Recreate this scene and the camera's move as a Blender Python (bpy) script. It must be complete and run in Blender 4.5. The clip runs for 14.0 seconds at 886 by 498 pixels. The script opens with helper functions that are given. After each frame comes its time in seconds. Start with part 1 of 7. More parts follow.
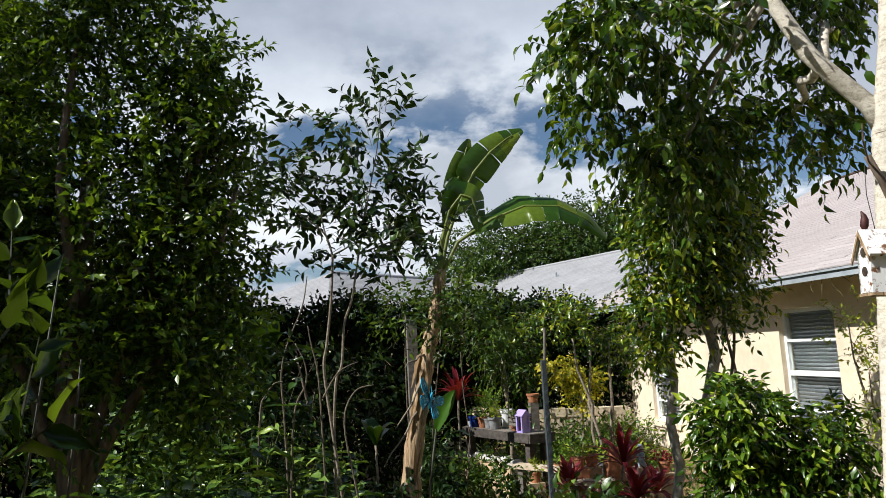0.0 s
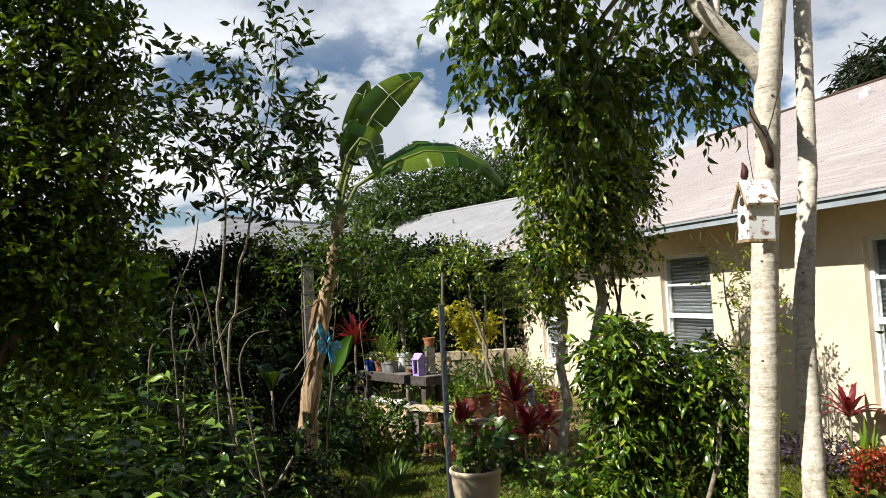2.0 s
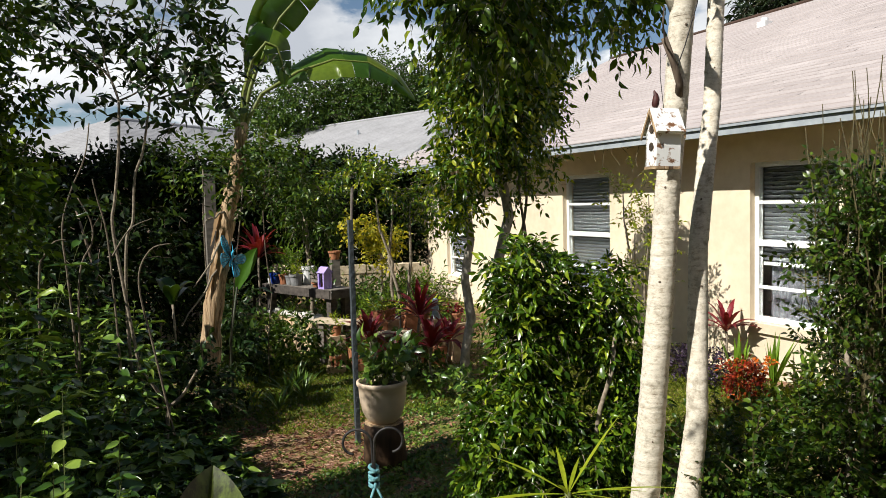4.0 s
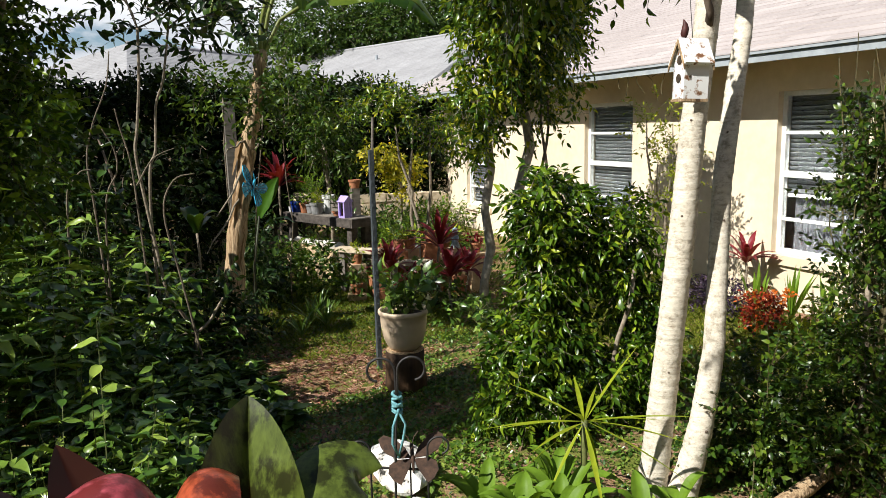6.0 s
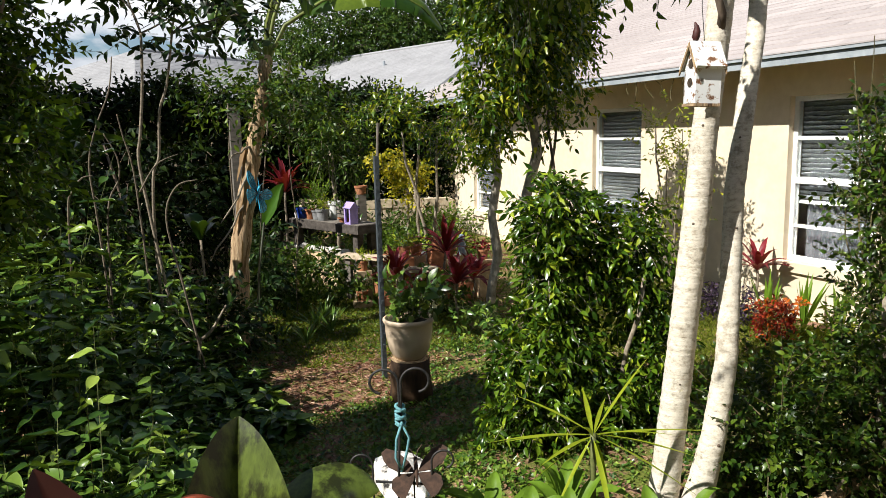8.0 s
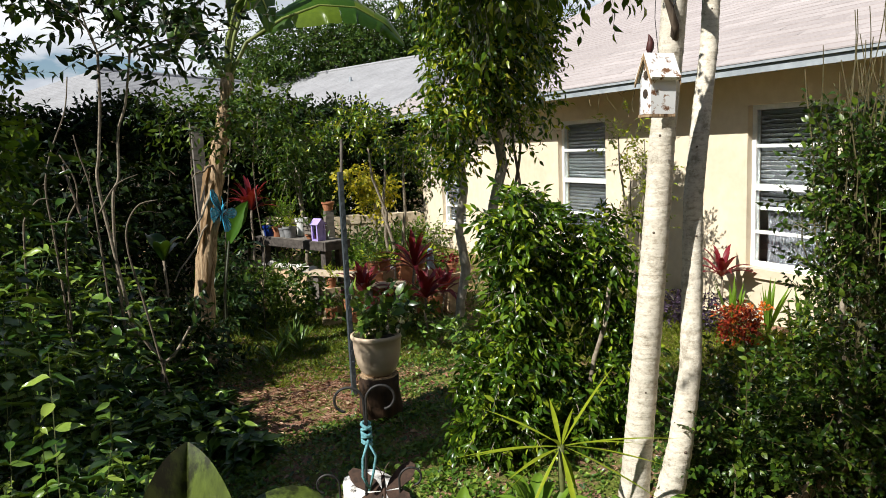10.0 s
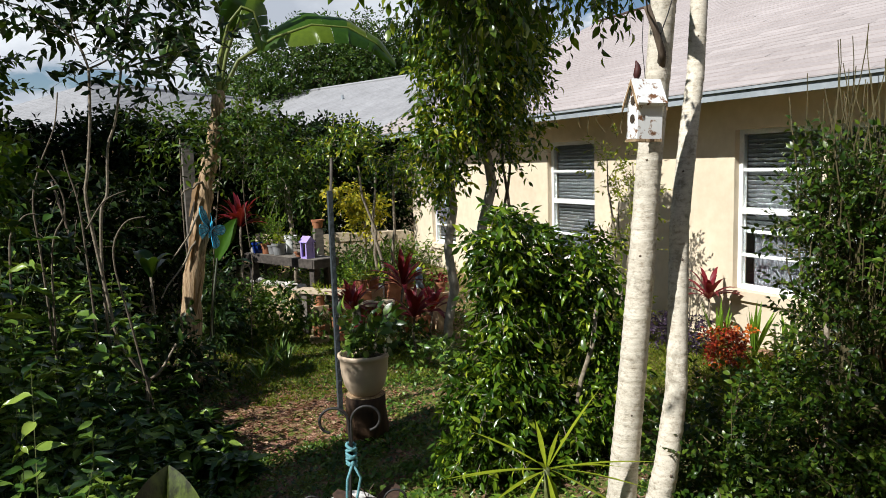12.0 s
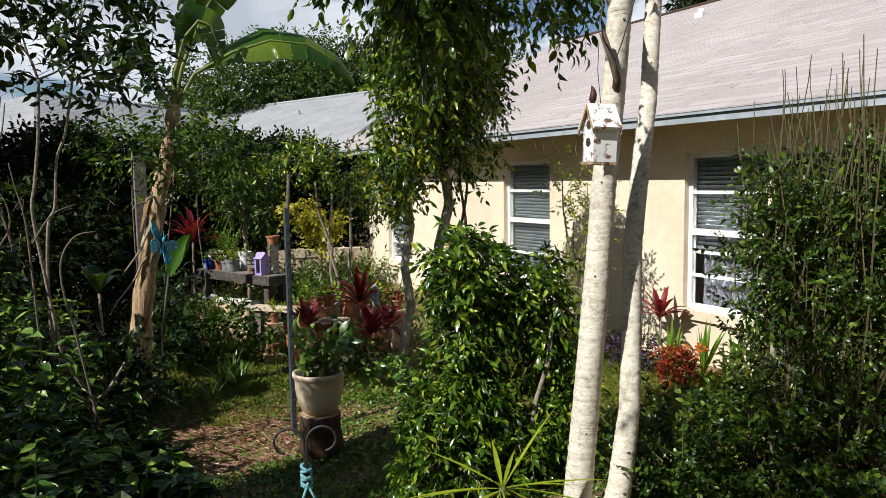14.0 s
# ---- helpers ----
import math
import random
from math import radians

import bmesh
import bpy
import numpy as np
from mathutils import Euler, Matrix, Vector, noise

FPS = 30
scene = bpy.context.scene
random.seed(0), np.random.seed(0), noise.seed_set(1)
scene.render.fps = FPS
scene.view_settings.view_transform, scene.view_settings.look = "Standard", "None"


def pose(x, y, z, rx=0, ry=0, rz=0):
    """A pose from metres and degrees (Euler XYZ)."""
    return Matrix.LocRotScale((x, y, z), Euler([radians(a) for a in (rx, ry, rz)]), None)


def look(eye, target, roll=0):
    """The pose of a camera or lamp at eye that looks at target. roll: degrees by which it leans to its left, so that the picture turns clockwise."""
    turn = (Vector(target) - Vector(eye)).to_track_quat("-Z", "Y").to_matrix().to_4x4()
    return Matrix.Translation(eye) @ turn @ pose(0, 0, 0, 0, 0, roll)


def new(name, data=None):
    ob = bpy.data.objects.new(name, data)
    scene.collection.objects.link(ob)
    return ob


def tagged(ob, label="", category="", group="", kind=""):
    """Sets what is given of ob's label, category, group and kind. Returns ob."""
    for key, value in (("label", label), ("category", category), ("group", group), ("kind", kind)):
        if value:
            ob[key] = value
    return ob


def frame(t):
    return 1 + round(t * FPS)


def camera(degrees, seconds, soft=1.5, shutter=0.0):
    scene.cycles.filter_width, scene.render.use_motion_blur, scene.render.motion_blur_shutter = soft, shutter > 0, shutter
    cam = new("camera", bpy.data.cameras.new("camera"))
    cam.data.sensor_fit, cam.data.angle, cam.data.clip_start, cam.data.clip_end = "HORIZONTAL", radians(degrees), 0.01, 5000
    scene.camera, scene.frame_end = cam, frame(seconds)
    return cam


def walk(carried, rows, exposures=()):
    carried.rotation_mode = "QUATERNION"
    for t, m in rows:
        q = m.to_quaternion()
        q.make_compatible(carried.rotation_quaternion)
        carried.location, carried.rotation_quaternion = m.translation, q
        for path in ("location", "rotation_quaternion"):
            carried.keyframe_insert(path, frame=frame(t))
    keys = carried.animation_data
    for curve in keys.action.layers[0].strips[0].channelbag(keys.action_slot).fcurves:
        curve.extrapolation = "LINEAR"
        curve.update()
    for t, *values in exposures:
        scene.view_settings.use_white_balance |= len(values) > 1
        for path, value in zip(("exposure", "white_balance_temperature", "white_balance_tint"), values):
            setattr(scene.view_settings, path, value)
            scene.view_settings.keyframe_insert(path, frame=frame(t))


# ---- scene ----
cam = camera(63.4, 14.0, soft=0.75)
PATH = [
    (0, (-0.062, 0.015, 1.882), (0.291, 1.963, 2.162), -2.8),
    (0.5, (-0.052, 0.014, 1.882), (0.306, 1.968, 2.118), -3.7),
    (1, (-0.064, 0.051, 1.867), (0.337, 1.999, 2.07), -4.3),
    (1.5, (-0.073, 0.044, 1.867), (0.427, 1.975, 2.019), -3.7),
    (2, (-0.074, 0.042, 1.875), (0.553, 1.938, 1.992), -3.0),
    (2.5, (-0.07, 0.062, 1.881), (0.66, 1.922, 1.972), -2.7),
    (3, (-0.068, 0.058, 1.883), (0.759, 1.878, 1.929), -1.6),
    (3.5, (-0.098, 0.066, 1.902), (0.756, 1.875, 1.907), -2.0),
    (4, (-0.116, 0.076, 1.907), (0.75, 1.873, 1.77), -1.6),
    (6.5, (-0.138, 0.064, 1.939), (0.659, 1.866, 1.594), -1.6),
    (7, (-0.109, 0.118, 1.927), (0.692, 1.916, 1.569), -1.8),
    (7.5, (-0.112, 0.123, 1.923), (0.674, 1.926, 1.559), -1.8),
    (8, (-0.093, 0.134, 1.934), (0.694, 1.945, 1.614), -1.5),
    (8.5, (-0.075, 0.13, 1.933), (0.772, 1.919, 1.65), -1.6),
    (11, (-0.043, 0.124, 1.937), (0.816, 1.908, 1.657), -2.8),
    (11.5, (-0.04, 0.121, 1.941), (0.833, 1.901, 1.682), -2.3),
    (12, (-0.045, 0.114, 1.949), (0.846, 1.889, 1.713), -1.8),
    (12.5, (-0.053, 0.109, 1.948), (0.859, 1.876, 1.735), -1.7),
    (13, (-0.076, 0.111, 1.943), (0.86, 1.868, 1.747), -1.3),
    (13.5, (-0.091, 0.1, 1.953), (0.844, 1.856, 1.748), -1.5),
    (14, (-0.06, 0.111, 1.961), (0.943, 1.831, 1.769), -0.9),
]
walk(cam, [(t, look(eye, target, roll)) for t, eye, target, roll in PATH], exposures=[(0.0, 0.54, 6100, 8.0), (2.5, 0.74, 6400, 8.0), (4.0, 0.56, 6400, 8.0), (6.5, 0.76, 6350, 8.0), (8.5, 0.74, 6350, 8.0), (12.5, 0.44, 6100, 8.0), (14.0, 0.46, 6100, 8.0)])

# ---- light ----
SUN_EL, SUN_AZ = 44.0, -10.0         # height; degrees ahead of straight left
to_sun = Vector((-math.cos(radians(SUN_AZ)) * math.cos(radians(SUN_EL)), math.sin(radians(SUN_AZ)) * math.cos(radians(SUN_EL)), math.sin(radians(SUN_EL))))
sun = new("sun", bpy.data.lights.new("sun", "SUN"))
sun.data.energy, sun.data.angle, sun.data.color = 5.0, radians(0.5), (1.0, 0.95, 0.86)
sun.matrix_world = look((0, 0, 30), Vector((0, 0, 30)) - to_sun)

world = bpy.data.worlds.new("sky")
scene.world = world
world.use_nodes = True
wn, wl = world.node_tree.nodes, world.node_tree.links
wn.clear()
w_out, w_bg, w_sky = wn.new("ShaderNodeOutputWorld"), wn.new("ShaderNodeBackground"), wn.new("ShaderNodeTexSky")
w_sky.sky_type, w_sky.sun_disc = "NISHITA", False
w_sky.dust_density, w_sky.ozone_density = 0.2, 1.6
w_sky.sun_elevation, w_sky.sun_rotation = radians(SUN_EL), math.atan2(to_sun.x, to_sun.y)
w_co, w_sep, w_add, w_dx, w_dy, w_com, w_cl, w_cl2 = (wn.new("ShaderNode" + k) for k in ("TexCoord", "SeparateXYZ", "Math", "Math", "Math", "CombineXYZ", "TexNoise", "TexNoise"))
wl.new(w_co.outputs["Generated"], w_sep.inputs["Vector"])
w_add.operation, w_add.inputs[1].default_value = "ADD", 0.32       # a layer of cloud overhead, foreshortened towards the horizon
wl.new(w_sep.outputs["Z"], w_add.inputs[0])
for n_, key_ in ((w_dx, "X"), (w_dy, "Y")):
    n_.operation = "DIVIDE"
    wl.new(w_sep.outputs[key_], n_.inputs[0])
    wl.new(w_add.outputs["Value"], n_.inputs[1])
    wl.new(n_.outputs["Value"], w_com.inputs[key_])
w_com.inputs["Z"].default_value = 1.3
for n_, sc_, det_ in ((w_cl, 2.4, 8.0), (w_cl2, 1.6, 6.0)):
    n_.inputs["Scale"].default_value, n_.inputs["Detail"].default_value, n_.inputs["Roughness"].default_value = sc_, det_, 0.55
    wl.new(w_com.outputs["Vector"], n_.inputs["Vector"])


def sky_ramp(stops):
    r = wn.new("ShaderNodeValToRGB")
    for e, (p, c) in zip(r.color_ramp.elements, stops):
        e.position, e.color = p, (*c, 1)
    return r


def sky_mix(fac, a, b):
    m = wn.new("ShaderNodeMix")
    m.data_type = "RGBA"
    for key, v in (("Factor", fac), ("A", a), ("B", b)):
        wl.new(v, m.inputs[key])
    return m.outputs["Result"]


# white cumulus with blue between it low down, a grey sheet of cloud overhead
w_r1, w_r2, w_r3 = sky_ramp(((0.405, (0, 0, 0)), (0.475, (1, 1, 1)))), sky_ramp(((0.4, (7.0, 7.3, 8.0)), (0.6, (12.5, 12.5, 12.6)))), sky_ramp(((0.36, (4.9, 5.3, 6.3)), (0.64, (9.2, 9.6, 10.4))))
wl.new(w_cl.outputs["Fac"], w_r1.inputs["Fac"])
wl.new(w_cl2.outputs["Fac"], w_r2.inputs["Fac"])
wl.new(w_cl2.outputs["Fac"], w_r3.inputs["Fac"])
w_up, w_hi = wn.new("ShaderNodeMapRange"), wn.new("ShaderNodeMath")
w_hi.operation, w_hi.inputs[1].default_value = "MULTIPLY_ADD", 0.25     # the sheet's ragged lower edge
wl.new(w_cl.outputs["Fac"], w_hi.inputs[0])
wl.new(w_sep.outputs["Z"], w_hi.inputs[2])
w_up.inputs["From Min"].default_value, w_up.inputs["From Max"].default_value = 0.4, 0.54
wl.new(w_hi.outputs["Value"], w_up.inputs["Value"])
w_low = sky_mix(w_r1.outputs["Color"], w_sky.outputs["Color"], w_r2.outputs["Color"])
w_top, w_r4 = wn.new("ShaderNodeMapRange"), sky_ramp(((0.55, (0, 0, 0)), (0.66, (1, 1, 1))))      # above the view the sheet is opened to blue and few clouds, cutting fill
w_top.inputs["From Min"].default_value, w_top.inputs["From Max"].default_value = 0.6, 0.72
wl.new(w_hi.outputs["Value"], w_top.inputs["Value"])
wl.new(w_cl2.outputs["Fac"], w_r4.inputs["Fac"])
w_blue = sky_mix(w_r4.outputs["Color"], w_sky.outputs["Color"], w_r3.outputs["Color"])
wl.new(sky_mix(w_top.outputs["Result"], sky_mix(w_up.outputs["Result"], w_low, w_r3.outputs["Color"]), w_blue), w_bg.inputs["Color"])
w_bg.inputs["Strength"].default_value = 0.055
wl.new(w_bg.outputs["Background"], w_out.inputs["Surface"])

# ---- materials ----
def nodes_of(name):
    m = bpy.data.materials.new(name)
    m.use_nodes = True
    return m, m.node_tree.nodes, m.node_tree.links, m.node_tree.nodes["Principled BSDF"]


def ramp(nt, links, fac, stops):
    r = nt.new("ShaderNodeValToRGB")
    el = r.color_ramp.elements
    while len(el) < len(stops):
        el.new(0.5)
    for e, (p, c) in zip(el, stops):
        e.position, e.color = p, (*c, 1)
    links.new(fac, r.inputs["Fac"])
    return r.outputs["Color"]


def noise_tex(nt, links, scale, detail=4.0, rough=0.6, stretch=(1, 1, 1), coords="Object"):
    co, mp, no = nt.new("ShaderNodeTexCoord"), nt.new("ShaderNodeMapping"), nt.new("ShaderNodeTexNoise")
    mp.inputs["Scale"].default_value = stretch
    links.new(co.outputs[coords], mp.inputs["Vector"])
    links.new(mp.outputs["Vector"], no.inputs["Vector"])
    no.inputs["Scale"].default_value, no.inputs["Detail"].default_value, no.inputs["Roughness"].default_value = scale, detail, rough
    return no.outputs["Fac"]


def mixed(nt, links, fac, a, b, how="MIX"):
    m = nt.new("ShaderNodeMix")
    m.data_type, m.blend_type = "RGBA", how
    if isinstance(fac, float):
        m.inputs["Factor"].default_value = fac
    else:
        links.new(fac, m.inputs["Factor"])
    for key, v in (("A", a), ("B", b)):
        if isinstance(v, tuple):
            m.inputs[key].default_value = (*v, 1)
        else:
            links.new(v, m.inputs[key])
    return m.outputs["Result"]


def bumped(nt, links, bsdf, height, strength, distance):
    b = nt.new("ShaderNodeBump")
    b.inputs["Strength"].default_value, b.inputs["Distance"].default_value = strength, distance
    links.new(height, b.inputs["Height"])
    links.new(b.outputs["Normal"], bsdf.inputs["Normal"])


def leaf_material(name, stops, rough=0.45, through_light=0.3, tint=(1.0, 1.0, 0.45), spots=0.25, specular=0.5):
    """Leaves: one shade for each leaf, blotches on it, and light that comes through."""
    m, nt, links, bsdf = nodes_of(name)
    geo = nt.new("ShaderNodeNewGeometry")
    base = ramp(nt, links, geo.outputs["Random Per Island"], stops)
    blotch = ramp(nt, links, noise_tex(nt, links, 22.0, 3.0), ((0.35, (0.62, 0.66, 0.6)), (0.7, (1.12, 1.1, 1.0))))
    col = mixed(nt, links, spots * 2, base, blotch, "MULTIPLY")
    links.new(col, bsdf.inputs["Base Color"])
    bsdf.inputs["Roughness"].default_value = rough
    bsdf.inputs["Specular IOR Level"].default_value = specular
    tr, add, out = nt.new("ShaderNodeBsdfTranslucent"), nt.new("ShaderNodeMixShader"), nt.get("Material Output")
    links.new(mixed(nt, links, 1.0, mixed(nt, links, 0.25, col, (0.16, 0.22, 0.02), "MIX"), tint, "MULTIPLY"), tr.inputs["Color"])
    add.inputs["Fac"].default_value = through_light
    links.new(bsdf.outputs["BSDF"], add.inputs[1])
    links.new(tr.outputs["BSDF"], add.inputs[2])
    links.new(add.outputs["Shader"], out.inputs["Surface"])
    return m


def plain_material(name, stops, scale=20.0, rough=0.7, metal=0.0, bump=0.3, depth=0.004, stretch=(1, 1, 1), detail=5.0, fine=0.0, specular=0.4):
    """A surface with two scales of noise in its colour and a fine relief."""
    m, nt, links, bsdf = nodes_of(name)
    n1 = noise_tex(nt, links, scale, detail, 0.6, stretch)
    col = ramp(nt, links, n1, stops)
    n2 = noise_tex(nt, links, scale * 0.12, 3.0, 0.5)
    col = mixed(nt, links, 0.6, col, ramp(nt, links, n2, ((0.3, (0.72, 0.72, 0.72)), (0.7, (1.1, 1.1, 1.1)))), "MULTIPLY")
    links.new(col, bsdf.inputs["Base Color"])
    bsdf.inputs["Roughness"].default_value, bsdf.inputs["Metallic"].default_value = rough, metal
    bsdf.inputs["Specular IOR Level"].default_value = specular
    h = noise_tex(nt, links, fine, 3.0) if fine else n1
    bumped(nt, links, bsdf, h, bump, depth)
    return m


G = leaf_material
M_MANGO = G("dark_glossy_leaf", ((0.0, (0.009, 0.028, 0.003)), (0.5, (0.045, 0.1, 0.008)), (1.0, (0.22, 0.32, 0.02))), 0.34, 0.42, specular=0.4)
# hedge and undergrowth: deep shade put into near-black leaf colours
M_HEDGE = G("shaded_hedge_leaf", ((0.0, (0.0025, 0.007, 0.0015)), (0.65, (0.007, 0.017, 0.003)), (1.0, (0.035, 0.06, 0.007))), 0.5, 0.06, specular=0.08)
M_FIG = G("fig_leaf", ((0.0, (0.016, 0.046, 0.005)), (0.45, (0.06, 0.125, 0.009)), (0.8, (0.2, 0.27, 0.016)), (1.0, (0.52, 0.5, 0.035))), 0.25, 0.32, specular=0.5)
M_BUSH = G("bush_leaf", ((0.0, (0.016, 0.046, 0.004)), (0.5, (0.052, 0.11, 0.008)), (0.82, (0.14, 0.23, 0.014)), (1.0, (0.36, 0.43, 0.03))), 0.25, 0.28, specular=0.5)
M_CANOPY = G("canopy_leaf", ((0.0, (0.012, 0.036, 0.004)), (0.55, (0.05, 0.11, 0.009)), (0.9, (0.16, 0.24, 0.016)), (1.0, (0.3, 0.34, 0.025))), 0.25, 0.4, specular=0.55)
M_GLOSS = G("large_glossy_leaf", ((0.0, (0.008, 0.022, 0.003)), (0.6, (0.03, 0.065, 0.006)), (1.0, (0.14, 0.21, 0.012))), 0.22, 0.35, specular=0.5)
M_THIN = G("thin_shrub_leaf", ((0.0, (0.006, 0.02, 0.004)), (0.7, (0.018, 0.045, 0.008)), (1.0, (0.07, 0.12, 0.02))), 0.4, 0.16, specular=0.28)
M_HERB = G("herb_leaf", ((0.0, (0.014, 0.04, 0.006)), (0.45, (0.065, 0.14, 0.02)), (0.8, (0.17, 0.27, 0.04)), (1.0, (0.32, 0.42, 0.075))), 0.3, 0.22, specular=0.55)
M_PRIVET = G("privet_leaf", ((0.0, (0.013, 0.036, 0.004)), (0.6, (0.042, 0.088, 0.008)), (1.0, (0.13, 0.19, 0.017))), 0.34, 0.2, specular=0.4)
M_BANANA = G("banana_leaf", ((0.0, (0.03, 0.08, 0.008)), (0.6, (0.06, 0.135, 0.012)), (1.0, (0.17, 0.23, 0.02))), 0.33, 0.4, specular=0.4)
M_SPIKY = G("yellow_green_blade", ((0.0, (0.18, 0.25, 0.014)), (0.7, (0.3, 0.35, 0.02)), (1.0, (0.45, 0.44, 0.05))), 0.4, 0.3, specular=0.3)
M_BROAD = G("light_green_leaf", ((0.0, (0.09, 0.18, 0.016)), (0.7, (0.16, 0.27, 0.024)), (1.0, (0.25, 0.34, 0.04))), 0.5, 0.35, specular=0.22)
M_LIME = G("lime_leaf", ((0.0, (0.016, 0.045, 0.006)), (0.6, (0.045, 0.095, 0.01)), (1.0, (0.15, 0.22, 0.022))), 0.4, 0.3, specular=0.3)
M_RED = G("red_leaf", ((0.0, (0.06, 0.007, 0.012)), (0.6, (0.21, 0.018, 0.03)), (1.0, (0.48, 0.05, 0.07))), 0.38, 0.3, tint=(1.0, 0.25, 0.25), specular=0.35)
M_CROTON = G("rust_leaf", ((0.0, (0.09, 0.01, 0.008)), (0.6, (0.28, 0.03, 0.012)), (1.0, (0.58, 0.13, 0.02))), 0.4, 0.25, tint=(1.0, 0.35, 0.2), specular=0.3)
M_YELLOW = G("yellow_leaf", ((0.0, (0.09, 0.12, 0.012)), (0.35, (0.35, 0.33, 0.02)), (0.7, (0.6, 0.5, 0.03)), (1.0, (0.72, 0.6, 0.045))), 0.45, 0.45, specular=0.3)
M_FAR = G("far_leaf", ((0.0, (0.018, 0.046, 0.008)), (0.6, (0.05, 0.1, 0.016)), (1.0, (0.11, 0.17, 0.026))), 0.5, 0.22, specular=0.2)
M_NEEDLE = G("needle_leaf", ((0.0, (0.015, 0.03, 0.014)), (1.0, (0.04, 0.06, 0.026))), 0.5, 0.15, specular=0.2)
M_PURPLELEAF = G("purple_leaf", ((0.0, (0.012, 0.008, 0.016)), (0.7, (0.045, 0.025, 0.055)), (1.0, (0.11, 0.07, 0.13))), 0.4, 0.15, tint=(0.8, 0.5, 0.8), specular=0.35)
M_ORANGE = G("orange_petal", ((0.0, (0.6, 0.12, 0.01)), (1.0, (0.85, 0.25, 0.02))), 0.5, 0.3, tint=(1, 0.6, 0.3))
M_DRY = G("dry_leaf", ((0.0, (0.17, 0.075, 0.045)), (0.6, (0.4, 0.21, 0.13)), (1.0, (0.62, 0.42, 0.28))), 0.6, 0.12, tint=(1, 0.8, 0.5), specular=0.2)
M_PALELEAF = G("pale_blue_green_leaf", ((0.0, (0.12, 0.24, 0.09)), (1.0, (0.22, 0.36, 0.16))), 0.5, 0.3, specular=0.2)
M_LAWN = G("lawn_blade", ((0.0, (0.12, 0.17, 0.015)), (0.7, (0.23, 0.28, 0.022)), (1.0, (0.38, 0.4, 0.05))), 0.55, 0.25, specular=0.15)
M_CHIPS = G("bark_chip", ((0.0, (0.18, 0.08, 0.055)), (0.6, (0.42, 0.21, 0.145)), (1.0, (0.62, 0.43, 0.32))), 0.8, 0.0, tint=(1, 0.8, 0.5), specular=0.1)
M_COVER = G("ground_cover_leaf", ((0.0, (0.04, 0.09, 0.01)), (0.6, (0.095, 0.18, 0.017)), (1.0, (0.2, 0.28, 0.03))), 0.4, 0.25, specular=0.35)
M_GRASS = G("grass_blade", ((0.0, (0.06, 0.1, 0.01)), (0.7, (0.12, 0.16, 0.018)), (1.0, (0.26, 0.24, 0.05))), 0.5, 0.25, specular=0.2)
P = plain_material
M_BARK = P("brown_bark", ((0.3, (0.06, 0.04, 0.028)), (0.7, (0.2, 0.15, 0.11))), 30.0, 0.85, bump=0.7, depth=0.01, stretch=(1, 1, 0.25))
M_TWIG = P("grey_twig", ((0.3, (0.12, 0.09, 0.06)), (0.7, (0.34, 0.29, 0.22))), 40.0, 0.8, bump=0.4)
M_DARKTWIG = P("brown_grey_twig", ((0.3, (0.06, 0.045, 0.03)), (0.7, (0.22, 0.18, 0.13))), 40.0, 0.8, bump=0.4)
M_STEM = P("green_stem", ((0.3, (0.06, 0.08, 0.02)), (0.7, (0.16, 0.17, 0.06))), 40.0, 0.6, bump=0.2)
M_FIGBARK = P("pale_grey_bark", ((0.3, (0.2, 0.175, 0.14)), (0.7, (0.46, 0.42, 0.36))), 26.0, 0.85, bump=0.6, depth=0.008, stretch=(1, 1, 0.6), specular=0.2)
M_MIDRIB = P("pale_green_midrib", ((0.3, (0.09, 0.12, 0.02)), (0.7, (0.2, 0.23, 0.05))), 30.0, 0.5, bump=0.1)
M_SUCKER = G("fresh_green_leaf", ((0.0, (0.045, 0.13, 0.012)), (1.0, (0.07, 0.17, 0.016))), 0.35, 0.3, specular=0.4)
M_DARKSTEM = P("dark_green_stem", ((0.3, (0.015, 0.02, 0.01)), (0.7, (0.05, 0.055, 0.028))), 40.0, 0.6, bump=0.2)
M_OLIVE = P("olive_brown_twig", ((0.3, (0.045, 0.04, 0.015)), (0.7, (0.14, 0.115, 0.05))), 40.0, 0.7, bump=0.2)
M_STUCCO = P("cream_stucco", ((0.35, (0.7, 0.585, 0.43)), (0.65, (0.76, 0.645, 0.49))), 9.0, 0.9, bump=0.35, depth=0.004, fine=160.0, specular=0.2)
M_WHITE = P("white_paint", ((0.3, (0.72, 0.72, 0.71)), (0.7, (0.82, 0.82, 0.81))), 30.0, 0.45, bump=0.08)
M_FASCIA = P("grey_fascia_paint", ((0.3, (0.27, 0.3, 0.33)), (0.7, (0.38, 0.41, 0.44))), 8.0, 0.55, bump=0.1)
M_SHINGLE2 = P("pale_grey_shingle", ((0.3, (0.25, 0.248, 0.26)), (0.75, (0.335, 0.332, 0.345))), 10.0, 0.9, bump=0.4, depth=0.004, fine=120.0, specular=0.2)
M_POST = P("weathered_wood", ((0.3, (0.07, 0.04, 0.022)), (0.42, (0.3, 0.2, 0.115)), (0.56, (0.46, 0.33, 0.2)), (0.75, (0.6, 0.47, 0.32))), 42.0, 0.88, bump=0.9, depth=0.015, stretch=(1.5, 1.5, 0.1), specular=0.2)
M_GREYWOOD = P("grey_old_wood", ((0.25, (0.07, 0.06, 0.05)), (0.75, (0.24, 0.21, 0.18))), 20.0, 0.85, bump=0.5, depth=0.006, stretch=(0.3, 1, 1))
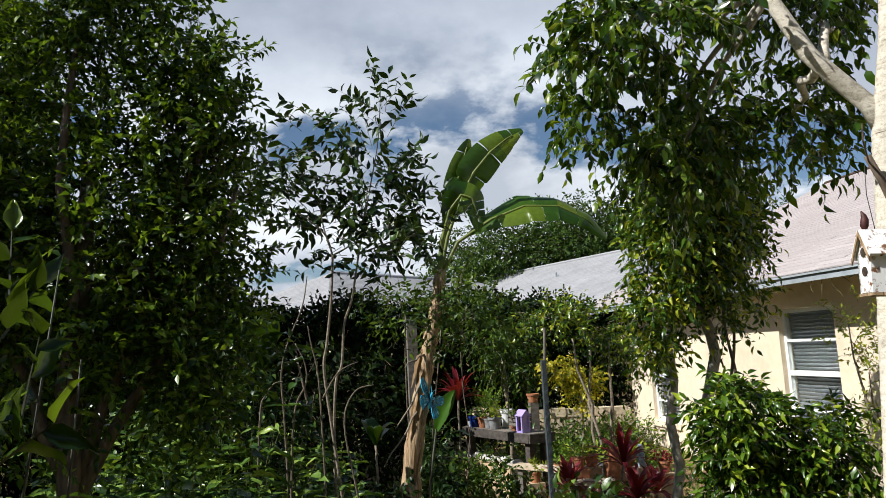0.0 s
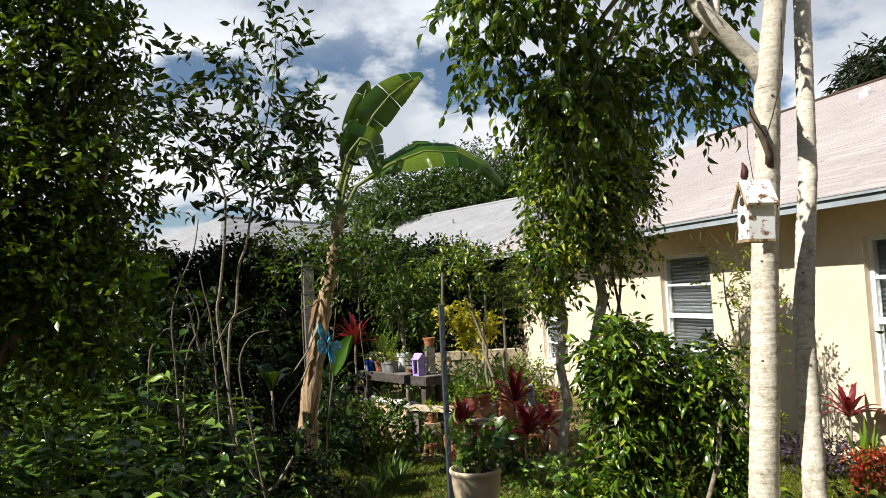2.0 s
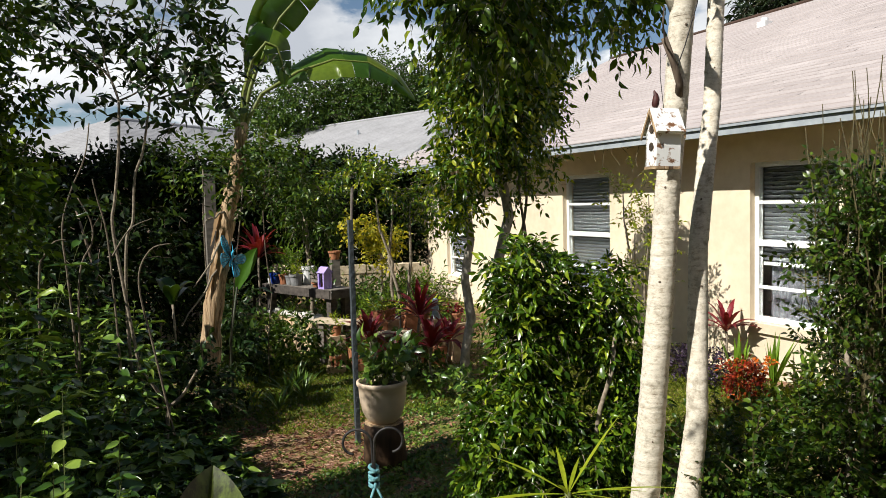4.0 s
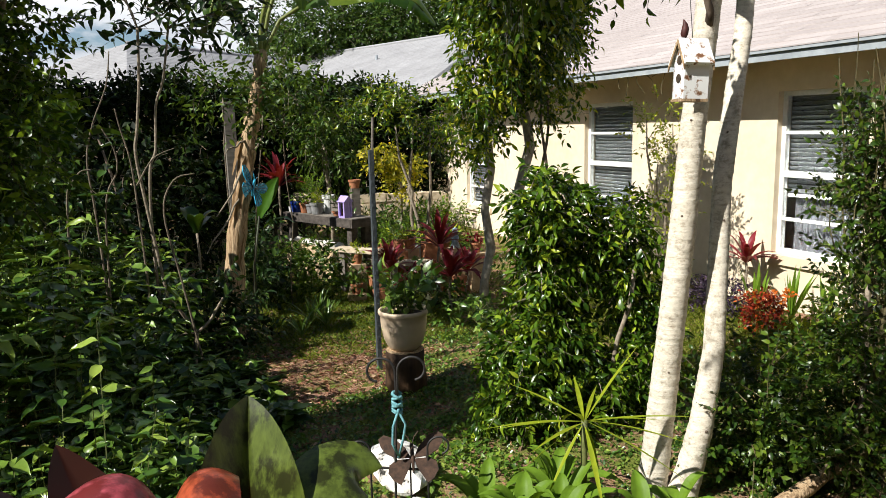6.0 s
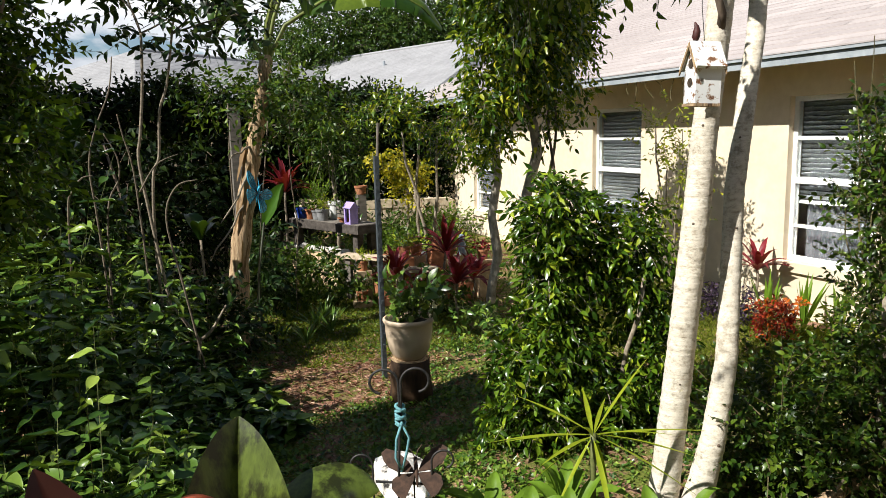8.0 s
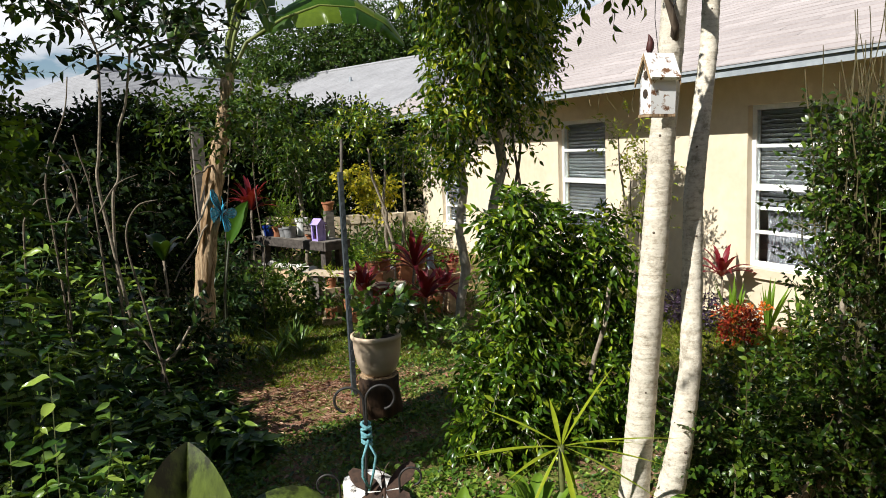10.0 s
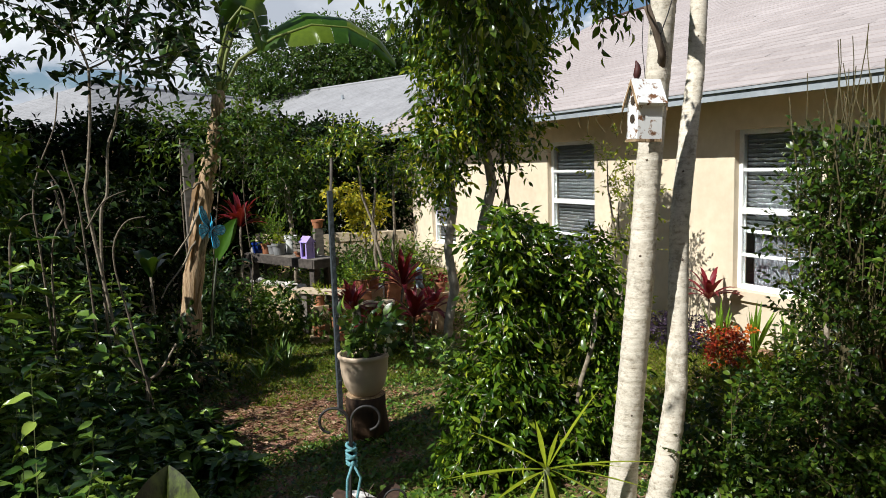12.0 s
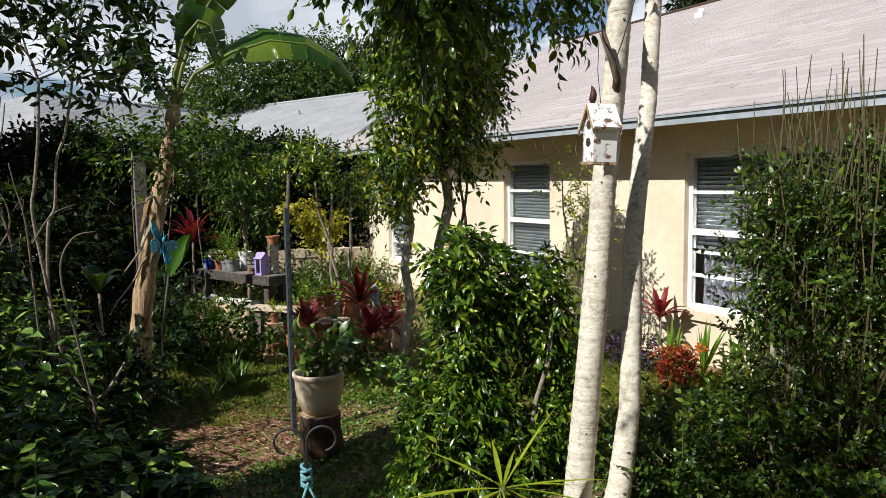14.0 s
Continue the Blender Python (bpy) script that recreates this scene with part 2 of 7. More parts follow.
# bench apron and legs: the grey wood darkened to stand for shade
M_SHADEDPLANK = P("shaded_old_plank", ((0.25, (0.025, 0.02, 0.017)), (0.75, (0.11, 0.092, 0.08))), 20.0, 0.85, bump=0.5, depth=0.006, stretch=(0.3, 1, 1))
M_PALEPLANK = P("pale_weathered_plank", ((0.28, (0.22, 0.16, 0.1)), (0.45, (0.52, 0.42, 0.3)), (0.75, (0.7, 0.6, 0.46))), 24.0, 0.88, bump=0.6, depth=0.008, stretch=(0.2, 1.2, 1.2), specular=0.2)
M_IRON = P("dark_iron", ((0.3, (0.02, 0.02, 0.022)), (0.7, (0.075, 0.07, 0.068))), 60.0, 0.6, 0.6, bump=0.3)
M_STEEL = P("grey_painted_steel", ((0.3, (0.05, 0.06, 0.07)), (0.7, (0.13, 0.15, 0.17))), 40.0, 0.5, 0.4, bump=0.15)
M_CERAMIC = P("beige_ceramic", ((0.3, (0.62, 0.48, 0.35)), (0.7, (0.68, 0.54, 0.4))), 10.0, 0.45, bump=0.05)
M_TERRA = P("terracotta", ((0.3, (0.30, 0.11, 0.05)), (0.7, (0.46, 0.2, 0.1))), 18.0, 0.8, bump=0.2)
M_STONE = P("white_stone", ((0.3, (0.5, 0.46, 0.4)), (0.7, (0.8, 0.77, 0.72))), 9.0, 0.85, bump=0.8, depth=0.02)
M_BRICK = P("tan_block", ((0.3, (0.4, 0.29, 0.17)), (0.7, (0.62, 0.47, 0.3))), 12.0, 0.9, bump=0.5, depth=0.01)
M_RUSTMETAL = P("brown_rusty_metal", ((0.3, (0.03, 0.018, 0.013)), (0.7, (0.1, 0.055, 0.036))), 40.0, 0.75, 0.2, bump=0.2)
M_BLUE = P("blue_glaze", ((0.3, (0.01, 0.03, 0.2)), (0.7, (0.02, 0.06, 0.35))), 14.0, 0.25, bump=0.05)
M_PURPLE = P("lilac_paint", ((0.3, (0.36, 0.27, 0.62)), (0.7, (0.46, 0.36, 0.74))), 14.0, 0.5, bump=0.08)
M_GREYPOT = P("grey_plastic", ((0.3, (0.16, 0.16, 0.16)), (0.7, (0.3, 0.3, 0.31))), 14.0, 0.55, bump=0.1)
M_CORD = P("blue_green_cord", ((0.3, (0.06, 0.2, 0.24)), (0.7, (0.2, 0.42, 0.46))), 90.0, 0.8, bump=0.5)
M_SOIL = P("potting_soil", ((0.3, (0.02, 0.014, 0.01)), (0.7, (0.08, 0.055, 0.035))), 50.0, 0.95, bump=0.8, depth=0.01)
M_BLIND = P("grey_blind", ((0.3, (0.3, 0.31, 0.33)), (0.7, (0.38, 0.39, 0.41))), 5.0, 0.6, bump=0.05)
M_CURTAIN = P("dim_grey_cloth", ((0.3, (0.085, 0.085, 0.1)), (0.7, (0.125, 0.125, 0.14))), 30.0, 0.9, bump=0.1)
M_DARKROOM = P("room_plaster", ((0.3, (0.32, 0.3, 0.27)), (0.7, (0.42, 0.4, 0.36))), 4.0, 0.9, bump=0.1)


def shingle_material():
    """Pale pinkish mineral granules; each shingle a shade of its own, with faint streaks of dirt."""
    m, nt, links, bsdf = nodes_of("pinkish_shingle")
    grain, dirt = noise_tex(nt, links, 240.0, 2.0, 0.7), noise_tex(nt, links, 0.8, 5.0, 0.6)
    geo = nt.new("ShaderNodeNewGeometry")
    col = ramp(nt, links, geo.outputs["Random Per Island"], ((0.0, (0.375, 0.33, 0.325)), (0.5, (0.405, 0.358, 0.352)), (1.0, (0.445, 0.395, 0.388))))
    col = mixed(nt, links, 0.8, col, ramp(nt, links, grain, ((0.3, (0.72, 0.72, 0.72)), (0.7, (1.15, 1.15, 1.15)))), "MULTIPLY")
    col = mixed(nt, links, 0.7, col, ramp(nt, links, dirt, ((0.35, (0.84, 0.83, 0.82)), (0.65, (1.05, 1.05, 1.05)))), "MULTIPLY")
    links.new(col, bsdf.inputs["Base Color"])
    bsdf.inputs["Roughness"].default_value, bsdf.inputs["Specular IOR Level"].default_value = 0.9, 0.2
    bumped(nt, links, bsdf, grain, 0.5, 0.004)
    return m


M_SHINGLE = shingle_material()
M_SHINGLE_EDGE = P("dark_cut_shingle_edge", ((0.3, (0.31, 0.27, 0.265)), (0.7, (0.42, 0.37, 0.362))), 6.0, 0.95, bump=0.3)


def pale_bark():
    """Pale bark, ringed all the way up, with fine cracks, grey lichen and dark scars."""
    m, nt, links, bsdf = nodes_of("pale_ringed_bark")
    rings = noise_tex(nt, links, 7.0, 4.0, 0.6, (0.5, 0.5, 7.0))
    crack = noise_tex(nt, links, 34.0, 6.0, 0.75, (1, 1, 1.6))
    blot, wide = noise_tex(nt, links, 11.0, 5.0, 0.65), noise_tex(nt, links, 2.2, 3.0)
    col = ramp(nt, links, rings, ((0.27, (0.16, 0.12, 0.09)), (0.32, (0.58, 0.52, 0.43)), (0.5, (0.67, 0.61, 0.52)), (0.75, (0.72, 0.67, 0.58))))
    col = mixed(nt, links, 0.85, col, ramp(nt, links, crack, ((0.33, (0.5, 0.46, 0.4)), (0.5, (0.95, 0.95, 0.95)), (0.7, (1.08, 1.08, 1.08)))), "MULTIPLY")
    col = mixed(nt, links, 0.75, col, ramp(nt, links, blot, ((0.33, (0.5, 0.49, 0.46)), (0.44, (1, 1, 1)))), "MULTIPLY")
    col = mixed(nt, links, 0.6, col, ramp(nt, links, wide, ((0.35, (0.78, 0.78, 0.76)), (0.6, (1.03, 1.02, 1.0)))), "MULTIPLY")
    links.new(col, bsdf.inputs["Base Color"])
    bsdf.inputs["Roughness"].default_value, bsdf.inputs["Specular IOR Level"].default_value = 0.85, 0.2
    bumped(nt, links, bsdf, mixed(nt, links, 0.5, rings, crack), 0.9, 0.008)
    return m


M_PALE = pale_bark()


def glass_material(name, tint=(0.9, 0.95, 0.95)):
    m, nt, links, bsdf = nodes_of(name)
    bsdf.inputs["Base Color"].default_value = (*tint, 1)
    bsdf.inputs["Roughness"].default_value, bsdf.inputs["IOR"].default_value, bsdf.inputs["Transmission Weight"].default_value = 0.0, 1.45, 1.0
    return m


M_GLASS = glass_material("window_glass")
M_BLUEGLASS = plain_material("blue_translucent_plastic", ((0.3, (0.015, 0.2, 0.36)), (0.55, (0.05, 0.36, 0.55)), (0.72, (0.35, 0.7, 0.8))), 26.0, 0.25, bump=0.1)


def ground_material():
    """Sandy soil, wood mulch on the path and thin moss and grass beside it."""
    m, nt, links, bsdf = nodes_of("garden_soil")
    fine, mid, wide = noise_tex(nt, links, 55.0, 6.0, 0.7), noise_tex(nt, links, 6.0, 5.0, 0.65), noise_tex(nt, links, 0.9, 4.0)
    mulch = ramp(nt, links, fine, ((0.3, (0.1, 0.052, 0.034)), (0.5, (0.33, 0.18, 0.12)), (0.72, (0.54, 0.36, 0.26))))
    moss = ramp(nt, links, fine, ((0.3, (0.05, 0.07, 0.014)), (0.55, (0.17, 0.2, 0.035)), (0.75, (0.3, 0.31, 0.09))))
    both = mixed(nt, links, ramp(nt, links, mid, ((0.42, (0, 0, 0)), (0.56, (1, 1, 1)))), mulch, moss)
    both = mixed(nt, links, 0.7, both, ramp(nt, links, wide, ((0.35, (0.65, 0.65, 0.65)), (0.65, (1.1, 1.1, 1.1)))), "MULTIPLY")
    links.new(both, bsdf.inputs["Base Color"])
    bsdf.inputs["Roughness"].default_value = 0.95
    bsdf.inputs["Specular IOR Level"].default_value = 0.15
    bumped(nt, links, bsdf, fine, 0.8, 0.02)
    return m


M_GROUND = ground_material()

# ---- builders ----
class Geo:
    """Collects verts and faces for one mesh."""

    def __init__(self):
        self.v, self.f = [], []

    def add(self, verts, faces):
        k = len(self.v)
        self.v.extend(tuple(p) for p in verts)
        self.f.extend(tuple(i + k for i in f) for f in faces)
        return self

    def box(self, x0, y0, z0, x1, y1, z1, m=None):
        pts = [Vector((x, y, z)) for z in (z0, z1) for y in (y0, y1) for x in (x0, x1)]
        if m is not None:
            pts = [m @ p for p in pts]
        return self.add(pts, ((0, 2, 3, 1), (4, 5, 7, 6), (0, 1, 5, 4), (2, 6, 7, 3), (0, 4, 6, 2), (1, 3, 7, 5)))

    def tube(self, path, radii, sides=8, caps=True, wobble=0.0, rng=None):
        """A round tube along a path, with a radius at each point."""
        path = [Vector(p) for p in path]
        n, ring, side = len(path), [], None
        for i, p in enumerate(path):
            d = (path[min(i + 1, n - 1)] - path[max(i - 1, 0)])
            d = d.normalized() if d.length > 1e-9 else Vector((0, 0, 1))
            side = d.orthogonal().normalized() if side is None else (side - d * side.dot(d)).normalized()
            up, r = d.cross(side), radii[i] if hasattr(radii, "__len__") else radii
            for k in range(sides):
                a = 2 * math.pi * k / sides
                rr = r * (1 + (rng.uniform(-wobble, wobble) if wobble else 0))
                ring.append(p + side * math.cos(a) * rr + up * math.sin(a) * rr)
        faces = [(i * sides + k, i * sides + (k + 1) % sides, (i + 1) * sides + (k + 1) % sides, (i + 1) * sides + k) for i in range(n - 1) for k in range(sides)]
        if caps:
            faces += [tuple(range(sides))[::-1], tuple((n - 1) * sides + k for k in range(sides))]
        return self.add(ring, faces)

    def lathe(self, profile, sides=24, centre=(0, 0, 0), squash=(1, 1)):
        """A turned shape from (radius, height) pairs."""
        cx, cy, cz = centre
        pts = [(cx + r * math.cos(2 * math.pi * k / sides) * squash[0], cy + r * math.sin(2 * math.pi * k / sides) * squash[1], cz + h) for r, h in profile for k in range(sides)]
        faces = [(i * sides + k, i * sides + (k + 1) % sides, (i + 1) * sides + (k + 1) % sides, (i + 1) * sides + k) for i in range(len(profile) - 1) for k in range(sides)]
        faces += [tuple(range(sides))[::-1], tuple((len(profile) - 1) * sides + k for k in range(sides))]
        return self.add(pts, faces)

    def obj(self, name, material, parent=None, label="", smooth=False):
        me = bpy.data.meshes.new(name)
        me.from_pydata(self.v, [], self.f)
        me.materials.append(material)
        if smooth:
            me.polygons.foreach_set("use_smooth", [True] * len(me.polygons))
        me.update()
        ob = new(name, me)
        if parent is not None:
            ob.parent = parent
        if label:
            ob["label"] = label
        return ob


def thing(name, place, label, category, group="", kind=""):
    """An Empty at the base of a thing; its parts are given in world metres and moved under it."""
    ob = new(name)
    ob.empty_display_size = 0.1
    ob.location = place
    return tagged(ob, label, category, group, kind)


def under(child, parent):
    """Hang a mesh that was built in world metres under a thing at a place."""
    child.parent = parent
    child.matrix_parent_inverse = Matrix.Translation(parent.location).inverted()
    return child


def part(name, geo, material, parent, label="", smooth=False):
    ob = geo.obj(name, material, None, label, smooth)
    return under(ob, parent)


def sub(name, geo, material, parent, label="", smooth=False):
    """A piece of a part: both are in the same world metres."""
    ob = geo.obj(name, material, None, label, smooth)
    ob.parent = parent
    return ob


LEAF = {
    "low": (((0, 0, 0), (-0.5, 0.45, 0.12), (0.5, 0.45, 0.12), (0, 1, 0)), ((0, 2, 3), (0, 3, 1))),
    "mid": (((0, 0, 0), (-0.5, 0.42, 0.1), (0, 0.5, 0.0), (0.5, 0.42, 0.1), (0, 1, -0.16)), ((0, 3, 2), (0, 2, 1), (1, 2, 4), (2, 3, 4))),
    "high": (((0, 0, 0), (-0.40, 0.22, 0.09), (0, 0.25, 0.02), (0.40, 0.22, 0.09), (-0.46, 0.55, 0.06), (0, 0.6, -0.02), (0.46, 0.55, 0.06), (0, 1, -0.2)),
             ((0, 3, 2), (0, 2, 1), (1, 2, 5), (1, 5, 4), (2, 3, 6), (2, 6, 5), (4, 5, 7), (5, 6, 7))),
}
rows_ = ((0.1, 0.26), (0.26, 0.48), (0.45, 0.47), (0.66, 0.3), (0.85, 0.11))
LEAF["fine"] = (((0, 0, 0), *((sx * w, t, 0.09 * abs(sx) * (1 if sx else 0) - 0.22 * t * t + 0.03 * math.sin(9 * t) * abs(sx)) for t, w in rows_ for sx in (-1, 0, 1)), (0, 1, -0.24)),
                ((0, 3, 2), (0, 2, 1), *(f for i in range(4) for a in (1 + 3 * i,) for f in ((a, a + 1, a + 4), (a, a + 4, a + 3), (a + 1, a + 2, a + 5), (a + 1, a + 5, a + 4))), (13, 14, 16), (14, 15, 16)))


def leaf_mesh(name, where, ways, lengths, width, material, detail="mid", rng=None, flat=0.6, parent=None, label="", roll=0.6):
    """Many leaves in one mesh: a place, a direction and a length for each."""
    tv, tf = np.array(LEAF[detail][0], float), np.array(LEAF[detail][1], int)
    n = len(where)
    y = ways / np.maximum(np.linalg.norm(ways, axis=1, keepdims=True), 1e-9)
    up = np.tile(np.array([0, 0, 1.0]), (n, 1)) * flat + rng.normal(0, roll, (n, 3))
    x = np.cross(y, up)
    x /= np.maximum(np.linalg.norm(x, axis=1, keepdims=True), 1e-9)
    z = np.cross(x, y)
    L = np.asarray(lengths).reshape(n, 1, 1)
    W = L * width * rng.uniform(0.85, 1.15, (n, 1, 1))
    C = rng.uniform(0.3, 1.9, (n, 1, 1))
    verts = where[:, None, :] + x[:, None, :] * tv[None, :, 0:1] * W + y[:, None, :] * tv[None, :, 1:2] * L + z[:, None, :] * tv[None, :, 2:3] * L * C
    faces = (tf[None] + (np.arange(n) * len(tv))[:, None, None]).reshape(-1)
    me = bpy.data.meshes.new(name)
    nf = n * len(tf)
    me.vertices.add(n * len(tv))
    me.vertices.foreach_set("co", verts.reshape(-1).astype(np.float32))
    me.loops.add(nf * 3)
    me.loops.foreach_set("vertex_index", faces.astype(np.int32))
    me.polygons.add(nf)
    me.polygons.foreach_set("loop_start", (np.arange(nf) * 3).astype(np.int32))
    me.polygons.foreach_set("use_smooth", np.ones(nf, bool))
    me.update(calc_edges=True)
    me.materials.append(material)
    ob = tagged(new(name, me), label, kind="stuff")
    return under(ob, parent) if parent is not None else ob


def unit(a):
    return a / np.maximum(np.linalg.norm(a, axis=1, keepdims=True), 1e-9)


def sprays(rng, starts, ways, length, leaves, leaf, droop=0.3, spread=0.9, hang=0.15, vary=0.3):
    """Leafy twigs: where each starts and goes. Gives the leaves (place, way, length) and the twigs' bent lines."""
    n = len(starts)
    ways = unit(ways)
    L = length * rng.uniform(1 - vary, 1 + vary, (n, 1))
    side = unit(np.cross(ways, rng.normal(0, 1, (n, 3)) + np.array([0, 0, 0.8])))
    t = np.linspace(0.15, 1.0, leaves)
    place, way = [], []
    fall = np.array([0, 0, -1.0])
    for i, s in enumerate(t):
        p = starts + ways * L * s + fall * L * droop * s * s
        d = ways + fall * droop * 2 * s
        sgn = 1 if i % 2 else -1
        w = unit(d) * (0.55 if i < leaves - 1 else 1.5) + side * sgn * spread * (1 if i < leaves - 1 else 0.1) + rng.normal(0, 0.28, (n, 3)) + fall * hang
        place.append(p)
        way.append(w)
    lines = np.stack([starts, starts + ways * L * 0.5 + fall * L * droop * 0.25, starts + ways * L + fall * L * droop], 1)
    place, way = np.concatenate(place), np.concatenate(way)
    return place, way, leaf * rng.uniform(0.65, 1.25, len(place)), lines


def in_clumps(rng, clumps, count, shell=0.45):
    """Starts and outward ways inside ellipsoids (x, y, z, rx, ry, rz), more of them in the larger ones."""
    c = np.array(clumps, float)
    weight = (c[:, 3] * c[:, 4] * c[:, 5]) ** 0.75
    pick = rng.choice(len(c), count, p=weight / weight.sum())
    d = unit(rng.normal(0, 1, (count, 3)))
    r = rng.uniform(0, 1, (count, 1)) ** shell
    bump = 1 + 0.22 * np.sin(d[:, 0:1] * 5 + pick[:, None]) * np.cos(d[:, 1:2] * 6 + 2 * pick[:, None]) + rng.normal(0, 0.07, (count, 1))
    return c[pick, :3] + d * r * c[pick, 3:] * bump, d * 0.8 + rng.normal(0, 0.5, (count, 3))


def twig_mesh(name, lines, r, material, parent, every=1):
    """Thin three-sided twigs in one mesh."""
    lines = lines[::every]
    n, k, _ = lines.shape
    d = unit(lines[:, -1] - lines[:, 0])
    a = unit(np.cross(d, np.array([0.31, 0.17, 0.93])))
    b = np.cross(d, a)
    verts = []
    for i in range(k):
        rr = r * (1 - 0.7 * i / (k - 1))
        for ang in (0, 2.094, 4.189):
            verts.append(lines[:, i] + (a * math.cos(ang) + b * math.sin(ang)) * rr)
    verts = np.stack(verts, 1)
    tf = []
    for i in range(k - 1):
        for s in range(3):
            p, q = i * 3 + s, i * 3 + (s + 1) % 3
            tf.append((p, q, q + 3, p + 3))
    faces = (np.array(tf)[None] + (np.arange(n) * 3 * k)[:, None, None]).reshape(-1, 4)
    me = bpy.data.meshes.new(name)
    me.from_pydata(verts.reshape(-1, 3).tolist(), [], faces.tolist())
    me.materials.append(material)
    return tagged(under(new(name, me), parent), kind="stuff")


def bent(a, b, bend, rng, n=6):
    """A line from a to b that wanders by up to bend."""
    a, b = Vector(a), Vector(b)
    off = [Vector((0, 0, 0))]
    for i in range(1, n):
        off.append(off[-1] * 0.6 + Vector([rng.uniform(-bend, bend) for _ in range(3)]))
    return [a.lerp(b, i / (n - 1)) + off[i] * math.sin(math.pi * i / (n - 1)) for i in range(n)]


def swayed(a, b, r, n=14):
    """A smooth curve from a to b that swings once or twice to the side."""
    a, b = Vector(a), Vector(b)
    p, q, u, v = r.uniform(0.05, 0.14), r.uniform(0.02, 0.06), r.uniform(0, 6.28), r.uniform(0, 6.28)
    out = []
    for i in range(n):
        f = i / (n - 1)
        e = math.sin(math.pi * f)
        out.append(a.lerp(b, f) + Vector((math.cos(u), math.sin(u), 0)) * p * e * math.sin(2.2 * f + 0.6) + Vector((math.cos(v), math.sin(v), 0)) * q * e * math.sin(7 * f))
    return out


def tree(name, base, trunks, limbs, clumps, count, length, per, leaf, width, material, bark, label, category, seed, droop=0.3, spread=0.9, hang=0.15,
         detail="mid", group="", shell=0.45, twig=0.004, every=2, up=0.0, crown_name="crown"):
    """A tree or bush: trunks (path, radii), limbs from the trunks to the clumps, and leafy sprays."""
    rng = np.random.default_rng(seed)
    t = thing(name, base, label, category, group)
    for path, radii in trunks:
        part("trunk", Geo().tube(path, radii, 10, wobble=0.06, rng=rng), bark, t, smooth=True)
    for path, radii in limbs:
        part("limb", Geo().tube(path, radii, 7, wobble=0.05, rng=rng), bark, t, smooth=True)
    s, w = in_clumps(rng, clumps, count, shell)
    w = w + np.array([0, 0, up])
    place, way, size, lines = sprays(rng, s, w, length, per, leaf, droop, spread, hang)
    twig_mesh("twig_mass", lines, twig, bark, t, every)
    leaf_mesh(crown_name, place, way, size, width, material, detail, rng, parent=t)
    return t

# ---- ground ----
def ground_height(x, y):
    near = math.exp(-((x - 1.5) ** 2 + (y - 5) ** 2) / 90.0)
    return near * 0.035 * noise.noise((x * 1.3, y * 1.3, 0.0)) - 0.01


def ground():
    ax = [-900, -300, -100, -40, -20, -10] + [-6 + 0.3 * i for i in range(61)] + [16, 25, 45, 100, 300, 900]
    ay = [-900, -300, -80, -25, -8, -3] + [-1 + 0.3 * i for i in range(61)] + [22, 30, 50, 100, 300, 900]
    g = Geo()
    g.v = [(x, y, ground_height(x, y)) for y in ay for x in ax]
    n = len(ax)
    g.f = [(j * n + i, j * n + i + 1, (j + 1) * n + i + 1, (j + 1) * n + i) for j in range(len(ay) - 1) for i in range(n - 1)]
    return tagged(g.obj("ground", M_GROUND, smooth=True), "sandy garden soil with brown mulch and thin moss", "ground", kind="structure")


ground()

# ---- the house ----
WALL_X, Y_FAR, Y_NEAR = 6.0, 13.45, -7.0
EAVE_X, EAVE_Z = 5.45, 2.46
RIDGE_X, PITCH = 11.9, 0.43
GABLE_Y = 14.8
WINDOWS = (("window_4", 3.36, 4.37, 0.52, 2.20, 1.17), ("window_1", 4.41, 5.40, 0.52, 2.20, 1.17), ("window_2", 7.66, 8.72, 0.52, 2.20, 0.6), ("window_3", 11.62, 12.58, 0.42, 2.05, 0.5))


def house_walls():
    """The long wall with its three openings, cut as butted blocks, and the end wall."""
    g = Geo()
    y = Y_NEAR
    for _, a, b, z0, z1, _ in WINDOWS:
        g.box(WALL_X, y, -0.1, WALL_X + 0.2, a, 2.52)
        g.box(WALL_X, a, -0.1, WALL_X + 0.2, b, z0)
        g.box(WALL_X, a, z1, WALL_X + 0.2, b, 2.52)
        y = b
    g.box(WALL_X, y, -0.1, WALL_X + 0.2, Y_FAR, 2.52)
    tagged(g.obj("wall_west", M_STUCCO), "cream stucco house wall with three windows", "wall", kind="structure")
    e = Geo()
    e.box(WALL_X + 0.2, Y_FAR - 0.2, -0.1, 18.0, Y_FAR, 2.52)
    tagged(e.obj("wall_north", M_STUCCO), "cream stucco end wall of the house", "wall", kind="structure")
    r = Geo()
    r.box(WALL_X + 2.6, Y_NEAR, -0.1, WALL_X + 2.7, Y_FAR - 0.2, 2.5)
    r.box(WALL_X + 0.2, Y_NEAR, 0.0, WALL_X + 2.6, Y_FAR - 0.2, 0.02)
    tagged(r.obj("wall_inner", M_DARKROOM), "plain plaster wall inside the house", "wall", kind="structure")
    c = Geo().box(WALL_X + 0.2, Y_NEAR, 2.5, WALL_X + 2.7, Y_FAR - 0.2, 2.52)
    tagged(c.obj("ceiling", M_DARKROOM), "plain plaster ceiling inside the house", "ceiling", kind="structure")


